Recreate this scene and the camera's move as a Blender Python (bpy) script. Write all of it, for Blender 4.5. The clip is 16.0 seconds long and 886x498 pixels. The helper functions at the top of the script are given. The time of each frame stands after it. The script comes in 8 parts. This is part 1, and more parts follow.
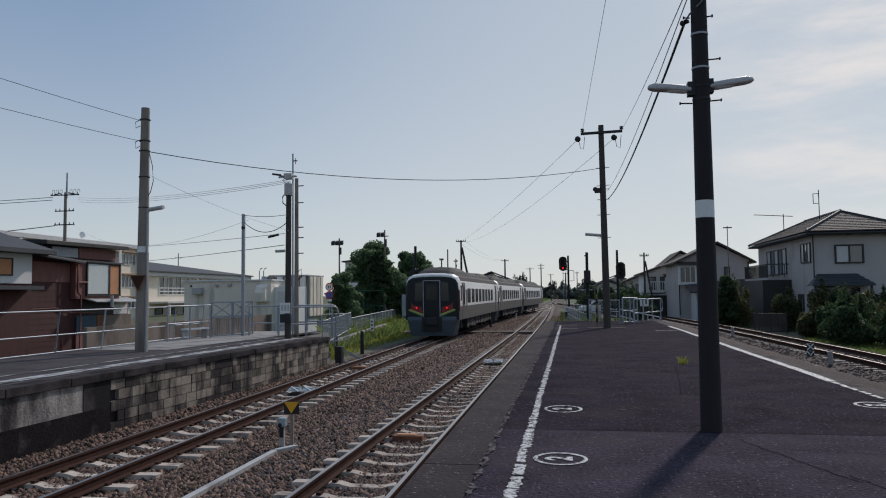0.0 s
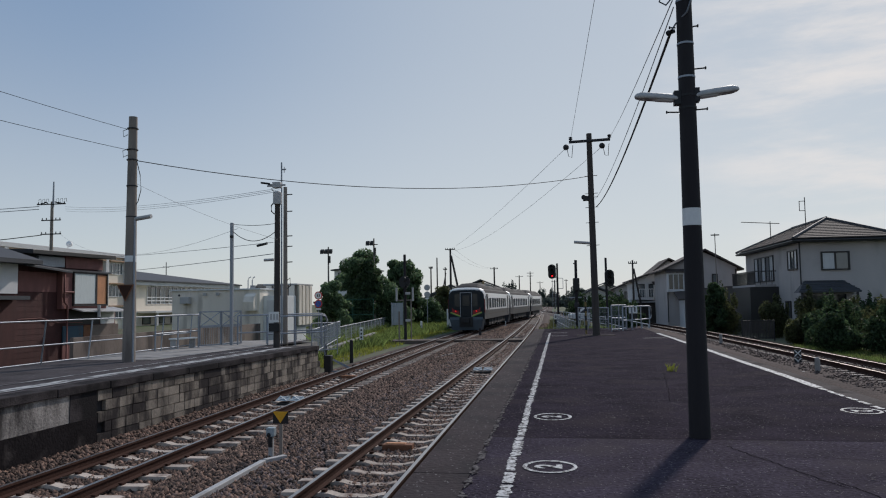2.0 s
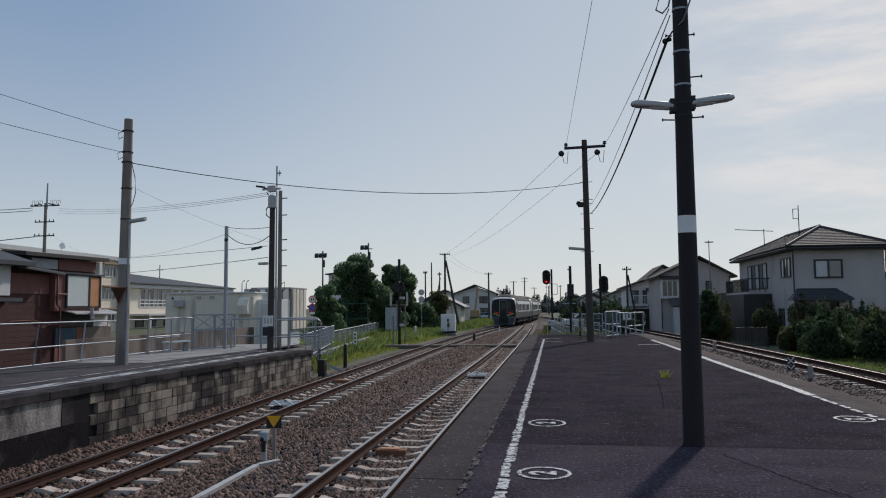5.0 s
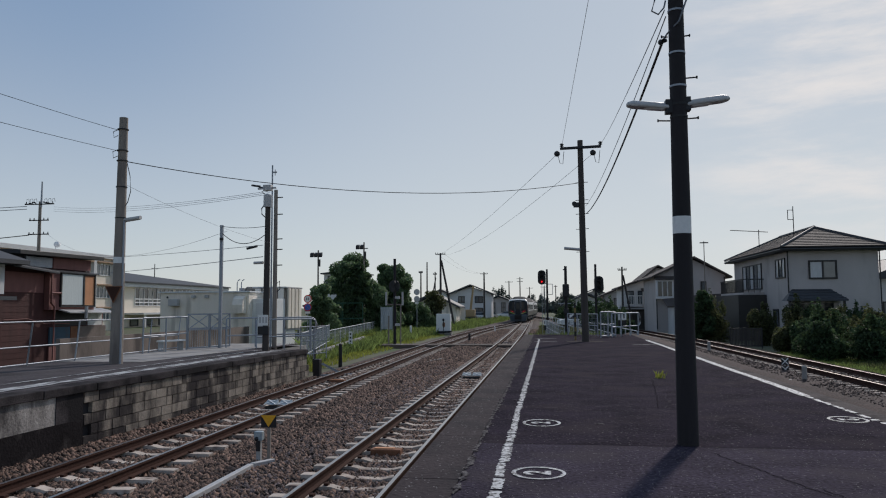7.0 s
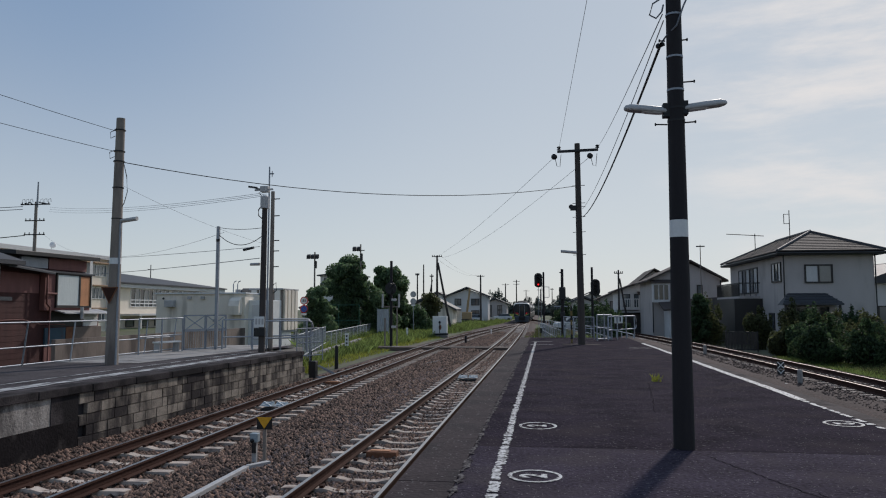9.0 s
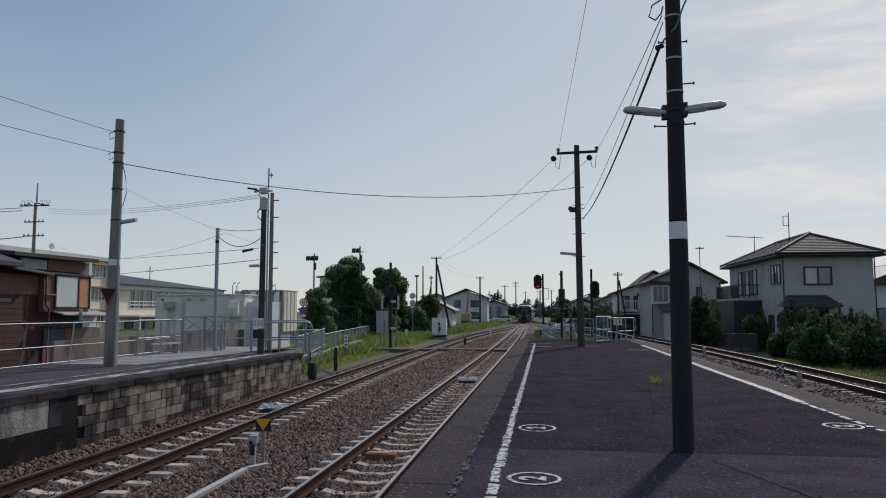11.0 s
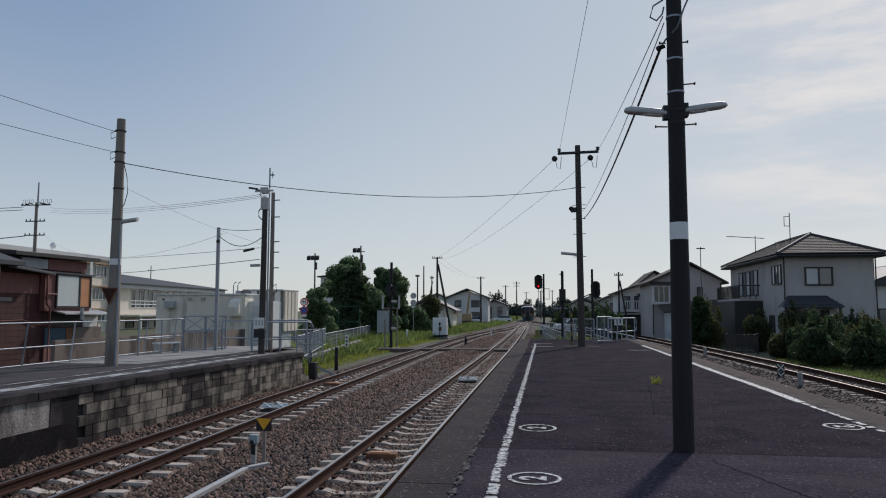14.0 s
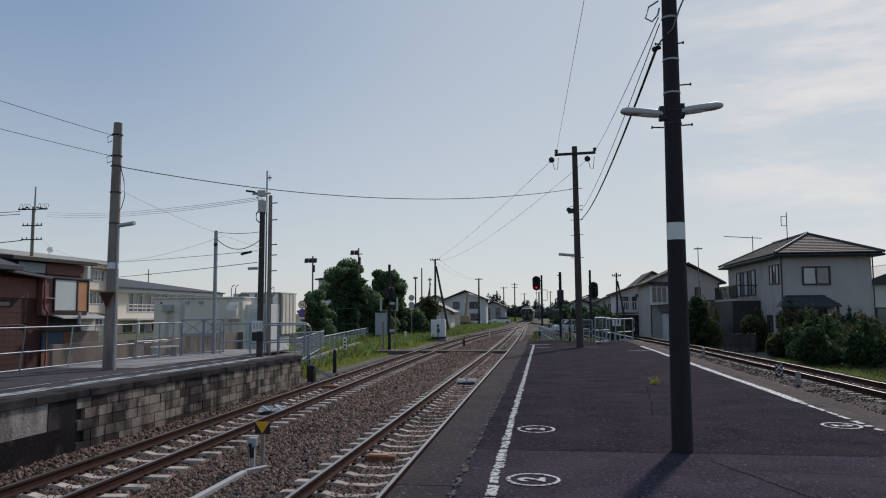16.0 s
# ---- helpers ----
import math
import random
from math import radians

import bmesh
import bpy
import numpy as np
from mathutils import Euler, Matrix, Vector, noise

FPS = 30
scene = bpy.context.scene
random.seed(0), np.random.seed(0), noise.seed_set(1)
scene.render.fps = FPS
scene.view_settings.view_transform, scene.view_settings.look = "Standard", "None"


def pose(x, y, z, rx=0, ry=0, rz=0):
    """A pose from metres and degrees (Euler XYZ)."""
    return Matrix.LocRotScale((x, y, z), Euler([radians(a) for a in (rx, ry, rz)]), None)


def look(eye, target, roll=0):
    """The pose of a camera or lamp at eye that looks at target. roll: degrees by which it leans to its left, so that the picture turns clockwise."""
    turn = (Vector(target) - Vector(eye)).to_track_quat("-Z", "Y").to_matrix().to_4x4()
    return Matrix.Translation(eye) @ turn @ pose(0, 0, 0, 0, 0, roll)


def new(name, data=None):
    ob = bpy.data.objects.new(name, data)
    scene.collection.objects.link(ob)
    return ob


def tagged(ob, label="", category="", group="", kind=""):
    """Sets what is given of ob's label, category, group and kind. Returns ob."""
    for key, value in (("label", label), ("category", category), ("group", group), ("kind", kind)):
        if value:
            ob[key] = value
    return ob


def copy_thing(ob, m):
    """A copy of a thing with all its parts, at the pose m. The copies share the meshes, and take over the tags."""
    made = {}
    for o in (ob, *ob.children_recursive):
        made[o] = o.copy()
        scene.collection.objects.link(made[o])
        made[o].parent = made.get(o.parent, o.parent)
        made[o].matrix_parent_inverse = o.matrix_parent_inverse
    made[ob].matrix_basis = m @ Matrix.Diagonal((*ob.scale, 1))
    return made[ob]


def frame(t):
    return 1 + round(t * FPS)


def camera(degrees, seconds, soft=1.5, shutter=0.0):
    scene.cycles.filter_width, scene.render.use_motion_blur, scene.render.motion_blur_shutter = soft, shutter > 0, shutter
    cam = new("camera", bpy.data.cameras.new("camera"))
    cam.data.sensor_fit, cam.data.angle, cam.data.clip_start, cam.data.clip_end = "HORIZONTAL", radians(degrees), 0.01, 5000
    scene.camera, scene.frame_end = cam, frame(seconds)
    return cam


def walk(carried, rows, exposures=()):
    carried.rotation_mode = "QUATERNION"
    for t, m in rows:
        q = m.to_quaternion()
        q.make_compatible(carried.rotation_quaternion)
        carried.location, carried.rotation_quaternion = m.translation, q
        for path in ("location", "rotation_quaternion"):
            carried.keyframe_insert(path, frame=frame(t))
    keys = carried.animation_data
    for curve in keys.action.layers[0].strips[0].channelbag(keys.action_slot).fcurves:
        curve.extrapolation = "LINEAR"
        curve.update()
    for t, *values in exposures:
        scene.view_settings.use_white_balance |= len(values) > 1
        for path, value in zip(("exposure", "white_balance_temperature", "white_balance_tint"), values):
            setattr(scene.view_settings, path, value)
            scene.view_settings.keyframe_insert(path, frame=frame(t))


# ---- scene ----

# ---- camera: a phone held by someone standing on the island platform ----
cam = camera(61.80, 16.0, soft=1.1)
# seconds, x, y, z, tilt up, lean, turn to the left
ROWS = [
    (0, 0.005, 0.016, 1.370, 3.51, -0.67, 9.69),
    (0.5, 0.003, 0.010, 1.370, 3.80, -0.87, 9.28),
    (1, 0.008, 0.018, 1.370, 3.96, -0.97, 9.07),
    (1.5, 0.007, 0.010, 1.373, 4.05, -1.00, 8.92),
    (2, 0.010, 0.005, 1.372, 4.13, -0.92, 8.85),
    (2.5, 0.007, 0.005, 1.375, 4.23, -0.80, 8.81),
    (3, 0.004, 0.005, 1.380, 4.29, -0.72, 8.79),
    (3.5, 0.001, -0.000, 1.375, 4.41, -0.62, 8.76),
    (4, -0.003, 0.005, 1.377, 4.48, -0.55, 8.66),
    (6.5, 0.002, -0.008, 1.377, 4.50, -0.42, 8.13),
    (7, 0.001, -0.003, 1.378, 4.48, -0.34, 8.08),
    (7.5, 0.005, 0.011, 1.377, 4.52, -0.26, 8.01),
    (8, -0.002, 0.001, 1.382, 4.53, -0.22, 7.91),
    (8.5, -0.003, -0.008, 1.380, 4.60, -0.15, 7.84),
    (9, -0.004, -0.003, 1.379, 4.66, -0.08, 7.82),
    (11.5, -0.000, 0.010, 1.381, 4.83, -0.04, 7.77),
    (12, 0.002, 0.001, 1.380, 4.88, -0.09, 7.74),
    (12.5, 0.001, 0.000, 1.380, 4.89, -0.03, 7.77),
    (13, 0.008, 0.007, 1.379, 4.89, -0.01, 7.82),
    (13.5, -0.002, -0.002, 1.381, 4.84, 0.06, 7.84),
    (14, -0.001, 0.001, 1.381, 4.78, 0.06, 7.84),
    (14.5, 0.000, 0.000, 1.380, 4.76, 0.00, 7.84),
    (15, -0.000, -0.005, 1.385, 4.75, -0.12, 7.80),
    (15.5, 0.002, -0.006, 1.383, 4.81, -0.23, 7.74),
    (16, 0.003, -0.002, 1.381, 4.92, -0.31, 7.67),
]
walk(cam, [(t, pose(x, y, z, 90 + up, 0, turn) @ pose(0, 0, 0, 0, 0, lean)) for t, x, y, z, up, lean, turn in ROWS])

# ---- light: hazy afternoon, sun high ahead and to the right ----
SUN_TURN, SUN_UP = 19.5, 34.0
scene.view_settings.exposure = 0.0
world = bpy.data.worlds.new("sky")
scene.world = world
world.use_nodes = True
wn, wl = world.node_tree.nodes, world.node_tree.links
bg = wn["Background"]
sky = wn.new("ShaderNodeTexSky")
sky.sky_type, sky.sun_disc = "NISHITA", False
sky.sun_elevation, sky.sun_rotation = radians(SUN_UP), radians(SUN_TURN)
sky.air_density, sky.dust_density, sky.ozone_density = 1.0, 0.5, 1.5
S = 0.075
bg.inputs["Strength"].default_value = S


def wmath(op, a, b):
    t = wn.new("ShaderNodeMath")
    t.operation, t.use_clamp = op, False
    for i, v in enumerate((a, b)):
        if isinstance(v, (int, float)):
            t.inputs[i].default_value = v
        else:
            wl.new(v, t.inputs[i])
    return t.outputs[0]


def wmix(f, a, b):
    t = wn.new("ShaderNodeMix")
    t.data_type = "RGBA"
    for i, v in ((0, f), (6, a), (7, b)):
        if isinstance(v, (int, float)):
            t.inputs[i].default_value = v
        elif isinstance(v, tuple):
            t.inputs[i].default_value = (*v, 1)
        else:
            wl.new(v, t.inputs[i])
    return t.outputs[2]


def wrange(v, a, b):
    t = wn.new("ShaderNodeMapRange")
    t.interpolation_type = "SMOOTHSTEP"
    t.inputs["From Min"].default_value, t.inputs["From Max"].default_value = a, b
    wl.new(v, t.inputs["Value"])
    return t.outputs[0]


# summer haze: pale at the horizon, bluer above; thin cloud high beside the sun
wtc = wn.new("ShaderNodeTexCoord")
wsep = wn.new("ShaderNodeSeparateXYZ")
wl.new(wtc.outputs["Generated"], wsep.inputs[0])
haze = wmix(wrange(wsep.outputs["Z"], -0.02, 0.42), (0.60 / S, 0.645 / S, 0.685 / S), (0.245 / S, 0.355 / S, 0.53 / S))
mixed = wmix(0.72, sky.outputs[0], haze)
cn = wn.new("ShaderNodeTexNoise")
cn.inputs["Scale"].default_value, cn.inputs["Detail"].default_value, cn.inputs["Roughness"].default_value = 3.2, 7.0, 0.62
cm = wn.new("ShaderNodeMapping")
cm.inputs["Scale"].default_value = (1.0, 1.0, 4.5)
cm.inputs["Rotation"].default_value = (0.0, radians(14), 0.0)
wl.new(wtc.outputs["Generated"], cm.inputs["Vector"])
wl.new(cm.outputs[0], cn.inputs["Vector"])
dp = wn.new("ShaderNodeVectorMath")
dp.operation = "DOT_PRODUCT"
wl.new(wtc.outputs["Generated"], dp.inputs[0])
dp.inputs[1].default_value = (0.375, 0.89, 0.255)
cloud = wmath("MULTIPLY", wrange(cn.outputs["Fac"], 0.40, 0.72), wrange(dp.outputs["Value"], 0.955, 0.997))
veil = wmath("MULTIPLY", wrange(dp.outputs["Value"], 0.55, 1.0), 0.55)
mixed = wmix(veil, mixed, (0.62 / S, 0.66 / S, 0.69 / S))
mixed = wmix(wmath("MULTIPLY", cloud, 0.85), mixed, (0.80 / S, 0.765 / S, 0.75 / S))
wl.new(mixed, bg.inputs["Color"])
sun = new("sun", bpy.data.lights.new("sun", "SUN"))
sun.data.energy, sun.data.angle, sun.data.color = 2.35, radians(3.0), (1.0, 0.92, 0.87)
su = radians(SUN_UP)
sa = radians(SUN_TURN)
SUN_DIR = Vector((math.sin(sa) * math.cos(su), math.cos(sa) * math.cos(su), math.sin(su)))
sun.matrix_world = look(SUN_DIR * 100, (0, 0, 0))


# ---- materials ----
def mat(name, col, rough=0.75, metal=0.0, var=0.25, scale=3.0, fine=45.0, fvar=0.2, bump=0.3, island=0.0, obj=0.0, spec=0.4, stain=None, stain_at=0.55, stain_scale=1.2, stretch=(1, 1, 1), place=False, specks=0.0):
    """A surface with variation at two scales, relief, and where asked stains of another colour."""
    m = bpy.data.materials.new(name)
    m.use_nodes = True
    n, l = m.node_tree.nodes, m.node_tree.links
    b = n["Principled BSDF"]
    b.inputs["Metallic"].default_value = metal
    b.inputs["Specular IOR Level"].default_value = spec
    tc = n.new("ShaderNodeTexCoord")
    mp = n.new("ShaderNodeMapping")
    mp.inputs["Scale"].default_value = stretch
    if place:
        l.new(n.new("ShaderNodeNewGeometry").outputs["Position"], mp.inputs["Vector"])
    else:
        l.new(tc.outputs["Object"], mp.inputs["Vector"])

    def noise_tex(s, detail=4.0):
        t = n.new("ShaderNodeTexNoise")
        t.inputs["Scale"].default_value, t.inputs["Detail"].default_value = s, detail
        l.new(mp.outputs[0], t.inputs["Vector"])
        return t.outputs["Fac"]

    def math_node(op, a, b_):
        t = n.new("ShaderNodeMath")
        t.operation = op
        for i, v in enumerate((a, b_)):
            if isinstance(v, (int, float)):
                t.inputs[i].default_value = v
            else:
                l.new(v, t.inputs[i])
        return t.outputs[0]

    big, small = noise_tex(scale), noise_tex(fine, 3.0)
    f = math_node("ADD", math_node("MULTIPLY", math_node("SUBTRACT", big, 0.5), 2.4 * var), math_node("MULTIPLY", math_node("SUBTRACT", small, 0.5), 2.4 * fvar))
    if island:
        g = n.new("ShaderNodeNewGeometry")
        f = math_node("ADD", f, math_node("MULTIPLY", math_node("SUBTRACT", g.outputs["Random Per Island"], 0.5), 2 * island))
    if obj:
        g = n.new("ShaderNodeObjectInfo")
        f = math_node("ADD", f, math_node("MULTIPLY", math_node("SUBTRACT", g.outputs["Random"], 0.5), 2 * obj))
    f = math_node("MAXIMUM", math_node("ADD", f, 1.0), 0.1)
    mix = n.new("ShaderNodeVectorMath")
    mix.operation = "SCALE"
    mix.inputs[0].default_value = col[:3]
    l.new(f, mix.inputs["Scale"])
    out = mix.outputs[0]
    if stain:
        st = noise_tex(stain_scale, 6.0)
        ramp = n.new("ShaderNodeMapRange")
        ramp.inputs["From Min"].default_value, ramp.inputs["From Max"].default_value = stain_at - 0.06, stain_at + 0.08
        l.new(st, ramp.inputs["Value"])
        mm = n.new("ShaderNodeMix")
        mm.data_type = "RGBA"
        l.new(ramp.outputs[0], mm.inputs[0])
        l.new(out, mm.inputs[6])
        mm.inputs[7].default_value = (*stain, 1)
        out = mm.outputs[2]
    if specks:
        vo = n.new("ShaderNodeTexVoronoi")
        vo.inputs["Scale"].default_value = specks
        l.new(mp.outputs[0], vo.inputs["Vector"])
        sel = math_node("MULTIPLY", math_node("LESS_THAN", vo.outputs["Distance"], 0.22), math_node("GREATER_THAN", noise_tex(specks * 0.37, 1.0), 0.56))
        mm = n.new("ShaderNodeMix")
        mm.data_type = "RGBA"
        l.new(math_node("MULTIPLY", sel, 0.75), mm.inputs[0])
        l.new(out, mm.inputs[6])
        mm.inputs[7].default_value = (0.26, 0.245, 0.24, 1)
        out = mm.outputs[2]
    l.new(out, b.inputs["Base Color"])
    rr = math_node("ADD", rough - 0.08, math_node("MULTIPLY", small, 0.16))
    l.new(rr, b.inputs["Roughness"])
    if bump:
        bp = n.new("ShaderNodeBump")
        bp.inputs["Strength"].default_value, bp.inputs["Distance"].default_value = bump, 0.02
        l.new(small, bp.inputs["Height"])
        l.new(bp.outputs[0], b.inputs["Normal"])
    return m


def glow(name, col, strength):
    m = bpy.data.materials.new(name)
    m.use_nodes = True
    b = m.node_tree.nodes["Principled BSDF"]
    b.inputs["Base Color"].default_value = (*col, 1)
    b.inputs["Emission Color"].default_value = (*col, 1)
    b.inputs["Emission Strength"].default_value = strength
    return m


def leafy(name, col, var=0.5):
    m = mat(name, col, 0.6, var=0.25, scale=0.6, fine=4.0, fvar=0.25, bump=0, island=var, spec=0.3)
    n, l = m.node_tree.nodes, m.node_tree.links
    b = n["Principled BSDF"]
    src = b.inputs["Base Color"].links[0].from_socket
    tr = n.new("ShaderNodeBsdfTranslucent")
    l.new(src, tr.inputs["Color"])
    mx = n.new("ShaderNodeMixShader")
    mx.inputs[0].default_value = 0.55
    l.new(b.outputs[0], mx.inputs[1])
    l.new(tr.outputs[0], mx.inputs[2])
    l.new(mx.outputs[0], n["Material Output"].inputs["Surface"])
    return m


def sooted(m, dark, scale, stretch, at, spread, by_piece):
    """Lays soot and run-down grime over a surface: streaky noise, thicker on some pieces than on others."""
    n, l = m.node_tree.nodes, m.node_tree.links
    b = n["Principled BSDF"]
    src = b.inputs["Base Color"].links[0].from_socket
    mp = n.new("ShaderNodeMapping")
    mp.inputs["Scale"].default_value = stretch
    l.new(n.new("ShaderNodeNewGeometry").outputs["Position"], mp.inputs["Vector"])
    vals = []
    for s_, d_ in ((scale, 7.0), (scale * 0.22, 3.0)):
        t = n.new("ShaderNodeTexNoise")
        t.inputs["Scale"].default_value, t.inputs["Detail"].default_value, t.inputs["Roughness"].default_value = s_, d_, 0.65
        l.new(mp.outputs[0], t.inputs["Vector"])
        vals.append(t.outputs["Fac"])
    add = n.new("ShaderNodeMath")
    add.operation = "ADD"
    l.new(vals[0], add.inputs[0])
    l.new(vals[1], add.inputs[1])
    out = add.outputs[0]
    if by_piece:
        sub = n.new("ShaderNodeMath")
        sub.operation = "MULTIPLY_ADD"
        l.new(n.new("ShaderNodeObjectInfo").outputs["Random"], sub.inputs[0])
        sub.inputs[1].default_value = -by_piece
        l.new(out, sub.inputs[2])
        out = sub.outputs[0]
    ramp = n.new("ShaderNodeMapRange")
    ramp.interpolation_type = "SMOOTHSTEP"
    ramp.inputs["From Min"].default_value, ramp.inputs["From Max"].default_value = at - spread, at + spread
    l.new(out, ramp.inputs["Value"])
    mm = n.new("ShaderNodeMix")
    mm.data_type = "RGBA"
    l.new(ramp.outputs[0], mm.inputs[0])
    l.new(src, mm.inputs[6])
    mm.inputs[7].default_value = (*dark, 1)
    l.new(mm.outputs[2], b.inputs["Base Color"])


M = {}
M["asphalt"] = mat("asphalt", (0.0290, 0.0225, 0.0325), 0.95, var=0.6, scale=1.6, fine=26, fvar=0.85, bump=1.0, stain=(0.040, 0.0315, 0.038), stain_at=0.58, stain_scale=0.9, spec=0.02, specks=34.0)
M["asphalt_gritty"] = mat("asphalt_gritty", (0.050, 0.0405, 0.0555), 0.95, var=0.6, scale=1.4, fine=30, fvar=0.95, bump=1.0, stain=(0.060, 0.049, 0.058), stain_at=0.57, stain_scale=1.1, spec=0.03, specks=40.0)
M["asphalt_old"] = mat("asphalt_old", (0.066, 0.057, 0.060), 0.9, var=0.45, scale=1.2, fine=24, fvar=0.6, bump=0.7, stain=(0.034, 0.029, 0.031), stain_at=0.56, stain_scale=0.8, spec=0.15, specks=30.0)
M["edge_concrete"] = mat("edge_concrete", (0.050, 0.039, 0.041), 0.85, var=0.35, scale=1.5, fine=22, fvar=0.5, bump=0.6, stain=(0.036, 0.031, 0.033), stain_at=0.54, stain_scale=1.1, spec=0.06, place=True, specks=26.0)
M["edge_pale"] = mat("edge_pale", (0.088, 0.074, 0.070), 0.9, var=0.4, scale=1.3, fine=24, fvar=0.5, bump=0.6, stain=(0.045, 0.038, 0.039), stain_at=0.56, stain_scale=1.6, spec=0.06, place=True)
M["grit"] = mat("grit", (0.15, 0.135, 0.13), 0.95, var=0.5, scale=4, fine=40, fvar=0.7, bump=0.8, stain=(0.024, 0.019, 0.023), stain_at=0.50, stain_scale=14, spec=0.05)
M["paint_white"] = mat("paint_white", (0.50, 0.50, 0.50), 0.7, var=0.25, scale=6, fine=40, fvar=0.4, bump=0.2, stain=(0.030, 0.025, 0.029), stain_at=0.53, stain_scale=22)
M["paint_worn"] = mat("paint_worn", (0.44, 0.44, 0.43), 0.7, var=0.3, scale=3, fine=30, fvar=0.4, bump=0.2, stain=(0.07, 0.062, 0.062), stain_at=0.50, stain_scale=5, stretch=(1, 0.35, 1))
M["concrete"] = mat("concrete", (0.30, 0.28, 0.26), 0.85, var=0.3, scale=2, fine=40, stain=(0.14, 0.13, 0.12), stain_at=0.6)
M["sleeper"] = mat("sleeper", (0.46, 0.385, 0.325), 0.85, var=0.2, scale=4, fine=40, obj=0.2, island=0.1, stain=(0.17, 0.12, 0.10), stain_at=0.60, stain_scale=3.0, place=True)
M["old_wood"] = mat("old_wood", (0.10, 0.075, 0.06), 0.85, var=0.3, fine=60, obj=0.3, stretch=(0.3, 1, 1))
M["block"] = mat("block", (0.27, 0.232, 0.192), 0.9, var=0.4, scale=3.0, fine=30, obj=0.18, fvar=0.4, bump=0.8, place=True, spec=0.08)
M["mortar"] = mat("mortar", (0.028, 0.025, 0.026), 0.95, var=0.4, fine=20)
M["crack_dark"] = mat("crack_dark", (0.008, 0.007, 0.008), 0.95, var=0.3, fine=30, spec=0.0)
M["soot"] = mat("soot", (0.020, 0.017, 0.018), 0.95, var=0.5, scale=1.2, fine=20, fvar=0.4, bump=0.6, stain=(0.06, 0.052, 0.05), stain_at=0.62, stain_scale=2.0, place=True, spec=0.04)
M["wall_cast"] = mat("wall_cast", (0.34, 0.31, 0.285), 0.9, var=0.4, scale=1.6, fine=25, fvar=0.4, bump=0.6, place=True, spec=0.08)
sooted(M["wall_cast"], (0.040, 0.035, 0.036), 2.2, (1, 1, 0.40), 0.95, 0.16, 0)
sooted(M["block"], (0.042, 0.036, 0.036), 2.2, (1, 1, 0.40), 0.89, 0.17, 0.20)
M["coping"] = mat("coping", (0.058, 0.050, 0.051), 0.9, var=0.45, scale=1.5, fine=30, fvar=0.4, bump=0.5, stain=(0.022, 0.020, 0.021), stain_at=0.50, place=True, spec=0.06)
M["rail_side"] = mat("rail_side", (0.055, 0.027, 0.020), 0.9, var=0.3, scale=2, fine=40, metal=0.0, spec=0.12)
M["rail_top"] = mat("rail_top", (0.42, 0.385, 0.36), 0.34, metal=1.0, var=0.1, fine=30, fvar=0.05, bump=0.05, stretch=(1, 0.1, 1))
M["rail_dull"] = mat("rail_dull", (0.17, 0.145, 0.13), 0.5, metal=1.0, var=0.2, fine=30, fvar=0.1, bump=0.05, stretch=(1, 0.1, 1))
M["ballast"] = mat("ballast", (0.064, 0.040, 0.034), 0.95, var=0.35, scale=0.5, fine=14, fvar=1.0, bump=1.0)
M["stone"] = mat("stone", (0.136, 0.084, 0.062), 0.9, var=0.25, scale=0.4, fine=20, island=0.95, fvar=0.25, bump=0.2)
M["stone_grey"] = mat("stone_grey", (0.104, 0.078, 0.075), 0.9, var=0.2, scale=0.4, fine=20, island=0.95, fvar=0.25, bump=0.2)
M["stone_dark"] = mat("stone_dark", (0.078, 0.060, 0.054), 0.9, var=0.2, scale=0.4, fine=20, island=0.8, fvar=0.25, bump=0.2, spec=0.1)
M["earth"] = mat("earth", (0.11, 0.105, 0.065), 0.95, var=0.4, scale=0.05, fine=3, fvar=0.4, bump=0.4, stain=(0.055, 0.085, 0.025), stain_at=0.47, stain_scale=0.06)
M["sandy"] = mat("sandy", (0.100, 0.082, 0.072), 0.95, var=0.3, scale=0.7, fine=30, fvar=0.5, bump=0.6)
M["pole_dark"] = mat("pole_dark", (0.019, 0.016, 0.018), 0.8, var=0.35, scale=2, fine=50, fvar=0.3, stretch=(4, 4, 0.3))
M["pole_wood"] = mat("pole_wood", (0.06, 0.05, 0.045), 0.85, var=0.35, scale=2, fine=50, stretch=(4, 4, 0.3))
M["pole_grey"] = mat("pole_grey", (0.27, 0.23, 0.195), 0.85, var=0.35, scale=1.2, fine=50, stretch=(2, 2, 0.4), stain=(0.15, 0.125, 0.11), stain_at=0.55)
M["wire"] = mat("wire", (0.02, 0.02, 0.022), 0.6, bump=0, var=0.1)
M["wire_grey"] = mat("wire_grey", (0.16, 0.17, 0.19), 0.6, bump=0, var=0.1)
M["galv"] = mat("galv", (0.30, 0.32, 0.35), 0.5, metal=0.4, var=0.15, fine=30, bump=0.1)
M["lamp_grey"] = mat("lamp_grey", (0.44, 0.43, 0.42), 0.5, var=0.12, scale=4, bump=0.1, stain=(0.2, 0.19, 0.18), stain_at=0.62)
M["diffuser"] = mat("diffuser", (0.75, 0.75, 0.74), 0.35, var=0.08, bump=0)
M["white"] = mat("white", (0.72, 0.72, 0.70), 0.6, var=0.12, scale=2, fvar=0.08, bump=0.1)
M["black"] = mat("black", (0.014, 0.014, 0.016), 0.5, var=0.2, bump=0.1)
M["iron"] = mat("iron", (0.03, 0.03, 0.032), 0.6, metal=0.3, var=0.3, bump=0.2)
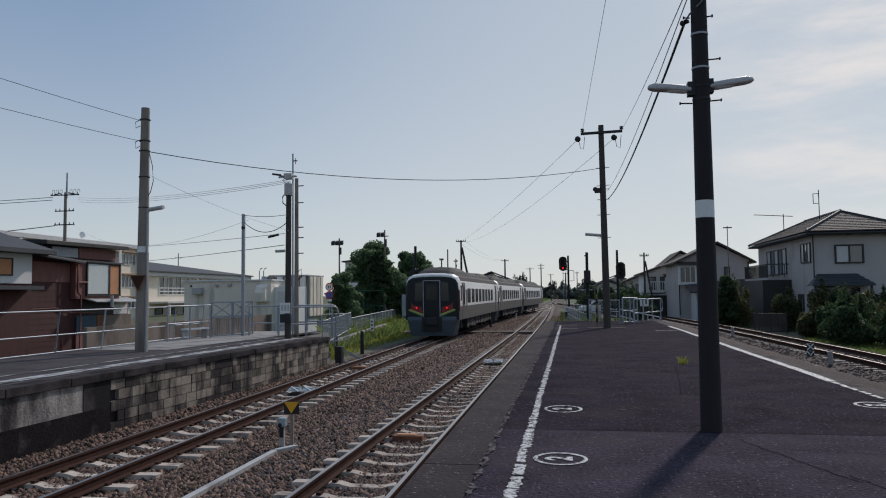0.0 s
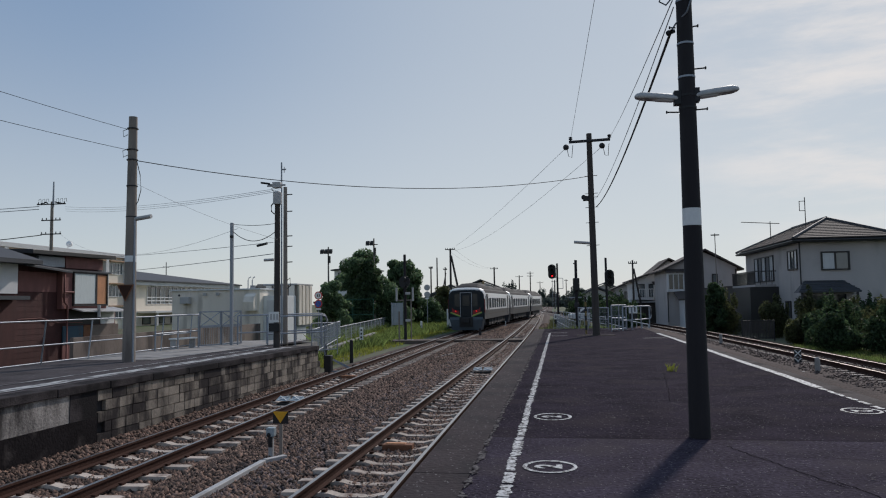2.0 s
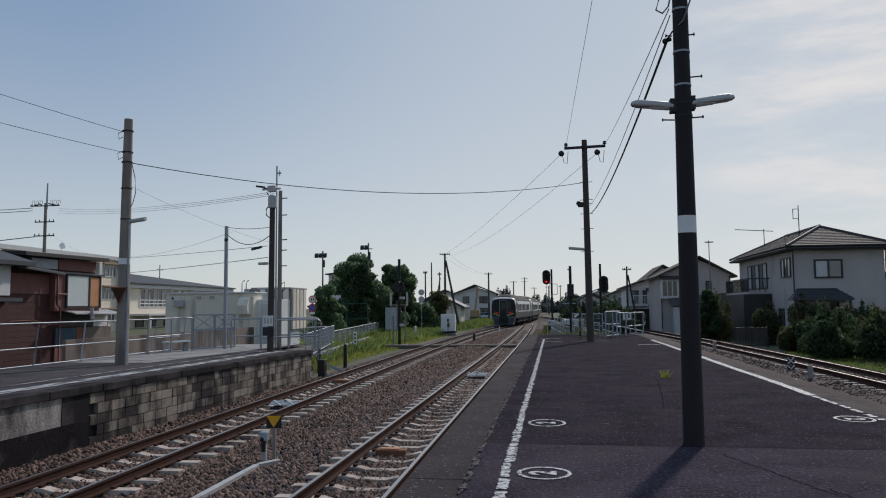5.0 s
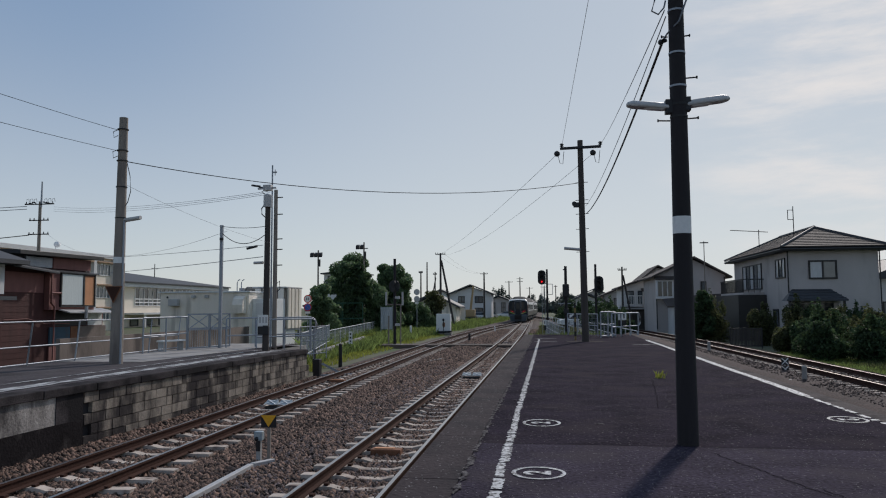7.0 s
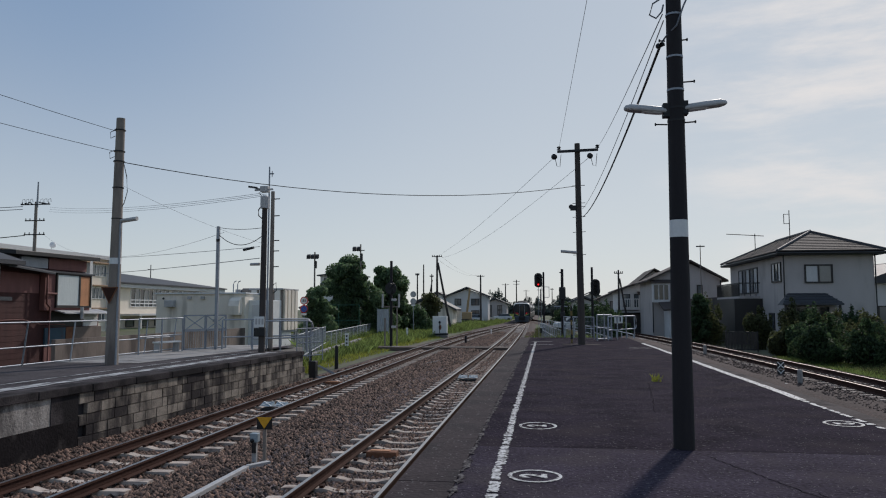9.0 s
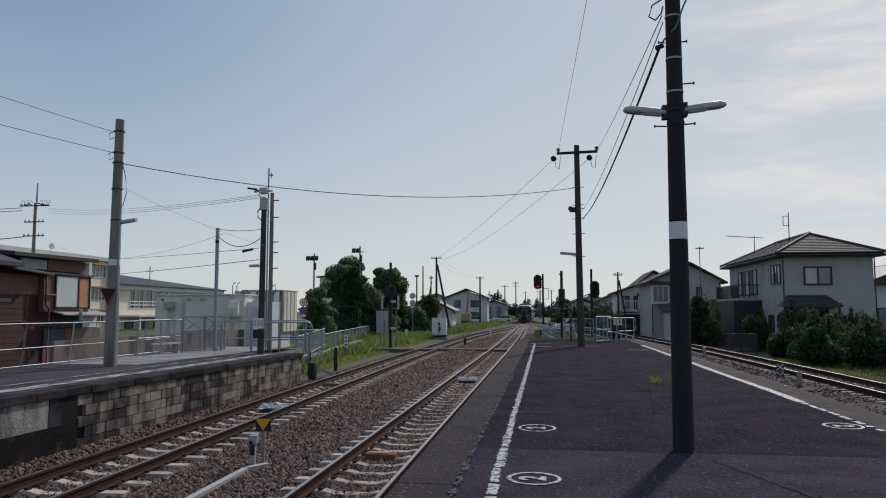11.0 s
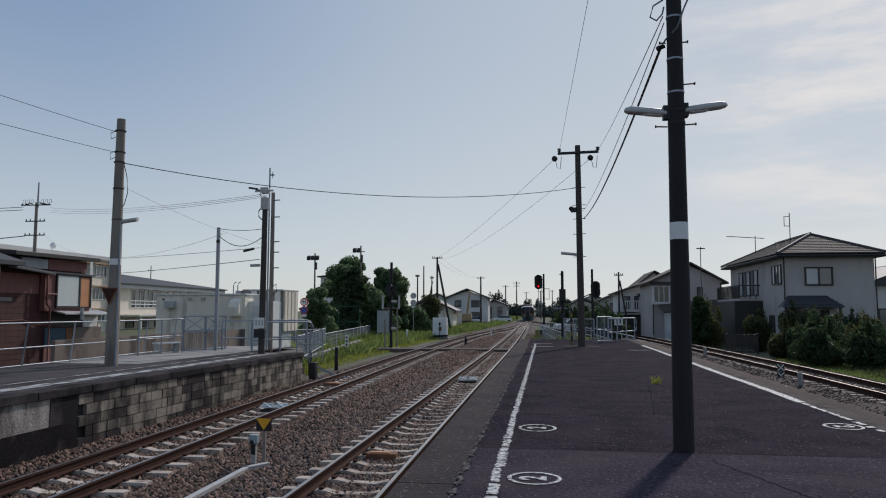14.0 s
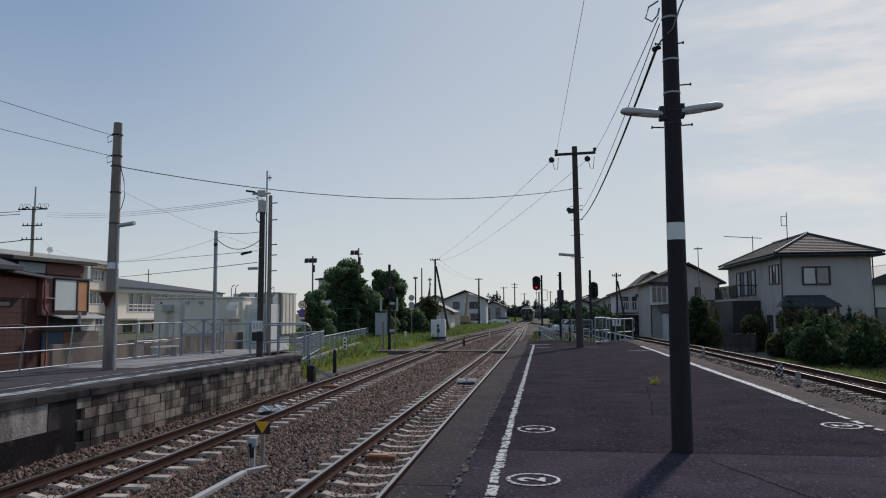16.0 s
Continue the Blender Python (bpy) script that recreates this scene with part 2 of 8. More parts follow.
M["rust"] = mat("rust", (0.22, 0.095, 0.05), 0.85, var=0.4, scale=5, fine=40)
M["glass_dark"] = mat("glass_dark", (0.02, 0.024, 0.028), 0.08, var=0.1, bump=0, spec=0.7)
M["yellow"] = mat("yellow", (0.72, 0.36, 0.02), 0.5, var=0.12, bump=0.05)
M["blue"] = mat("blue", (0.04, 0.12, 0.42), 0.5, var=0.1, bump=0)
M["red"] = mat("red", (0.50, 0.03, 0.02), 0.5, var=0.15, bump=0)
M["box_blue"] = mat("box_blue", (0.33, 0.38, 0.40), 0.5, var=0.2, scale=6)
M["tail_lamp"] = glow("tail_lamp", (1.0, 0.012, 0.02), 0.6)
M["signal_red"] = glow("signal_red", (1.0, 0.012, 0.02), 1.0)
M["leaf_dark"] = leafy("leaf_dark", (0.135, 0.200, 0.100))
M["leaf_mid"] = leafy("leaf_mid", (0.058, 0.094, 0.042), 0.6)
M["leaf_dry"] = leafy("leaf_dry", (0.085, 0.095, 0.040), 0.6)
M["grass"] = leafy("grass", (0.155, 0.205, 0.060), 0.6)
M["grass_yellow"] = leafy("grass_yellow", (0.24, 0.26, 0.05), 0.4)


# ---- helpers for meshes ----
class G:
    """Gathers points and faces of one mesh; k is the material slot of what is added."""

    def __init__(self):
        self.v, self.f, self.s, self.m = [], [], [], []
        self.k = 0

    def add(self, pts, faces, smooth=False):
        o = len(self.v)
        self.v += [tuple(p) for p in pts]
        self.f += [tuple(o + i for i in f) for f in faces]
        self.s += [smooth] * len(faces)
        self.m += [self.k] * len(faces)
        return self

    def box(self, x0, x1, y0, y1, z0, z1):
        p = [(x, y, z) for x in (x0, x1) for y in (y0, y1) for z in (z0, z1)]
        return self.add(p, [(0, 1, 3, 2), (4, 6, 7, 5), (0, 4, 5, 1), (2, 3, 7, 6), (0, 2, 6, 4), (1, 5, 7, 3)])

    def beam(self, a, b, w, h, up=(0, 0, 1)):
        """A bar of width w and height h from a to b."""
        a, b = Vector(a), Vector(b)
        d = (b - a).normalized()
        s = d.cross(Vector(up))
        if s.length < 1e-4:
            s = d.cross(Vector((1, 0, 0)))
        s.normalize()
        u = s.cross(d)
        p = [q + s * i * w / 2 + u * j * h / 2 for q in (a, b) for i, j in ((-1, -1), (1, -1), (1, 1), (-1, 1))]
        return self.add(p, [(0, 1, 2, 3), (7, 6, 5, 4), (0, 4, 5, 1), (1, 5, 6, 2), (2, 6, 7, 3), (3, 7, 4, 0)])

    def cyl(self, a, b, r0, r1=None, n=12, caps=True):
        a, b = Vector(a), Vector(b)
        r1 = r0 if r1 is None else r1
        d = (b - a).normalized()
        s = d.orthogonal().normalized()
        u = d.cross(s)
        ring = [s * math.cos(2 * math.pi * i / n) + u * math.sin(2 * math.pi * i / n) for i in range(n)]
        lo, hi = [a + q * r0 for q in ring], [b + q * r1 for q in ring]
        self.add(lo + hi, [(i, (i + 1) % n, n + (i + 1) % n, n + i) for i in range(n)], True)
        if caps:
            self.add(lo, [tuple(range(n - 1, -1, -1))])
            self.add(hi, [tuple(range(n))])
        return self

    def pipe(self, pts, r, n=6):
        """A bent tube through pts, one skin."""
        pts = [Vector(p) for p in pts]
        vs, fs = [], []
        for i, p in enumerate(pts):
            d = (pts[min(i + 1, len(pts) - 1)] - pts[max(i - 1, 0)]).normalized()
            s = d.cross(Vector((0, 0, 1)))
            if s.length < 0.05:
                s = d.cross(Vector((1, 0, 0)))
            s.normalize()
            u = s.cross(d)
            vs += [p + (s * math.cos(2 * math.pi * j / n) + u * math.sin(2 * math.pi * j / n)) * r for j in range(n)]
        for i in range(len(pts) - 1):
            fs += [(i * n + j, i * n + (j + 1) % n, (i + 1) * n + (j + 1) % n, (i + 1) * n + j) for j in range(n)]
        return self.add(vs, fs, True)

    def loft(self, rings, smooth=False, caps=True, closed=True):
        """Rings of equal count joined one after the other."""
        n = len(rings[0])
        vs = [p for r in rings for p in r]
        last = n if closed else n - 1
        self.add(vs, [(i * n + j, i * n + (j + 1) % n, (i + 1) * n + (j + 1) % n, (i + 1) * n + j) for i in range(len(rings) - 1) for j in range(last)], smooth)
        if caps:
            self.add(rings[0], [tuple(range(n - 1, -1, -1))])
            self.add(rings[-1], [tuple(range(n))])
        return self

    def disc(self, c, normal, r, thick, n=20):
        nn = Vector(normal).normalized()
        return self.cyl(Vector(c) - nn * thick / 2, Vector(c) + nn * thick / 2, r, r, n)

    def ball(self, c, rx, ry, rz, n=10, k=6):
        c = Vector(c)
        rings = [[c + Vector((rx * math.sin(math.pi * i / k) * math.cos(2 * math.pi * j / n), ry * math.sin(math.pi * i / k) * math.sin(2 * math.pi * j / n), -rz * math.cos(math.pi * i / k))) for j in range(n)] for i in range(k + 1)]
        return self.loft(rings, True, False)

    def mesh(self, name):
        me = bpy.data.meshes.new(name)
        me.from_pydata(self.v, [], self.f)
        me.polygons.foreach_set("use_smooth", self.s)
        me.polygons.foreach_set("material_index", self.m)
        me.update()
        return me


def part(name, g, material, parent=None, label="", bevel=0.0, kind=""):
    """Links what g gathered as one mesh object, under a thing or a part where one is given."""
    me = g.mesh(name) if isinstance(g, G) else g
    for m in material if isinstance(material, (list, tuple)) else [material]:
        if isinstance(g, G):
            me.materials.append(m)
    ob = new(name, me)
    if parent:
        ob.parent = parent
    if bevel:
        bv = ob.modifiers.new("edge", "BEVEL")
        bv.width, bv.segments, bv.limit_method, bv.angle_limit = bevel, 2, "ANGLE", radians(40)
    return tagged(ob, label, kind=kind)


def thing(name, label, category, group="", kind="", at=None):
    """An empty at a thing's base, which carries its parts."""
    e = new(name)
    e.empty_display_size = 0.2
    if at is not None:
        e.matrix_basis = at if isinstance(at, Matrix) else Matrix.Translation(at)
    return tagged(e, label, category, group, kind)


def array_mesh(name, v, f, material):
    """A mesh from numpy arrays of points and equal-sided faces."""
    me = bpy.data.meshes.new(name)
    k = f.shape[1]
    me.vertices.add(len(v))
    me.vertices.foreach_set("co", np.asarray(v, np.float32).ravel())
    me.loops.add(f.size)
    me.loops.foreach_set("vertex_index", f.ravel().astype(np.int32))
    me.polygons.add(len(f))
    me.polygons.foreach_set("loop_start", np.arange(0, f.size, k, dtype=np.int32))
    me.update(calc_edges=True)
    me.validate()
    me.materials.append(material)
    return me


def sag(a, b, drop, n=14):
    """Points of a wire that hangs from a to b."""
    a, b = Vector(a), Vector(b)
    return [a.lerp(b, i / n) - Vector((0, 0, drop * 4 * (i / n) * (1 - i / n))) for i in range(n + 1)]


def smooth_line(knots):
    """A smooth curve x(y) through (y, x) knots."""
    ys, xs = np.array([k[0] for k in knots], float), np.array([k[1] for k in knots], float)
    sl = np.gradient(xs, ys)

    def at(y):
        i = int(np.clip(np.searchsorted(ys, y) - 1, 0, len(ys) - 2))
        h = ys[i + 1] - ys[i]
        t = (y - ys[i]) / h
        if t < 0:
            return float(xs[0] + sl[0] * (y - ys[0]))
        if t > 1:
            return float(xs[-1] + sl[-1] * (y - ys[-1]))
        return float((2 * t**3 - 3 * t**2 + 1) * xs[i] + (t**3 - 2 * t**2 + t) * h * sl[i] + (3 * t**2 - 2 * t**3) * xs[i + 1] + (t**3 - t**2) * h * sl[i + 1])

    return at


# ---- the ground ----
RAIL_Z, RAIL_R = -0.92, -0.78
main_x = smooth_line([(-60, -2.67), (20, -2.67), (50, -2.72), (76, -2.95), (112, -3.45), (152, -3.98), (200, -4.15), (320, -4.6), (600, -6)])
left_x = smooth_line([(-60, -6.72), (14, -6.74), (20, -6.86), (26, -6.95), (38, -7.10), (50, -7.12), (75, -6.62), (90, -5.78), (103, -4.92), (115, -4.35), (130, -4.02), (152, -3.98), (200, -4.15), (320, -4.6)])
right_x = smooth_line([(-60, 9.0), (10, 9.38), (30, 9.42), (38, 9.28), (48, 9.00), (62, 8.25), (90, 5.6), (125, 1.2), (160, -2.9), (185, -4.0)])


def ground_z(x, y):
    """Height of the bare ground."""
    z = -1.22 + 0.05 * noise.noise((x * 0.15, y * 0.15, 3.0))
    if x < -9 and y > 27:
        z += 0.14 * min(1, (-9 - x) / 2)
    return z


def build_ground():
    xs = [-3000, -1500, -700, -350, -200, -130, -90] + [i * 2.0 for i in range(-35, 36)] + [90, 130, 200, 350, 700, 1500, 3000]
    ys = [-1500, -500, -150, -60, -30] + [i * 2.5 for i in range(-8, 61)] + [170, 200, 260, 350, 500, 800, 1500, 3500]
    v = [(x, y, ground_z(x, y) if abs(x) < 80 and -20 < y < 160 else -1.22) for y in ys for x in xs]
    n = len(xs)
    g = G()
    g.add(v, [(j * n + i, j * n + i + 1, (j + 1) * n + i + 1, (j + 1) * n + i) for j in range(len(ys) - 1) for i in range(n - 1)], True)
    tagged(part("ground", g, M["earth"]), "dry earth and grass, flat to the horizon", "ground", kind="structure")


build_ground()


def bed(name, lo, hi, top, y0, y1, step, label, material, dx=0.22):
    """A ballast bed between two lines, with shoulders and an uneven top."""
    rows, ny = [], int((y1 - y0) / step)
    g = G()
    nx = 0
    for j in range(ny + 1):
        y = y0 + (y1 - y0) * j / ny
        a, b = lo(y), hi(y)
        nx = max(nx, int((b - a) / dx))
    for j in range(ny + 1):
        y = y0 + (y1 - y0) * j / ny
        a, b = lo(y), hi(y)
        row = [(a - 0.7, y, -1.32)]
        for i in range(nx + 1):
            x = a + (b - a) * i / nx
            row.append((x, y, top(x, y) + 0.02 * noise.noise((x * 1.3, y * 1.3, 0)) + 0.012 * noise.noise((x * 5, y * 5, 1))))
        row.append((b + 0.7, y, -1.32))
        rows.append(row)
    g.loft(rows, True, False, False)
    return tagged(part(name, g, material), label, "ballast", kind="structure")


def main_top(x, y):
    """Ballast lies just under the sleepers' tops, slightly heaped between the tracks."""
    d = min(abs(x - main_x(y)), abs(x - left_x(y)))
    return RAIL_Z - 0.237 + 0.112 * max(0, min(1, (d - 1.0) / 0.5)) - 0.10 * max(0, min(1, (-8.0 - x) / 0.6))


bed("ballast_main", lambda y: min(-8.55 if y < 28 else -8.6, left_x(y) - 1.75), lambda y: max(-1.1, main_x(y) + 1.5) if y < 60 else main_x(y) + 1.6, main_top, -12, 170, 0.35, "brown crushed-stone ballast under two tracks", M["ballast"])
bed("ballast_far", lambda y: main_x(y) - 1.7, lambda y: main_x(y) + 1.7, lambda x, y: RAIL_Z - 0.17, 169, 600, 6, "grey-brown ballast of the distant line", M["ballast"], 0.8)
bed("ballast_side", lambda y: right_x(y) - 1.9, lambda y: right_x(y) + 1.9, lambda x, y: RAIL_R - 0.17 - 0.10 * max(0, (abs(x - right_x(y)) - 1.2)), -12, 165, 0.6, "grey ballast under the side track", M["ballast"], 0.3)


def build_verge():
    """Sandy strip between the island platform and the side track."""
    g = G()
    rows = []
    for j in range(70):
        y = -12 + j * 1.0
        rows.append([(x, y, -1.02 - 0.05 * abs(x - 6) + 0.03 * noise.noise((x * 2, y * 2, 5))) for x in np.linspace(4.0, right_x(y) - 1.3, 12)])
    g.loft(rows, True, False, False)
    tagged(part("verge", g, M["sandy"]), "sandy trampled strip beside the side track", "ground", kind="structure")


build_verge()


def stones(name, count, area, size, material, label, seed):
    """Loose ballast stones: many small angular lumps, one object."""
    r = np.random.default_rng(seed)
    x0, x1, y0, y1, top = area
    u = r.random(count)
    y = y0 * (y1 / y0) ** u
    x = x0 + (x1 - x0) * r.random(count)
    z = np.array([top(a, b) for a, b in zip(x, y)])
    base = np.array([(1, 0, 0), (-1, 0, 0), (0, 1, 0), (0, -1, 0), (0, 0, 1), (0, 0, -1)], float)
    tri = np.array([(0, 2, 4), (2, 1, 4), (1, 3, 4), (3, 0, 4), (2, 0, 5), (1, 2, 5), (3, 1, 5), (0, 3, 5)])
    s = size * (0.55 + 0.9 * r.random((count, 1, 1))) * (1 + 0.25 * (y / 12 - 1).clip(0, 2))[:, None, None]
    p = base[None] * (0.7 + 0.6 * r.random((count, 6, 3))) + 0.25 * (r.random((count, 6, 3)) - 0.5)
    ang = r.random((count, 3)) * 6.28
    ca, sa_ = np.cos(ang), np.sin(ang)
    rot = np.zeros((count, 3, 3))
    rot[:, 0, 0], rot[:, 0, 1], rot[:, 1, 0], rot[:, 1, 1], rot[:, 2, 2] = ca[:, 0], -sa_[:, 0], sa_[:, 0], ca[:, 0], 1
    rx = np.zeros((count, 3, 3))
    rx[:, 0, 0], rx[:, 1, 1], rx[:, 1, 2], rx[:, 2, 1], rx[:, 2, 2] = 1, ca[:, 1], -sa_[:, 1], sa_[:, 1], ca[:, 1]
    p = np.einsum("nij,njk,nlk->nli", rot, rx, p) * s
    p += np.stack([x, y, z + size * 0.25], 1)[:, None, :]
    f = (tri[None] + 6 * np.arange(count)[:, None, None]).reshape(-1, 3)
    me = array_mesh(name, p.reshape(-1, 3), f, material)
    return tagged(new(name, me), label, "gravel", kind="stuff")


stones("ballast_stones", 92000, (-8.4, -1.25, 6.5, 80, main_top), 0.040, M["stone"], "loose brown ballast stones round the tracks", 3)
stones("ballast_stones", 26000, (-4.6, -1.25, 6.5, 30, main_top), 0.033, M["stone_grey"], "loose grey ballast stones in the platform track", 4)
stones("ballast_stones", 11000, (7.7, 11.2, 15, 60, lambda x, y: -0.96 - (0.10 * max(0, abs(x - right_x(y)) - 1.2))), 0.026, M["stone_dark"], "loose grey stones beside the side track", 5)


# ---- tracks ----
def rail_profile(g, xf, off, zt, y0, y1, step, k_top, k_side):
    """One flat-bottomed rail along a line, its polished head in another slot."""
    prof = [(-0.062, -0.150), (-0.062, -0.138), (-0.012, -0.120), (-0.012, -0.045), (-0.033, -0.032), (-0.033, -0.004), (-0.027, 0.0), (0.027, 0.0), (0.033, -0.004), (0.033, -0.032), (0.012, -0.045), (0.012, -0.120), (0.062, -0.138), (0.062, -0.150)]
    rings = []
    ny = max(1, int((y1 - y0) / step))
    for j in range(ny + 1):
        y = y0 + (y1 - y0) * j / ny
        x = xf(y)
        d = Vector((xf(y + 0.5) - xf(y - 0.5), 1.0, 0)).normalized()
        rings.append([(x + d.y * (off + a), y - d.x * (off + a), zt + b) for a, b in prof])
    n = len(prof)
    for i in range(ny):
        for j in range(n):
            g.k = k_top if j == 6 else k_side
            g.add([rings[i][j], rings[i][(j + 1) % n], rings[i + 1][(j + 1) % n], rings[i + 1][j]], [(0, 1, 2, 3)])


def sleeper_mesh():
    """A prestressed sleeper: raised ends, dipped middle, and the fastenings."""
    g = G()
    prof = [(-1.0, 0.0), (-0.93, 0.005), (-0.36, 0.0), (-0.22, -0.035), (0.22, -0.035), (0.36, 0.0), (0.93, 0.005), (1.0, 0.0)]
    rings = [[(x, -0.11, z - 0.15), (x, -0.085, z), (x, 0.085, z), (x, 0.11, z - 0.15)] for x, z in prof]
    g.loft(rings)
    g.k = 1
    for s in (-0.5335, 0.5335):
        for o in (-0.10, 0.10):
            g.box(s + o - 0.03, s + o + 0.03, -0.045, 0.045, -0.01, 0.035)
    me = g.mesh("sleeper")
    me.materials.append(M["sleeper"])
    me.materials.append(M["rail_side"])
    return me


SLEEPER = sleeper_mesh()


def build_track(xf, zt, top, y0, y1, near, label, spacing=0.61, seed=1):
    """A railway track with two rails and its sleepers."""
    tr = thing("railway_track", label, "track")
    for s in (-0.5665, 0.5665):
        g = G()
        rail_profile(g, xf, s, zt, y0, min(60, y1), 2.0, 0, 1)
        if y1 > 60:
            rail_profile(g, xf, s, zt, 60, y1, 5.0, 0, 1)
        part("rail", g, [top, M["rail_side"]], tr)
    r = random.Random(seed)
    far = G()
    y = y0
    while y < y1:
        y += spacing + r.uniform(-0.03, 0.03)
        x = xf(y)
        turn = -math.degrees(math.atan(xf(y + 0.5) - xf(y - 0.5)))
        if near[0] < y < near[1]:
            o = part("sleeper", SLEEPER, None, tr)
            o.matrix_basis = pose(x, y, zt - 0.150 - r.uniform(0, 0.012), 0, 0, turn + r.uniform(-1, 1))
        elif y < 180:
            far.box(x - 1.0, x + 1.0, y - 0.1, y + 0.1, zt - 0.30, zt - 0.152)
    part("sleepers", far, M["sleeper"], tr, kind="stuff")
    return tr


build_track(main_x, RAIL_Z, M["rail_top"], -10, 600, (4, 100), "platform track with bright rails and pale concrete sleepers", 0.61, 1)
build_track(left_x, RAIL_Z, M["rail_top"], -10, 146, (4, 100), "passing track with bright rails, curving to the main line", 0.61, 2)
build_track(right_x, RAIL_R, M["rail_dull"], -10, 178, (8, 75), "little-used side track with dull rails", 0.62, 3)


def build_crossing():
    """Dark timber crossing boards between and beside the rails."""
    c = thing("board_crossing", "dark timber staff crossing laid across both tracks", "crossing", at=(0, 0, 0))
    y0, y1 = 45.2, 46.9
    spans = [(-10.6, left_x(46) - 0.68), (left_x(46) - 0.45, left_x(46) + 0.45), (left_x(46) + 0.68, main_x(46) - 0.68), (main_x(46) - 0.45, main_x(46) + 0.45), (main_x(46) + 0.68, -1.3)]
    for a, b in spans:
        for i in range(5):
            g = G()
            g.box(a, b, y0 + i * 0.34, y0 + i * 0.34 + 0.325, -1.28, -0.945 - 0.006 * (i % 2))
            part("plank", g, M["old_wood"], c)
    return c


build_crossing()


# ---- the island platform ----
def build_platform():
    st = thing("platform_island", "worn dark asphalt island platform with concrete edges", "platform", kind="structure")
    end = 37.0
    g = G()
    rows = []
    joint = 7.62
    g0 = G()
    g0.loft([[(x, y, 0.002 * noise.noise((x * 0.5, y * 0.5, 9))) for x in np.linspace(-0.73, 3.86, 14)] for y in [*np.arange(-14, joint, 0.6), joint]], True, False, False)
    part("asphalt", g0, M["asphalt_gritty"], st, "paler gritty stretch of asphalt")
    for y in [*np.arange(joint + 0.012, end + 0.1, 0.6), end + 0.1]:
        rows.append([(x, y, 0.002 * noise.noise((x * 0.5, y * 0.5, 9))) for x in np.linspace(-0.73, 3.86, 14)])
    rows.append([(x, end + 9, -1.25) for x in np.linspace(-0.73, 3.2, 14)])
    g.loft(rows, True, False, False)
    part("asphalt", g, M["asphalt"], st)
    for x0, x1 in ((-1.195, -0.735), (3.865, 4.13)):
        y = -14.0
        while y < end:
            s = G()
            e = min(y + 1.994, end)
            s.box(x0, x1, y, e, -0.14, 0.004 + 0.004 * noise.noise((x0, y, 2)))
            part("edge_slab", s, M["edge_concrete" if x0 < 0 else "edge_pale"], st)
            y += 2.0
    w = G()
    for x0, x1 in ((-1.14, -0.75), (3.80, 4.05)):
        w.box(x0, x1, -14, end, -1.35, -0.142)
    w.box(-1.14, 3.9, end - 0.3, end, -1.35, -0.15)
    w.add([(-1.14, end, -1.35), (-1.14, end + 9, -1.35), (-1.14, end, -0.02), (4.05, end, -1.35), (3.2, end + 9, -1.35), (4.05, end, -0.02), (-0.73, end, -0.02), (3.86, end, -0.02)], [(0, 1, 2), (3, 5, 4)])
    part("retaining_wall", w, M["coping"], st)
    body = G()
    body.box(-0.75, 3.8, -14, end - 0.3, -1.3, -0.05)
    part("fill", body, M["mortar"], st)
    return st


build_platform()


def dashes(name, x, y0, y1, w, seed, gap, label, z=0.006):
    """A worn painted line: ragged dabs of paint with gaps where it has rubbed off."""
    r = random.Random(seed)
    g = G()
    y = y0
    while y < y1:
        ln = r.uniform(0.10, 0.42)
        a = w * r.uniform(0.72, 1.06)
        o = r.uniform(-0.008, 0.008)
        n = max(4, int(ln / 0.025))
        left = [(x + o - a / 2 + r.uniform(-0.014, 0.014), y + ln * i / n, z) for i in range(n + 1)]
        right = [(x + o + a / 2 + r.uniform(-0.014, 0.014), y + ln * i / n, z) for i in range(n + 1)]
        g.add(left + right, [(i, n + 1 + i, n + 2 + i, i + 1) for i in range(n)])
        y += ln + r.uniform(*gap)
    return tagged(part(name, g, M["paint_white"]), label, "floor marking", kind="structure")


dashes("line_left", -0.42, 4.0, 31.5, 0.085, 5, (0.012, 0.07), "rubbed white safety line along the platform")
dashes("line_right", 3.83, 4.0, 12.0, 0.085, 6, (0.02, 0.16), "rubbed white safety line along the platform")


def strip(name, pts, w, label, z=0.006):
    g = G()
    r = random.Random(len(pts))
    n = len(pts)
    L = [(x - w / 2 + r.uniform(-.01, .01), y, z) for x, y in pts]
    R = [(x + w / 2 + r.uniform(-.01, .01), y, z) for x, y in pts]
    g.add(L + R, [(i, n + i, n + i + 1, i + 1) for i in range(n - 1)])
    return tagged(part(name, g, M["paint_white"]), label, "floor marking", kind="structure")


strip("line_right_far", [(3.84 + 0.002 * (y - 12) + 0.01 * math.sin(y), y) for y in np.arange(12, 31, 0.4)], 0.14, "broad white safety line beside the side track")
for yy in (29.2, 32.0):
    strip("line_cross", [(-0.15 + 0.0 * yy, yy), (-0.15, yy + 0.12)], 0.9, "short white stop line across the platform")
strip("line_cross", [(3.3, 27.0), (3.3, 27.12)], 0.8, "short white stop line across the platform")


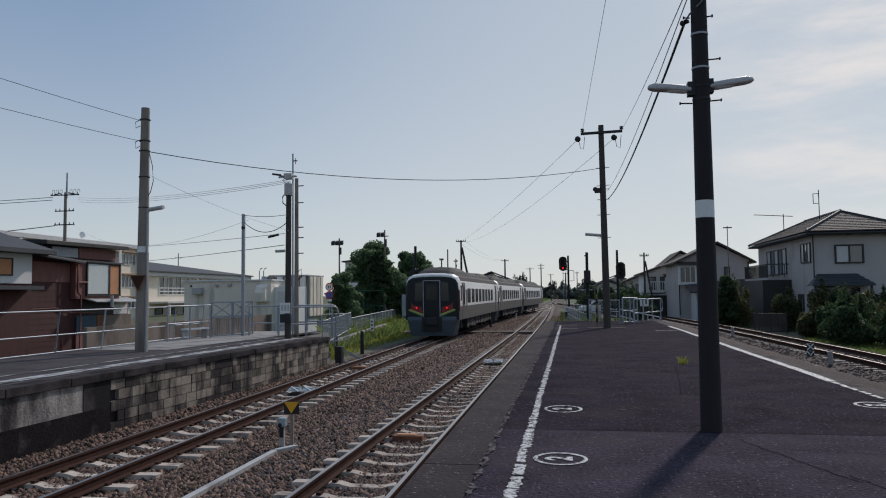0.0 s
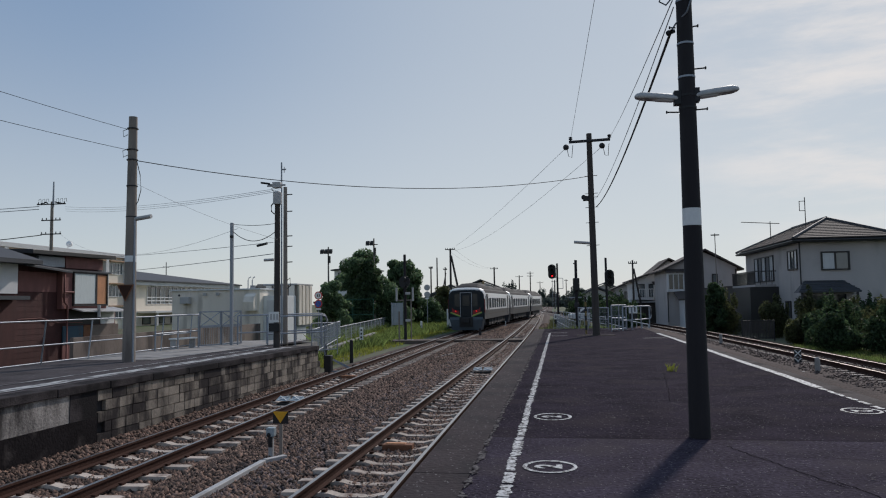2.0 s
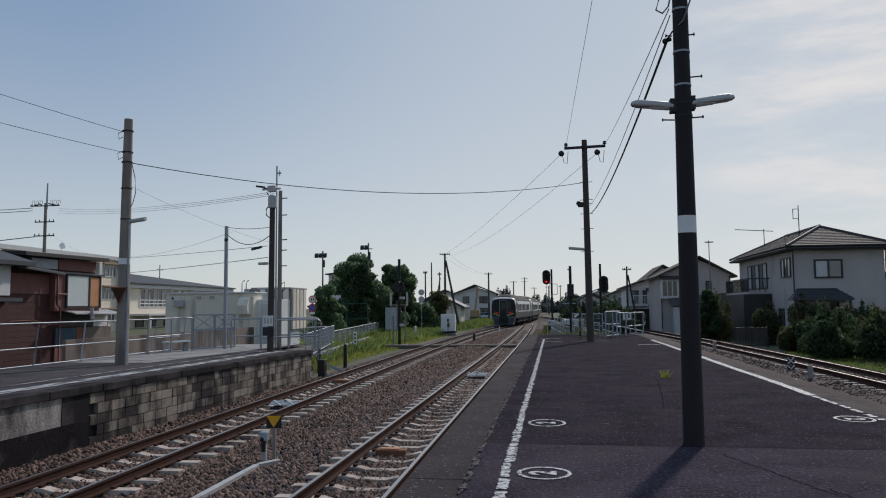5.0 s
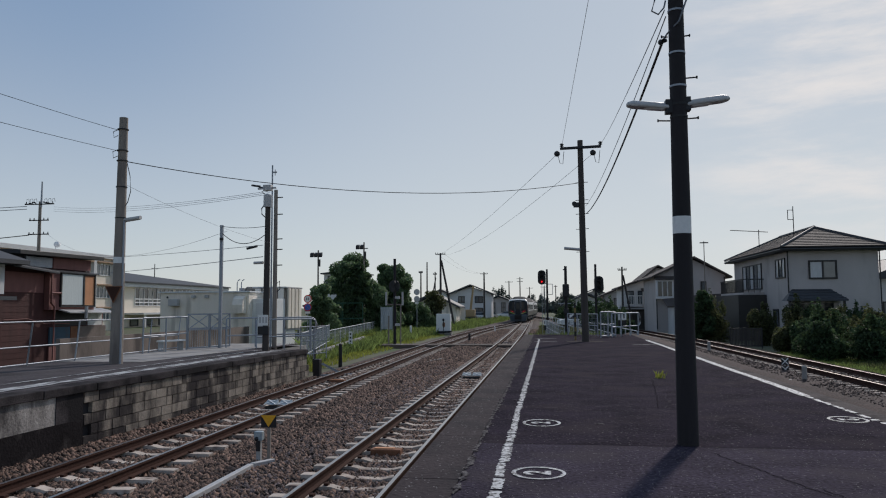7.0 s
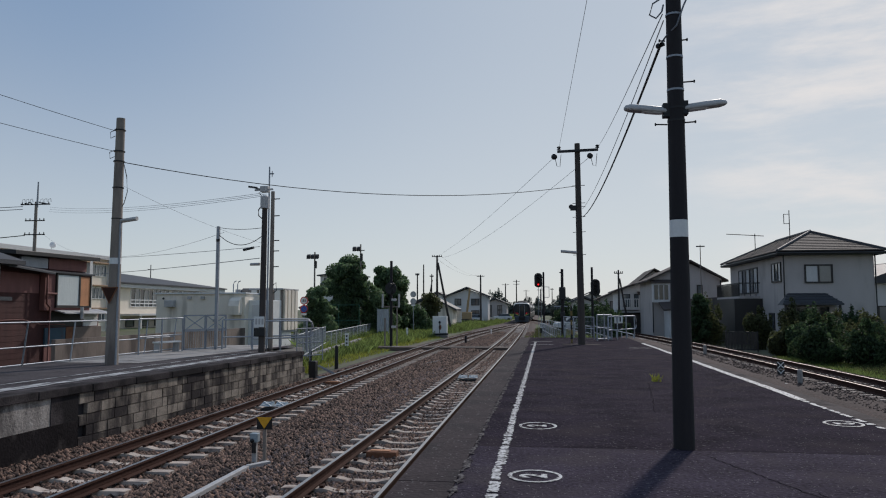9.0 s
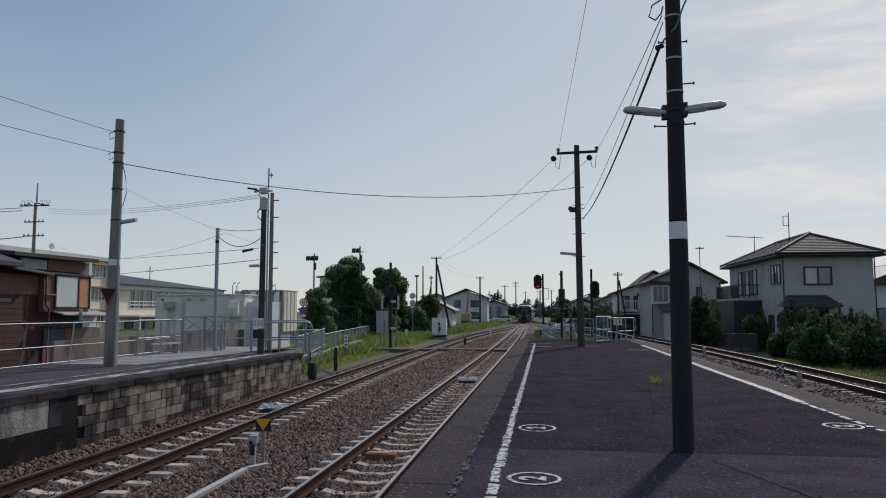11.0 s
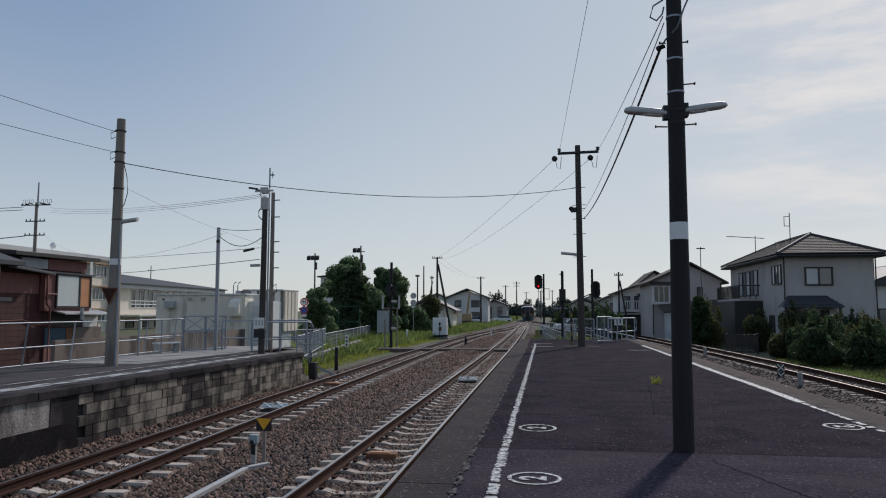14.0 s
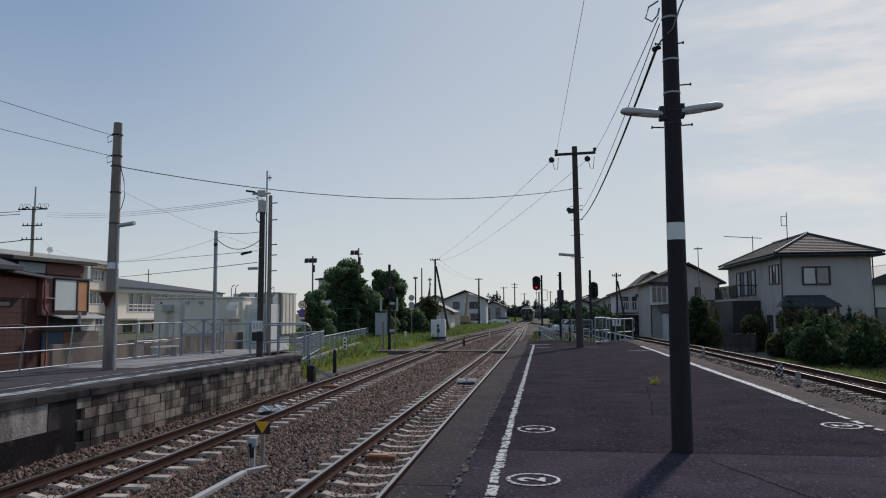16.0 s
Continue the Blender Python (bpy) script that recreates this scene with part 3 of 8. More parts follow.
def ring_mark(x, y, ry, turn):
    """A painted ring with a figure 2 that stands for the boarding place."""
    t = thing("boarding_mark", "white painted ring with a figure 2", "floor marking", "boarding marks on the platform", at=(x, y, 0))
    rr = random.Random(int(x * 100 + y * 10))
    g = G()
    n = 40
    a = [(0.225 * math.cos(2 * math.pi * i / n), ry * math.sin(2 * math.pi * i / n), 0.006) for i in range(n)]
    b = [((0.190 + rr.uniform(-.008, .008)) * math.cos(2 * math.pi * i / n), (ry - 0.04 + rr.uniform(-.008, .008)) * math.sin(2 * math.pi * i / n), 0.006) for i in range(n)]
    g.add(a + b, [(i, (i + 1) % n, n + (i + 1) % n, n + i) for i in range(n)])
    part("ring", g, M["paint_white"], t)
    cu = bpy.data.curves.new("figure", "FONT")
    cu.body, cu.size, cu.align_x, cu.align_y, cu.offset = "2", 0.30, "CENTER", "CENTER", 0.012
    tmp = new("figure_curve", cu)
    me = bpy.data.meshes.new_from_object(tmp)
    bpy.data.objects.remove(tmp)
    me.materials.append(M["paint_white"])
    o = new("figure", me)
    o.parent = t
    o.matrix_basis = pose(0.0, 0.0, 0.006, 0, 0, turn) @ Matrix.Diagonal((1.0, 1.0, 1.0, 1.0))
    return t


ring_mark(-0.105, 6.30, 0.235, 90)
ring_mark(-0.105, 8.97, 0.27, 90)
ring_mark(3.53, 9.60, 0.25, -90)


def paint_scraps():
    """Stray flakes of white paint and pale grit on the asphalt."""
    r = random.Random(33)
    g = G()
    for i in range(420):
        y = 4.5 * (24 / 4.5) ** r.random()
        x = r.uniform(-0.65, 3.75)
        s_ = r.uniform(0.004, 0.014)
        a = r.uniform(0, 3.1)
        n = 5
        g.add([(x + s_ * (1 + r.uniform(-.4, .4)) * math.cos(a + 6.283 * k / n), y + s_ * (1 + r.uniform(-.4, .6)) * math.sin(a + 6.283 * k / n), 0.005) for k in range(n)], [tuple(range(n))])
    g.add([(0.50, 8.93, 0.006), (0.62, 8.93, 0.006), (0.61, 8.98, 0.006), (0.51, 8.97, 0.006)], [(0, 1, 2, 3)])
    tagged(part("paint_scraps", g, M["grit"]), "flakes of white paint and grit on the asphalt", "grit", kind="stuff")


paint_scraps()


def worn_joint():
    """Crumbled pale grit along the joint between the edge slabs and the asphalt."""
    r = random.Random(19)
    g = G()
    y = 4.2
    while y < 30:
        n = r.randint(6, 16)
        L, R = [], []
        for i in range(n + 1):
            f = max(0.0, math.sin(math.pi * i / n)) ** 0.5
            x = -0.715 + 0.05 * noise.noise((0, y * 0.8, 4)) + r.uniform(-0.012, 0.012)
            w = f * r.uniform(0.012, 0.085)
            yy = y + i * 0.05
            L.append((x - w * 0.5, yy, 0.0085))
            R.append((x + w * 0.6, yy, 0.0085))
        g.add(L + R, [(i, n + 1 + i, n + 2 + i, i + 1) for i in range(n)])
        y += n * 0.05 + r.choice((0.0, 0.02, 0.05, 0.2))
    tagged(part("worn_joint", g, M["grit"]), "crumbling pale joint along the platform's edge slabs", "joint", kind="structure")


worn_joint()


def build_cracks():
    """Thin filled cracks in the asphalt."""
    g = G()
    r = random.Random(8)
    for x0, y0, x1, y1, w in ((-0.2, 7.6, 0.9, 7.75, 0.012), (1.5, 7.3, 2.0, 5.8, 0.02), (1.75, 6.9, 3.6, 6.6, 0.014), (1.9, 14.5, 1.45, 10.4, 0.02), (2.0, 6.0, 2.4, 4.5, 0.02), (0.4, 12.0, 2.9, 12.6, 0.01)):
        n = 24
        pts = []
        for i in range(n + 1):
            t = i / n
            pts.append((x0 + (x1 - x0) * t + r.uniform(-.02, .02), y0 + (y1 - y0) * t + r.uniform(-.02, .02)))
        w *= 0.35
        L = [(x - w / 2, y - w / 2, 0.004) for x, y in pts]
        R = [(x + w / 2, y + w / 2, 0.004) for x, y in pts]
        g.add(L + R, [(i, n + 1 + i, n + 2 + i, i + 1) for i in range(n)])
    tagged(part("crack", g, M["crack_dark"]), "thin dark cracks in the asphalt", "crack", kind="structure")


build_cracks()


# ---- the side platform across the tracks ----
def left_z(y):
    return 0.016 - 0.0067 * (y - 10.6)


LEFT_X, LEFT_END = -8.40, 25.3


def build_left_platform():
    st = thing("platform_side", "asphalt side platform on a stained concrete-block wall", "platform", kind="structure")
    g = G()
    ys = list(np.arange(-14, LEFT_END, 0.8)) + [LEFT_END]
    g.loft([[(x, y, left_z(y) - 0.003) for x in (LEFT_X - 0.42, -10.0, -11.5, -13.4)] for y in ys], True, False, False)
    part("asphalt", g, M["asphalt_old"], st)
    # the asphalt apron runs on to the gate behind the platform's end
    g = G()
    g.loft([[(x, y, left_z(y) - 0.006 - 0.02 * (y - LEFT_END) * (x > -9.2)) for x in (-10.2, -10.6, -11.5, -13.4)] for y in np.arange(LEFT_END, 30.5, 0.6)], True, False, False)
    part("apron", g, M["edge_concrete"], st)
    g = G()
    g.loft([[(x, y, left_z(y) + 0.003) for x in (-10.75 + 0.02 * (y - 18), -11.8, -13.3)] for y in np.arange(18.6, 30.5, 0.6)], True, False, False)
    part("concrete_apron", g, M["concrete"], st, "pale concrete apron before the gate")
    y = -14.0
    while y < LEFT_END:
        e = min(y + 1.48, LEFT_END)
        s = G()
        z = left_z((y + e) / 2)
        s.box(LEFT_X - 0.42, LEFT_X, y, e, z - 0.14, z + 0.004)
        part("edge_slab", s, M["coping"], st, bevel=0.012)
        y += 1.5
    c = G()
    c.box(-13.4, LEFT_X - 0.12, -14, LEFT_END - 0.05, -1.4, -0.30)
    part("core", c, M["mortar"], st)
    c = G()
    c.box(LEFT_X - 0.5, LEFT_X - 0.10, LEFT_END - 0.04, LEFT_END, -1.4, -0.2)
    c.box(-13.4, -10.2, LEFT_END - 0.05, 30.5, -1.4, -0.2)
    c.box(-10.2, LEFT_X - 0.5, LEFT_END - 0.05, LEFT_END, -1.4, -0.2)
    part("end_wall", c, M["concrete"], st)
    # courses of blocks, those in view as single pieces
    r = random.Random(11)
    meshes = []
    for w in (0.448, 0.440, 0.215):
        b = G()
        h, d = 0.194, 0.10
        i = 0.005
        b.add([(0, -w / 2, -h / 2), (0, w / 2, -h / 2), (0, w / 2, h / 2), (0, -w / 2, h / 2), (d, -w / 2 + i, -h / 2 + i), (d, w / 2 - i, -h / 2 + i), (d, w / 2 - i, h / 2 - i), (d, -w / 2 + i, h / 2 - i)], [(4, 5, 6, 7), (0, 1, 5, 4), (1, 2, 6, 5), (2, 3, 7, 6), (3, 0, 4, 7)])
        me = b.mesh("block")
        me.materials.append(M["block"])
        meshes.append(me)
    for k in range(6):
        y = 12.66 + (0.23 if k % 2 else 0.0)
        while y < LEFT_END - 0.1:
            half = r.random() < 0.09
            z = left_z(y) - 0.14 - 0.105 - k * 0.20
            o = part("block", meshes[2 if half else r.randrange(2)], None, st)
            wd = 0.23 if half else 0.46
            o.matrix_basis = pose(LEFT_X - 0.150 + r.uniform(-0.007, 0.007), y + wd / 2, z, r.uniform(-.5, .5), 0, r.uniform(-.5, .5))
            y += wd
    # a thicker stretch of older cast wall next to the blocks
    c = G()
    c.box(LEFT_X - 0.12, LEFT_X - 0.035, -14, 12.63, -1.4, -0.62)
    u = G()
    u.box(LEFT_X - 0.12, LEFT_X - 0.06, -14, 11.88, -0.617, -0.13)
    part("cast_face", u, M["wall_cast"], st, "pale streaked cast concrete face")
    u = G()
    u.box(LEFT_X - 0.12, LEFT_X - 0.05, 11.885, 12.64, -0.617, -0.13)
    part("patched_face", u, M["coping"], st)
    part("cast_wall", c, M["soot"], st, "soot-black older cast concrete wall")
    for x, w, a in ((-9.20, 0.36, 0), (-9.92, 0.07, 1)):
        p = G()
        rr = random.Random(int(-x * 10))
        ys2 = list(np.arange(2, LEFT_END - 0.6, 0.35))
        n = len(ys2)
        L = [(x - w / 2 + rr.uniform(-.015, .015), q, left_z(q) + 0.008) for q in ys2]
        R = [(x + w / 2 + rr.uniform(-.015, .015), q, left_z(q) + 0.008) for q in ys2]
        p.add(L + R, [(i, n + i, n + i + 1, i + 1) for i in range(n - 1)])
        part("painted_line", p, M["paint_worn"], st)
    return st


build_left_platform()


# ---- the train: three coupled diesel cars ----
M["car_white"] = mat("car_white", (0.84, 0.82, 0.78), 0.35, var=0.05, scale=0.8, fine=12, fvar=0.05, bump=0.02, spec=0.5)
M["car_dark"] = mat("car_dark", (0.135, 0.122, 0.112), 0.35, var=0.1, scale=0.8, fine=12, fvar=0.08, bump=0.02, spec=0.5)
M["car_face"] = mat("car_face", (0.010, 0.016, 0.022), 0.25, var=0.1, bump=0.02, spec=0.2)
M["car_grey"] = mat("car_grey", (0.060, 0.080, 0.098), 0.4, var=0.1, bump=0.02)
M["car_red"] = mat("car_red", (0.24, 0.014, 0.018), 0.35, var=0.08, bump=0.02)
M["car_gold"] = mat("car_gold", (0.55, 0.38, 0.10), 0.4, var=0.08, bump=0.02)
M["car_green"] = mat("car_green", (0.10, 0.28, 0.06), 0.4, var=0.08, bump=0.02)
M["car_roof"] = mat("car_roof", (0.022, 0.022, 0.024), 0.85, var=0.25, scale=1.0, bump=0.1)
M["under"] = mat("under", (0.030, 0.029, 0.029), 0.85, var=0.4, scale=3, bump=0.2)
M["stripe_dull"] = mat("stripe_dull", (0.22, 0.16, 0.09), 0.5, var=0.1, bump=0.02)
# side windows: base grey lifted above car_glass to paint in reflected sky
M["car_window"] = mat("car_window", (0.085, 0.085, 0.082), 0.1, var=0.15, scale=0.6, bump=0, spec=0.9)
M["car_glass"] = mat("car_glass", (0.012, 0.016, 0.020), 0.12, var=0.05, bump=0, spec=0.45)
HALF = 10.2


def car_section(y, w=1.44, top=3.42, low=0.95):
    """Half-rounded body section, height over the rails."""
    pts = [(-w, low), (-w, 1.66), (-w, 2.1), (-w * 0.995, 2.6), (-w * 0.965, 3.0), (-w * 0.90, top - 0.20), (-w * 0.74, top - 0.07), (-w * 0.4, top - 0.015), (0, top)]
    pts += [(-a, b) for a, b in pts[-2::-1]]
    return [(a, y, b) for a, b in pts]


def build_car(rear):
    """One car; its tail face is at the negative end of its own y axis."""
    car = thing("railcar", "grey-white diesel railcar with dark skirt and black end", "train car", "cars of the train")
    g = G()
    rings = [car_section(y) for y in np.linspace(-HALF + 0.85, HALF, 9)]
    n = len(rings[0])
    for i in range(len(rings) - 1):
        for j in range(n):
            g.k = 1 if j in (0, n - 2) else 0
            if j == n - 1:
                g.k = 2
            if 4 <= j <= n - 6:
                g.k = 2
            g.add([rings[i][j], rings[i + 1][j], rings[i + 1][(j + 1) % n], rings[i][(j + 1) % n]], [(0, 1, 2, 3)], False)
    g.k = 3
    g.add(rings[-1], [tuple(range(n))])
    part("body", g, [M["car_white"], M["car_dark"], M["car_roof"], M["car_face"]], car)
    # rounded white end with a black mask set into it, bulging backwards
    f = G()
    base = car_section(0)
    frings = []
    for d, s, dz in [(0.0, 1.0, 0.0), (0.35, 0.995, 0.0), (0.60, 0.975, 0.015), (0.72, 0.95, 0.04)]:
        frings.append([(x * s, -HALF + 0.85 - d, 0.95 + (z - 0.95) * (1 - dz) if z > 1.2 else z) for x, y, z in base])
    n = len(base)
    for i in range(len(frings) - 1):
        for j in range(n):
            f.k = 1 if j in (0, n - 2, n - 1) else 0
            f.add([frings[i + 1][j], frings[i][j], frings[i][(j + 1) % n], frings[i + 1][(j + 1) % n]], [(3, 2, 1, 0)], True)
    f.k = 0
    f.add(frings[-1], [tuple(range(n))])
    part("end_shell", f, [M["car_white"], M["car_dark"]], car, "white rounded end shell")
    k_ = G()
    mask = [[(x * s, -HALF + 0.20 - d, 0.95 + (z - 0.95) * (1 - dz) if z > 1.2 else z + 0.02) for x, y, z in base] for d, s, dz in ((0.0, 0.985, 0.07), (0.10, 0.975, 0.075), (0.17, 0.92, 0.10))]
    k_.loft(mask[::-1], False, True)
    part("end_mask", k_, M["car_face"], car, "glossy black end mask")
    yb = -HALF + 0.03
    w = G()
    w.box(-0.40, 0.40, yb - 0.05, yb + 0.04, 1.15, 3.0)
    d = part("gangway_door", w, M["car_face"], car, "", 0.02)
    w = G()
    w.box(-0.27, 0.27, yb - 0.062, yb - 0.045, 2.0, 2.8)
    part("pane", w, M["car_glass"], d)
    fr = G()
    for a, b in (((-0.44, 1.15), (-0.44, 3.02)), ((0.44, 1.15), (0.44, 3.02)), ((-0.44, 3.02), (0.44, 3.02))):
        fr.beam((a[0], yb - 0.04, a[1]), (b[0], yb - 0.04, b[1]), 0.045, 0.06, (0, 1, 0))
    part("door_frame", fr, M["galv"], car)
    for s in (-1, 1):
        w = G()
        w.add([(s * 0.50, yb - 0.02, 1.95), (s * 1.20, yb + 0.015, 1.95), (s * 1.16, yb + 0.015, 2.85), (s * 0.50, yb - 0.02, 2.95), (s * 0.50, yb + 0.05, 1.95), (s * 1.20, yb + 0.08, 1.95), (s * 1.16, yb + 0.08, 2.85), (s * 0.50, yb + 0.05, 2.95)], [(0, 1, 2, 3) if s > 0 else (3, 2, 1, 0), (4, 7, 6, 5) if s > 0 else (5, 6, 7, 4), (0, 4, 5, 1), (1, 5, 6, 2), (2, 6, 7, 3), (3, 7, 4, 0)])
        part("windscreen", w, M["car_glass"], car)
        w = G()
        w.disc((s * 0.80, yb - 0.04, 1.60), (0, 1, 0), 0.085, 0.05, 16)
        lamp = part("tail_lamp_housing", w, M["car_face"], car)
        w = G()
        w.disc((s * 0.80, yb - 0.075, 1.60), (0, 1, 0), 0.055, 0.03, 16)
        part("tail_lamp", w, M["tail_lamp"] if rear else M["car_face"], lamp)
        # red corner flash with gold and green edging that sweeps up round the corner
        for k, (pts, col) in enumerate((([(0.52, 1.34), (1.24, 1.58), (1.24, 2.45), (1.16, 1.98), (1.0, 1.74), (0.55, 1.64)], "car_red"), ([(0.48, 1.22), (1.25, 1.51), (1.25, 1.57), (0.48, 1.29)], "car_gold"), ([(0.48, 1.14), (1.25, 1.45), (1.25, 1.51), (0.48, 1.22)], "car_green"))):
            w = G()
            a = [(s * x, yb - 0.018 - k * 0.003 + 0.03 * max(0, x - 0.5), z) for x, z in pts]
            b = [(x, y + 0.07, z) for x, y, z in a]
            m_ = len(a)
            w.add(a + b, [tuple(range(m_)), tuple(range(2 * m_ - 1, m_ - 1, -1))] + [(i, m_ + i, m_ + (i + 1) % m_, (i + 1) % m_) for i in range(m_)])
            part("flash", w, M[col if rear else "car_face"], car)
        w = G()
        side = [(-HALF + 0.22, 1.50), (-HALF + 0.42, 1.42), (-HALF + 0.46, 2.0), (-HALF + 0.36, 2.5), (-HALF + 0.24, 2.5)]
        w.add([(s * 1.445, y, z) for y, z in side] + [(s * 1.38, y, z) for y, z in side], [tuple(range(5)), tuple(range(9, 4, -1))] + [(i, 5 + i, 5 + (i + 1) % 5, (i + 1) % 5) for i in range(5)])
        part("side_flash", w, M["car_red" if rear else "car_dark"], car)
        w = G()
        w.box(min(s * 1.40, s * 1.444), max(s * 1.40, s * 1.444), -HALF + 0.75, -HALF + 1.05, 1.95, 2.75)
        part("cab_window", w, M["car_glass"], car, bevel=0.01)
        # doors and windows along the side
        for y in (-HALF + 1.75, HALF - 1.6):
            w = G()
            w.box(s * 1.425 - 0.03, s * 1.425 + 0.03, y - 0.46, y + 0.46, 1.02, 2.92)
            dr = part("door", w, M["car_dark"], car, "dark slim plug door", 0.01)
            w = G()
            w.box(s * 1.44 - 0.022, s * 1.44 + 0.022, y - 0.22, y + 0.22, 1.75, 2.7)
            part("pane", w, M["car_glass"], dr)
        for k in range(8):
            y = -6.3 + k * 1.72
            w = G()
            w.box(s * 1.425 - 0.022, s * 1.425 + 0.022, y - 0.62, y + 0.62, 1.80, 2.62)
            part("window", w, M["car_window"], car, bevel=0.015)
        # painted emblem beside the end door: a dark tapering shape
        w = G()
        em = [(-HALF + 2.75, 1.45), (-HALF + 3.05, 1.45), (-HALF + 3.30, 2.95), (-HALF + 2.50, 2.95)]
        w.add([(s * 1.446, y, z if z < 2 else 2.55) for y, z in em] + [(s * 1.40, y, z if z < 2 else 2.55) for y, z in em], [(0, 1, 2, 3), (7, 6, 5, 4), (0, 4, 5, 1), (1, 5, 6, 2), (2, 6, 7, 3), (3, 7, 4, 0)])
        part("emblem", w, M["car_dark"], car)
        w = G()
        w.box(s * 1.436 - 0.012, s * 1.436 + 0.012, -HALF + 2.5, HALF - 2.4, 1.335, 1.36)
        part("stripe", w, M["stripe_dull"], car, "thin dull gold stripe")
    sk = G()
    sk.loft([[(-1.30, yb + 0.02, 1.2), (1.30, yb + 0.02, 1.2), (1.30, yb + 0.9, 1.2), (-1.30, yb + 0.9, 1.2)], [(-1.30, yb - 0.06, 0.95), (1.30, yb - 0.06, 0.95), (1.36, yb + 0.9, 0.95), (-1.36, yb + 0.9, 0.95)], [(-1.10, yb + 0.05, 0.14), (1.10, yb + 0.05, 0.14), (1.2, yb + 0.9, 0.14), (-1.2, yb + 0.9, 0.14)]])
    part("skirt", sk, M["car_grey"], car, "blue-grey end skirt", 0.02)
    c = G()
    c.box(-0.28, 0.28, yb - 0.38, yb + 0.1, 0.72, 1.06)
    c.box(-0.52, 0.52, yb - 0.14, yb + 0.05, 0.40, 1.12)
    c.cyl((-0.42, yb - 0.2, 0.8), (-0.42, yb - 0.2, 0.45), 0.04)
    c.cyl((0.42, yb - 0.2, 0.8), (0.42, yb - 0.2, 0.45), 0.04)
    part("coupler", c, M["under"], car, "", 0.02)
    # roof fairings and cooling units
    for a, b, h in ((-HALF + 1.1, -HALF + 6.6, 0.42), (-2.9, 1.9, 0.30), (2.5, 7.8, 0.38)):
        r = G()
        rings_ = []
        for y_, k_ in ((a, 0.04), (a + 0.35, 0.45), (a + 0.9, 0.85), (a + 1.6, 1.0), (b - 1.0, 1.0), (b - 0.3, 0.8), (b, 0.05)):
            rings_.append([(-1.15, y_, 3.28), (-1.02, y_, 3.34 + 0.5 * h * k_), (-0.7, y_, 3.40 + 0.9 * h * k_), (0, y_, 3.41 + h * k_), (0.7, y_, 3.40 + 0.9 * h * k_), (1.02, y_, 3.34 + 0.5 * h * k_), (1.15, y_, 3.28)])
        r.loft(rings_)
        part("roof_unit", r, M["car_roof"], car, bevel=0.02)
    u = G()
    rr = random.Random(4)
    y = -HALF + 4.2
    while y < HALF - 4.4:
        ln = rr.uniform(0.5, 1.3)
        for s in (-1, 1):
            u.box(min(s * 0.75, s * 1.28), max(s * 0.75, s * 1.28), y, y + ln, rr.uniform(0.32, 0.5), 0.96)
        y += ln + rr.uniform(0.12, 0.3)
    u.box(-0.7, 0.7, -HALF + 1, HALF - 0.5, 0.6, 0.97)
    part("underfloor_gear", u, M["under"], car)
    for y in (-7.0, 7.0):
        b = G()
        for s in (-1, 1):
            b.beam((s * 0.95, y - 1.5, 0.5), (s * 0.95, y + 1.5, 0.5), 0.16, 0.22)
            b.box(s * 0.95 - 0.12, s * 0.95 + 0.12, y - 0.3, y + 0.3, 0.4, 0.92)
        b.box(-0.95, 0.95, y - 0.25, y + 0.25, 0.4, 0.7)
        bo = part("bogie", b, M["under"], car)
        for dy in (-1.05, 1.05):
            w = G()
            for s in (-1, 1):
                w.cyl((s * 0.50, y + dy, 0.41), (s * 0.62, y + dy, 0.41), 0.41, 0.41, 20)
            w.cyl((-0.6, y + dy, 0.41), (0.6, y + dy, 0.41), 0.08, 0.08, 10)
            part("wheelset", w, M["iron"], bo)
    return car


CARS = [build_car(True)]
CARS.append(build_car(False))
CARS.append(copy_thing(CARS[1], Matrix()))


def car_pose(tail):
    """The pose of a car whose rear end is at the distance tail along the line: both bogies on the track."""
    a, b = tail + HALF - 7.0, tail + HALF + 7.0
    pa, pb = Vector((left_x(a), a, RAIL_Z)), Vector((left_x(b), b, RAIL_Z))
    mid = (pa + pb) / 2
    d = pb - pa
    return pose(mid.x, mid.y, RAIL_Z, 0, 0, math.degrees(math.atan2(-d.x, d.y)))


TAIL = smooth_line([(0, 38.1), (2, 56.8), (4, 77.5), (7, 110.0), (9, 129.5), (12, 155.0), (16, 190.0)])


def tail_at(t):
    """Where the train's rear end stands at t seconds."""
    return TAIL(t)


def motions():
    for k, car in enumerate(CARS):
        walk(car, [(t, car_pose(tail_at(t) + k * (2 * HALF + 0.55))) for t in np.arange(0, 16.1, 0.5)])


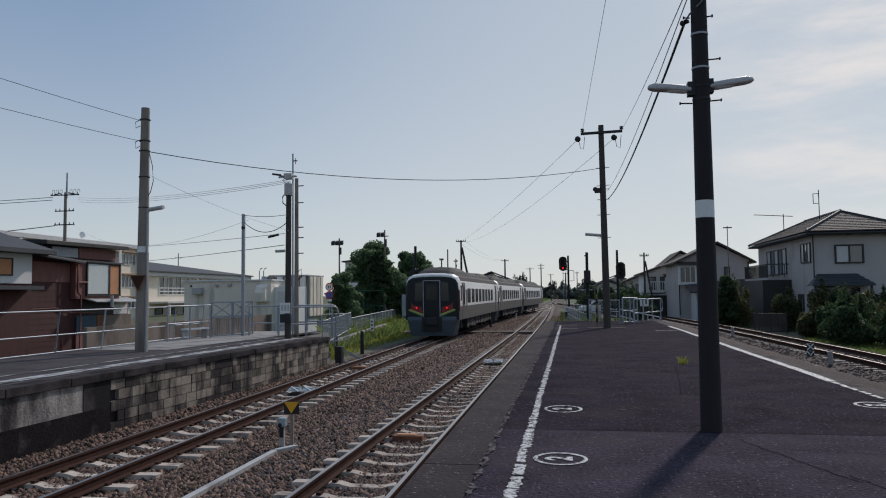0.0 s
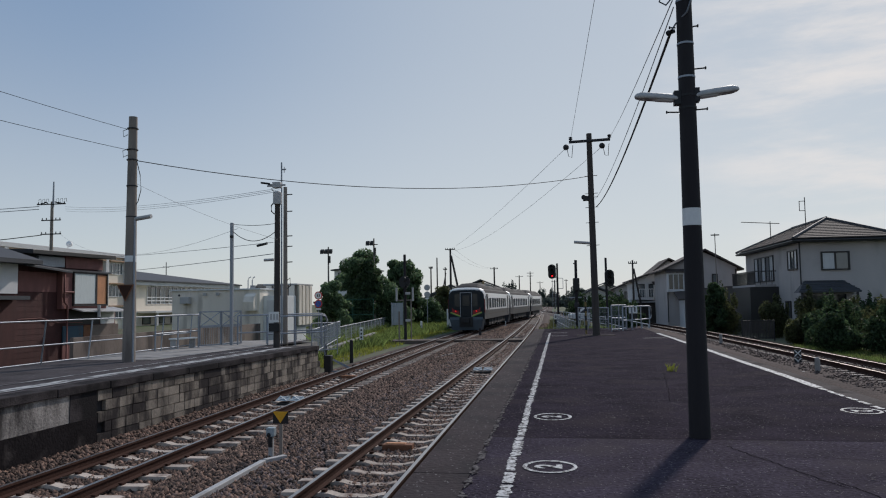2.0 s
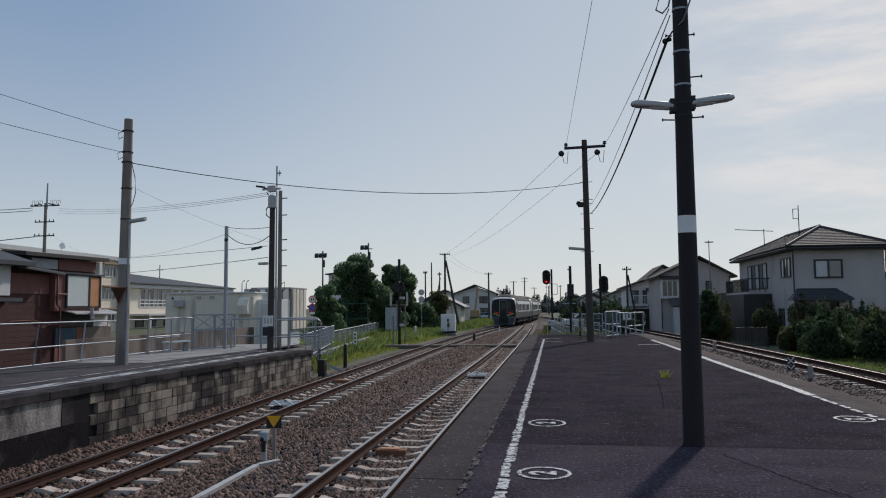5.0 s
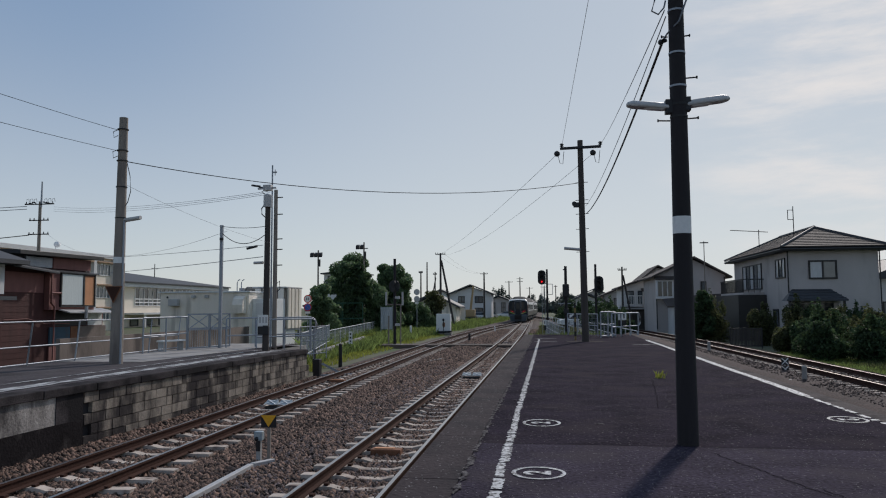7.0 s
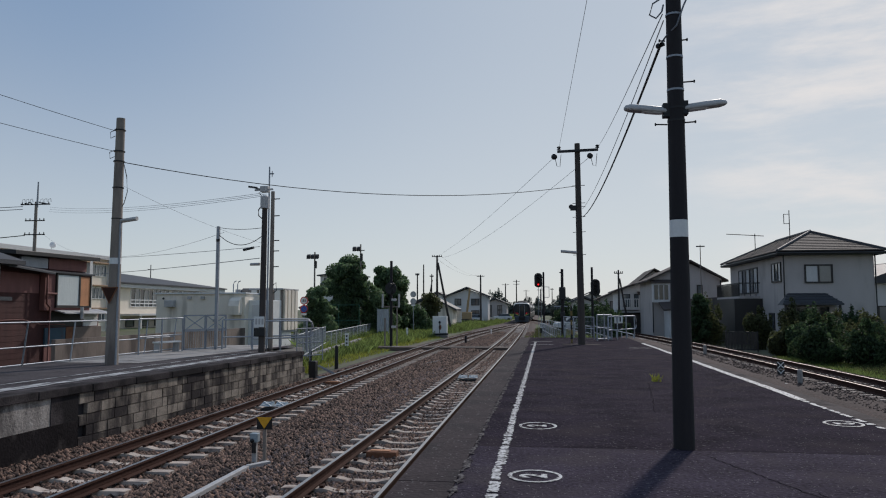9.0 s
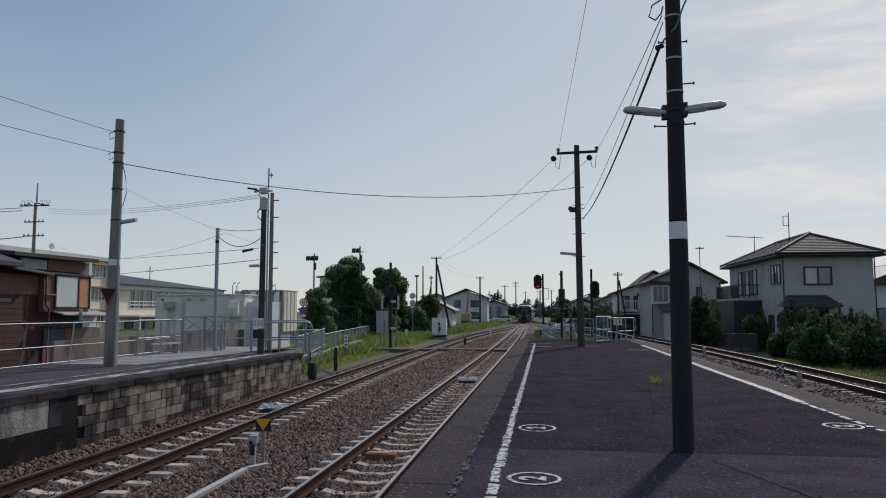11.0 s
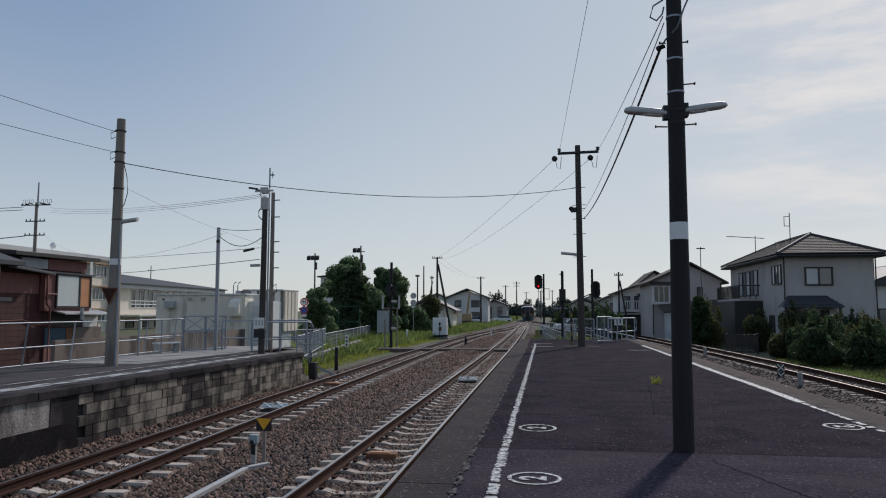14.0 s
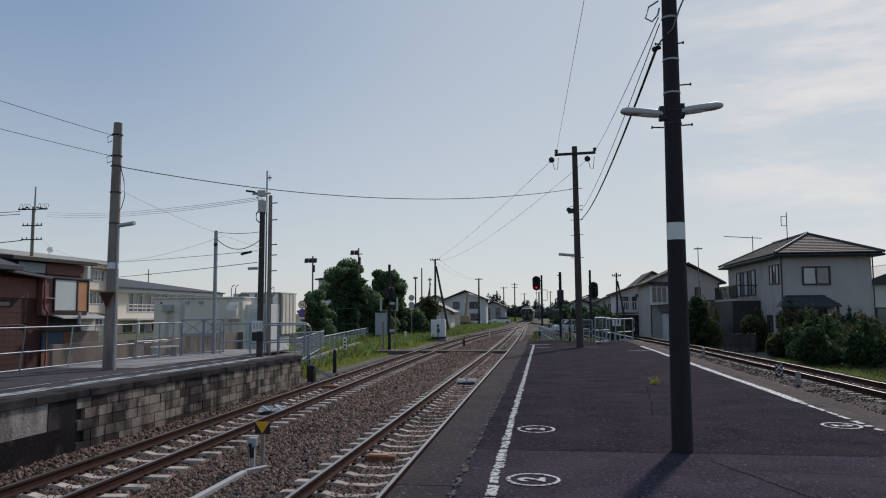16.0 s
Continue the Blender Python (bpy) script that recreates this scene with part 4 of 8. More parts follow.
# ---- poles on the platforms ----
def build_near_pole():
    x, y = 1.35, 7.75
    p = thing("lamp_pole", "dark tarred pole with white band and two arm lamps", "lamp pole", at=(x, y, 0))
    g = G()
    g.cyl((0.0, 0, -0.3), (0.015, 0, 6.6), 0.106, 0.064, 28)
    part("shaft", g, M["pole_dark"], p)
    g = G()
    g.cyl((0.005, 0, 2.105), (0.006, 0, 2.280), 0.0925, 0.0915, 28)
    part("band", g, M["white"], p, "white painted band")
    for z in (3.30, 3.43, 3.62, 3.97, 4.42):
        g = G()
        g.cyl((0.009, 0, z), (0.009, 0, z + 0.02), 0.109 - 0.0061 * z, 0.109 - 0.0061 * z, 24)
        part("strap", g, M["galv" if z > 3.5 else "iron"], p)
    for s, z in ((-1, 3.40), (1, 3.42)):
        h = G()
        r = []
        for t, w, hh in ((0.06, 0.035, 0.035), (0.10, 0.055, 0.05), (0.30, 0.065, 0.055), (0.45, 0.062, 0.055), (0.50, 0.045, 0.035), (0.515, 0.02, 0.015)):
            zz = z + 0.11 * t
            r.append([(s * t, w * math.cos(a), zz + hh * max(-0.35, math.sin(a))) for a in np.linspace(0, 2 * math.pi, 14, endpoint=False)])
        h.loft(r if s > 0 else r, True)
        lamp = part("lamp_head", h, M["lamp_grey"], p, "grey weathered street-lamp head")
        d = G()
        rr = []
        for t in (0.11, 0.15, 0.30, 0.34):
            zz = z + 0.11 * t - 0.008
            k = 0.5 if t in (0.11, 0.34) else 1.0
            rr.append([(s * t, 0.055 * k * math.cos(a), zz - 0.028 * k * max(0, -math.sin(a))) for a in np.linspace(0, 2 * math.pi, 14, endpoint=False)])
        d.loft(rr, True)
        part("diffuser", d, M["diffuser"], lamp)
        b = G()
        b.box(min(s * 0.06, s * 0.125), max(s * 0.06, s * 0.125), -0.05, 0.05, z - 0.05, z + 0.09)
        part("bracket", b, M["iron"], lamp)
    for s, z in ((1, 3.715), (1, 3.29), (-1, 3.275), (1, 4.16), (-1, 4.16)):
        g = G()
        ln = 0.20 if z < 4 else 0.14
        g.cyl((s * 0.08, 0, z), (s * ln, 0, z + 0.006), 0.008, 0.008, 8)
        g.disc((s * ln, 0, z + 0.006), (1, 0, 0), 0.016, 0.012, 10)
        part("step_bolt", g, M["iron"], p)
    c = G()
    c.pipe([(-0.10, -0.02, 4.62), (-0.20, -0.02, 4.56), (-0.235, -0.02, 4.44), (-0.17, -0.02, 4.40), (-0.11, -0.02, 4.47), (-0.09, 0, 4.55)], 0.009)
    c.pipe([(-0.13, 0, 4.12), (-0.08, 0, 4.2), (0.02, -0.11, 4.28), (0.1, -0.06, 4.5), (0.18, 0, 4.68)], 0.009)
    part("cable_loop", c, M["wire_grey"], p)
    c = G()
    c.cyl((-0.17, 0, 4.10), (-0.09, 0, 4.13), 0.02, 0.02, 8)
    c.ball((-0.15, 0, 4.11), 0.03, 0.03, 0.03)
    part("insulator", c, M["iron"], p)
    return p


build_near_pole()


def insulator(p, at, lo=-0.1):
    g = G()
    g.cyl((at[0], at[1], at[2]), (at[0], at[1], at[2] + 0.16), 0.03, 0.03, 8)
    g.cyl((at[0], at[1], at[2] + 0.05), (at[0], at[1], at[2] + 0.09), 0.085, 0.06, 10)
    g.cyl((at[0], at[1], at[2] + 0.12), (at[0], at[1], at[2] + 0.16), 0.085, 0.06, 10)
    part("insulator", g, M["iron"], p)


def build_far_pole():
    p = thing("utility_pole", "dark wooden pole with crossarm, lamp and wires", "utility pole", at=(1.40, 29.5, 0))
    g = G()
    g.cyl((0, 0, -0.3), (-0.06, 0, 7.95), 0.145, 0.105, 20)
    part("shaft", g, M["pole_wood"], p)
    g = G()
    g.beam((-0.85, -0.12, 7.62), (0.75, -0.12, 7.66), 0.09, 0.10)
    part("crossarm", g, M["iron"], p, "", 0.01)
    insulator(p, (-0.78, -0.12, 7.66))
    insulator(p, (0.72, -0.12, 7.69))
    for x in (-0.95, 0.45):
        g = G()
        g.ball((x - 0.02, -0.12, 7.42), 0.12, 0.12, 0.12)
        g.pipe([(x, -0.12, 7.45), (x + 0.08, -0.12, 7.05), (x + 0.2, -0.12, 7.0), (x + 0.25, -0.12, 7.5)], 0.012)
        part("strain_insulator", g, M["iron"], p)
    g = G()
    g.loft([[(-0.14 - t, 0.08 * math.cos(a), 3.60 + 0.02 * 0 + 0.10 * t + 0.06 * math.sin(a)) for a in np.linspace(0, 2 * math.pi, 10, endpoint=False)] for t in (0, 0.3, 0.62)], True)
    part("lamp_head", g, M["lamp_grey"], p)
    for z in (6.25, 5.55, 5.4, 5.0, 4.4, 3.5):
        g = G()
        g.cyl((-0.28, 0, z), (0.22, 0, z + 0.02), 0.012, 0.012, 6)
        part("step_bolt", g, M["iron"], p)
    g = G()
    g.box(-0.36, -0.14, -0.1, 0.1, 5.28, 5.46)
    g.ball((-0.33, 0, 5.42), 0.1, 0.1, 0.1)
    part("junction_box", g, M["iron"], p)
    s = G()
    s.box(-0.75, 0.7, -0.2, 0.4, -0.2, 0.012)
    tagged(part("pole_footing", s, M["edge_pale"]), "pale concrete patch round a pole", "footing", kind="structure").matrix_basis = Matrix.Translation((1.4, 29.5, 0))


build_far_pole()


def build_left_pole():
    x, y, z = -11.12, 17.95, left_z(17.9)
    p = thing("lamp_pole", "grey weathered concrete pole with lamp and wires", "lamp pole", at=(x, y, z))
    g = G()
    g.cyl((0, 0, -0.3), (0.03, 0, 6.47), 0.168, 0.108, 22)
    part("shaft", g, M["pole_grey"], p)
    g = G()
    g.cyl((0.012, 0, 2.60), (0.013, 0, 2.76), 0.148, 0.146, 22)
    part("band", g, M["white"], p)
    g = G()
    g.loft([[(0.12 + t, 0.07 * math.cos(a), 3.73 + 0.13 * t + 0.055 * math.sin(a)) for a in np.linspace(0, 2 * math.pi, 10, endpoint=False)] for t in (0, 0.25, 0.40, 0.46)], True)
    part("lamp_head", g, M["lamp_grey"], p)
    g = G()
    g.cyl((0.16, -0.08, 0), (0.15, -0.05, 3.7), 0.028, 0.028, 8)
    part("conduit", g, M["galv"], p)
    g = G()
    g.add([(-0.24, -0.21, 2.00), (0.24, -0.21, 2.00), (0.0, -0.21, 1.56), (-0.24, -0.19, 2.00), (0.24, -0.19, 2.00), (0.0, -0.19, 1.56)], [(0, 2, 1), (3, 4, 5), (0, 1, 4, 3), (1, 2, 5, 4), (2, 0, 3, 5)])
    pl = part("warning_plate", g, M["rust"], p, "faded triangular plate")
    g = G()
    g.add([(-0.20, -0.216, 1.98), (0.20, -0.216, 1.98), (0.0, -0.216, 1.60)], [(0, 2, 1)])
    part("rusty_face", g, M["rail_side"], pl, "rusted face of the plate")
    for zz in (6.14, 5.57, 5.30, 3.78, 4.6):
        g = G()
        g.cyl((0.02, 0, zz), (0.02, 0, zz + 0.025), 0.145, 0.145, 16)
        part("strap", g, M["iron"], p)
    g = G()
    for a, b in ((6.16, 5.95), (5.62, 5.40)):
        g.pipe([(-0.12, 0, a), (-0.26, 0, a - 0.05), (-0.24, 0, b), (-0.12, 0, b + 0.05)], 0.010)
    g.pipe([(0.15, 0, 5.28), (0.25, 0, 4.9), (0.28, 0, 4.5), (0.2, 0, 4.2), (0.13, 0, 4.1)], 0.010)
    part("cable_loop", g, M["wire"], p)


build_left_pole()


# ---- wires ----
def wire(a, b, drop, r, label="thin black overhead wire", material=None, n=18):
    g = G()
    g.pipe(sag(a, b, drop, n), r, 5)
    return tagged(part("overhead_wire", g, material or M["wire"]), label, "wire", "overhead wires")


LP = (-11.1, 17.95)
wire((LP[0], LP[1], 5.28), (1.28, 29.5, 6.25), 0.62, 0.012, "black twisted cable slung between two poles")
wire((LP[0] - 0.1, LP[1], 6.10), (-19.0, 9.0, 8.75), 0.2, 0.007)
wire((LP[0] - 0.1, LP[1], 5.55), (-19.0, 9.0, 7.6), 0.2, 0.007)
wire((LP[0] + 0.1, LP[1], 4.65), (-9.4, 23.9, 3.6), 0.12, 0.004, material=M["wire_grey"])
# line wires from overhead to the far pole, and on into the distance
wire((1.68, -20, 7.72), (0.62, 29.4, 7.72), 0.0, 0.006, material=M["wire_grey"])
wire((1.24, 7.7, 4.43), (2.12, 29.4, 7.72), 0.10, 0.006, material=M["wire_grey"])
wire((1.22, 7.7, 4.12), (1.52, 29.4, 5.0), 0.30, 0.015, "thick black twisted cable slung between two poles")
wire((1.25, 7.7, 4.36), (1.50, 29.4, 5.3), 0.24, 0.006, material=M["wire_grey"])
wire((0.48, 29.4, 7.45), (-13.4, 89.8, 7.70), 0.4, 0.008, material=M["wire_grey"])
wire((1.9, 29.4, 7.45), (-12.5, 89.8, 7.70), 0.75, 0.008, material=M["wire_grey"])


# ---- makers for what stands around ----
M["mesh_grey"] = mat("mesh_grey", (0.42, 0.44, 0.46), 0.55, metal=0.4, var=0.15, bump=0)
M["mesh_green"] = mat("mesh_green", (0.03, 0.10, 0.06), 0.6, var=0.15, bump=0)
M["stucco"] = mat("stucco", (0.44, 0.405, 0.39), 0.85, var=0.12, scale=0.8, fine=30, fvar=0.12, bump=0.3, stain=(0.36, 0.33, 0.315), stain_at=0.62, stain_scale=0.7, stretch=(1, 1, 0.4))
M["stucco_cream"] = mat("stucco_cream", (0.78, 0.70, 0.58), 0.85, var=0.1, scale=0.4, fine=20, fvar=0.08, bump=0.2)
M["stucco_white"] = mat("stucco_white", (0.62, 0.61, 0.60), 0.85, var=0.1, scale=0.5, fine=20, fvar=0.1, bump=0.2)
M["cladding_red"] = mat("cladding_red", (0.064, 0.019, 0.017), 0.75, var=0.35, scale=1.0, fine=20, fvar=0.2, bump=0.2, stretch=(1, 4, 1))
M["cladding_pink"] = mat("cladding_pink", (0.20, 0.085, 0.075), 0.75, var=0.2, scale=1.0, fine=20, fvar=0.12, stretch=(1, 4, 1))
M["shade_brown"] = mat("shade_brown", (0.40, 0.26, 0.17), 0.8, var=0.15)
M["cladding_orange"] = mat("cladding_orange", (0.55, 0.25, 0.12), 0.7, var=0.15)
M["wall_plaster"] = mat("wall_plaster", (0.21, 0.165, 0.14), 0.9, var=0.3, scale=1.0, fine=20, fvar=0.2, stain=(0.09, 0.07, 0.062), stain_at=0.55, stain_scale=0.9, stretch=(1, 1, 0.4))
M["sheet_blue"] = mat("sheet_blue", (0.045, 0.085, 0.12), 0.7, var=0.3, scale=1.5, stain=(0.08, 0.05, 0.045), stain_at=0.58)
M["panel_pale"] = mat("panel_pale", (0.60, 0.64, 0.62), 0.6, var=0.12, fine=20, stretch=(1, 6, 0.3))
M["roof_tile"] = mat("roof_tile", (0.075, 0.062, 0.056), 0.75, var=0.25, scale=1.0, fine=20, island=0.3, spec=0.15)
M["roof_dark"] = mat("roof_dark", (0.045, 0.048, 0.055), 0.6, var=0.25, scale=0.7, fine=15)
M["roof_blue"] = mat("roof_blue", (0.050, 0.052, 0.058), 0.6, var=0.15, scale=0.4, fine=8, stretch=(4, 0.3, 1))
M["prefab"] = mat("prefab", (0.80, 0.72, 0.61), 0.7, var=0.1, scale=0.7, fine=20, fvar=0.08, bump=0.1, stain=(0.55, 0.49, 0.41), stain_at=0.6, stain_scale=0.8, stretch=(2, 2, 0.3))
M["frame_dark"] = mat("frame_dark", (0.03, 0.028, 0.027), 0.5, var=0.1, bump=0)
M["pane"] = mat("pane", (0.10, 0.115, 0.125), 0.08, var=0.2, scale=1.0, bump=0, spec=0.9)
M["curtain"] = mat("curtain", (0.50, 0.51, 0.52), 0.25, var=0.12, fine=12, stretch=(8, 8, 0.2), bump=0, spec=0.6)
M["ochre"] = mat("ochre", (0.36, 0.25, 0.13), 0.6, var=0.15, bump=0.05)
M["bark"] = mat("bark", (0.07, 0.055, 0.045), 0.9, var=0.3)
# distant foliage: paler, cooler green, with the air's haze put into its colour
M["hazy_green"] = leafy("hazy_green", (0.10, 0.12, 0.105))


def leaves(name, clumps, count, size, material, parent, seed, label=""):
    """Many small leaves set in uneven clumps: (x, y, z, rx, ry, rz) each."""
    r = np.random.default_rng(seed)
    c = np.array(clumps, float)
    w = (c[:, 3] * c[:, 4] * c[:, 5]) ** 0.67
    k = r.choice(len(c), count, p=w / w.sum())
    d = r.normal(size=(count, 3))
    d /= np.linalg.norm(d, axis=1)[:, None]
    rad = 0.62 + 0.48 * r.random(count) ** 0.7
    p = c[k, :3] + d * c[k, 3:6] * rad[:, None]
    a = r.normal(size=(count, 3))
    a /= np.linalg.norm(a, axis=1)[:, None]
    nrm = d * 0.7 + r.normal(size=(count, 3)) * 0.6
    b = np.cross(nrm, a)
    b /= np.linalg.norm(b, axis=1)[:, None] + 1e-9
    a = np.cross(b, nrm)
    a /= np.linalg.norm(a, axis=1)[:, None] + 1e-9
    s = (size * (0.6 + 0.8 * r.random(count)))[:, None]
    nn = np.cross(a, b)
    q = np.stack([p - a * s, p + b * s * 0.55 + nn * s * 0.18, p + a * s, p - b * s * 0.55 + nn * s * 0.18], 1)
    f = np.stack([np.array([[0, 1, 2], [0, 2, 3]]) + 4 * i for i in range(1)], 0)
    idx = (f[0][None] + 4 * np.arange(count)[:, None, None]).reshape(-1, 3)
    me = array_mesh(name, q.reshape(-1, 3), idx, material)
    o = new(name, me)
    o.parent = parent
    return tagged(o, label)


def tree(x, y, z, h, rad, seed, material, label, count=9000, size=0.16, low=0.25, trunk=0.16, category="tree", group=""):
    """A tapered trunk with limbs and a crown of many small leaves."""
    r = random.Random(seed)
    t = thing("tree", label, category, group, at=(x, y, z))
    g = G()
    top = h * 0.75
    pts = [(r.uniform(-.1, .1) * i, r.uniform(-.1, .1) * i, top * i / 4) for i in range(5)]
    for i in range(4):
        g.cyl(pts[i], pts[i + 1], trunk * (1 - i * 0.2), trunk * (0.8 - i * 0.2), 8, False)
    cl = []
    for i in range(26):
        a = r.uniform(0, 6.28)
        hh = h * (low + (0.95 - low) * (i + 0.5) / 26)
        f = math.sin(math.pi * min(0.97, max(0.12, (hh / h - low + 0.18) / (1.2 - low)))) ** 0.7
        d = rad * f * r.uniform(0.30, 0.92)
        c = (d * math.cos(a), d * math.sin(a), hh)
        s = rad * r.uniform(0.22, 0.42)
        cl.append((*c, s, s, s * r.uniform(0.6, 0.9)))
        g.cyl((pts[2][0], pts[2][1], hh * 0.6), c, trunk * 0.35, trunk * 0.1, 5, False)
    cl.append((0, 0, h * 0.58, rad * 0.52, rad * 0.52, h * 0.24))
    cl.append((0, 0, h * 0.9, rad * 0.3, rad * 0.3, h * 0.1))
    part("trunk", g, M["bark"], t)
    leaves("crown", cl, count, size, material, t, seed)
    return t


def shrub(x, y, z, rx, ry, h, seed, material, label, count=5000, size=0.07, category="shrub", group="shrubs along the side track"):
    """A rounded uneven bush on short stems."""
    r = random.Random(seed)
    t = thing("shrub", label, category, group, at=(x, y, z))
    g = G()
    cl = []
    for i in range(11):
        a, d = r.uniform(0, 6.28), r.uniform(0.1, 0.8)
        c = (rx * d * math.cos(a), ry * d * math.sin(a), h * r.uniform(0.3, 0.85) * (1.1 - 0.45 * d))
        cl.append((*c, rx * r.uniform(0.25, 0.45), ry * r.uniform(0.25, 0.45), h * r.uniform(0.16, 0.3)))
        g.cyl((0, 0, -0.1), c, 0.03, 0.01, 5, False)
    for i in range(9):
        a, d = r.uniform(0, 6.28), r.uniform(0.0, 0.75)
        c = (rx * d * math.cos(a), ry * d * math.sin(a), h * r.uniform(0.72, 1.08) * (1.05 - 0.35 * d))
        cl.append((*c, rx * r.uniform(0.07, 0.15), ry * r.uniform(0.07, 0.15), h * r.uniform(0.12, 0.22)))
    cl.append((0, 0, h * 0.35, rx * 0.75, ry * 0.75, h * 0.38))
    part("stems", g, M["bark"], t)
    leaves("foliage", cl, count, size, material, t, seed)
    return t


def blades(name, polys, count, h, w, material, label, seed, zf, near=None):
    """Grass: bent blades over rectangles (x0, x1, y0, y1)."""
    r = np.random.default_rng(seed)
    pr = np.array(polys, float)
    area = (pr[:, 1] - pr[:, 0]) * (pr[:, 3] - pr[:, 2]) / (0.5 * (pr[:, 2] + pr[:, 3]))
    k = r.choice(len(pr), count, p=area / area.sum())
    x = pr[k, 0] + (pr[k, 1] - pr[k, 0]) * r.random(count)
    y = pr[k, 2] * (pr[k, 3] / pr[k, 2]) ** r.random(count)
    if near:
        ok = np.array([near(a, b) for a, b in zip(x, y)])
        x, y = x[ok], y[ok]
        count = len(x)
    z = np.array([zf(a, b) for a, b in zip(x, y)])
    patch = np.array([0.75 + 0.6 * noise.noise((a * 0.35, b * 0.2, 7)) for a, b in zip(x, y)])
    hh = h * (0.5 + 0.8 * r.random(count)) * patch.clip(0.25, 1.6)
    a = r.random(count) * 6.28
    ww = w * (0.7 + 0.6 * r.random(count))
    dx, dy = np.cos(a) * ww, np.sin(a) * ww
    lx, ly = r.normal(size=count) * hh * 0.35, r.normal(size=count) * hh * 0.35
    p = np.stack([np.stack([x - dx, y - dy, z - 0.03], 1), np.stack([x + dx, y + dy, z - 0.03], 1), np.stack([x + dx * 0.6 + lx * 0.4, y + dy * 0.6 + ly * 0.4, z + hh * 0.6], 1), np.stack([x + lx, y + ly, z + hh], 1)], 1)
    idx = (np.array([[0, 1, 2], [0, 2, 3]])[None] + 4 * np.arange(count)[:, None, None]).reshape(-1, 3)
    me = array_mesh(name, p.reshape(-1, 3), idx, material)
    return tagged(new(name, me), label, "grass", kind="stuff")


def pipe_fence(pts, z, h, label, step=2.0, rails=(1.0, 0.52), r=0.024, material=None, lean=0.0, mesh=False, name="pipe_fence", group=""):
    """A fence of posts and rails along pts; with wire netting where asked."""
    m = material or M["galv"]
    f = thing(name, label, "fence", group, at=(pts[0][0], pts[0][1], z))
    o = Vector((pts[0][0], pts[0][1], z))
    for (xa, ya), (xb, yb) in zip(pts, pts[1:]):
        a, b = Vector((xa, ya, z)) - o, Vector((xb, yb, z)) - o
        n = max(1, round((b - a).length / step))
        for i in range(n + 1):
            p = a.lerp(b, i / n)
            g = G()
            g.cyl(p + Vector((0, 0, -0.15)), p + Vector((lean * 0.3, lean, h)), r, r, 8)
            part("post", g, m, f)
        for q in rails:
            g = G()
            g.cyl(a + Vector((lean * 0.3 * q, lean * q, h * q)), b + Vector((lean * 0.3 * q, lean * q, h * q)), r * 0.9, r * 0.9, 8)
            part("rail", g, m, f)
        if mesh:
            g = G()
            L = (b - a).length
            k = int(L / mesh)
            for i in range(k + 1):
                p = a.lerp(b, i / k)
                g.beam(p + Vector((0, 0, 0.06)), p + Vector((0, 0, h - 0.02)), 0.008, 0.008)
            for i in range(1, 5):
                zz = h * i / 5
                g.beam(a + Vector((0, 0, zz)), b + Vector((0, 0, zz)), 0.008, 0.008)
            part("netting", g, m, f)
    return f


def window(parent, x0, x1, z0, z1, y, facing="y", sash=2, glass="pane", frame=0.05, dark="frame_dark", deep=0.05):
    """A framed window on a wall that faces -y, or on one that faces along x when facing is 'x' or '-x'."""
    def bx(g, a0, a1, d0, d1, c0, c1):
        if facing == "y":
            g.box(a0, a1, y - d1, y - d0, c0, c1)
        elif facing == "x":
            g.box(y + d0, y + d1, a0, a1, c0, c1)
        else:
            g.box(y - d1, y - d0, a0, a1, c0, c1)
    cuts = [x0]
    for k in range(sash + 1):
        c = min(max(x0 + (x1 - x0) * k / sash, x0 + frame / 2), x1 - frame / 2)
        cuts += [c - frame / 2, c + frame / 2]
    cuts = cuts[1:]
    zs = [z0, z0 + frame, z1 - frame, z1]
    place = {"y": lambda a_, d_, c_: (a_, y - d_, c_), "x": lambda a_, d_, c_: (y + d_, a_, c_)}.get(facing, lambda a_, d_, c_: (y - d_, a_, c_))
    n = len(cuts)
    g = G()
    pts = [place(a_, d_, c_) for d_ in (deep, -0.02) for c_ in zs for a_ in cuts]
    solid = {(i_, j_) for i_ in range(n - 1) for j_ in range(3) if j_ != 1 or i_ % 2 == 0}

    def vi(d_, i_, j_):
        return d_ * n * 4 + j_ * n + i_
    fs = []
    for i_, j_ in sorted(solid):
        for d_ in (0, 1):
            fs.append((vi(d_, i_, j_), vi(d_, i_ + 1, j_), vi(d_, i_ + 1, j_ + 1), vi(d_, i_, j_ + 1)))
        for di, dj, e0, e1 in ((-1, 0, (0, 0), (0, 1)), (1, 0, (1, 0), (1, 1)), (0, -1, (0, 0), (1, 0)), (0, 1, (0, 1), (1, 1))):
            if (i_ + di, j_ + dj) not in solid:
                fs.append((vi(0, i_ + e0[0], j_ + e0[1]), vi(0, i_ + e1[0], j_ + e1[1]), vi(1, i_ + e1[0], j_ + e1[1]), vi(1, i_ + e0[0], j_ + e0[1])))
    g.add(pts, fs)
    w = part("window", g, M[dark], parent)
    for i in range(sash):
        a, b = x0 + (x1 - x0) * i / sash, x0 + (x1 - x0) * (i + 1) / sash
        g = G()
        bx(g, a + frame / 2, b - frame / 2, -0.01, deep * 0.35, z0 + frame, z1 - frame)
        part("pane", g, M[glass if i % 2 == 0 else "pane"], w)
    return w


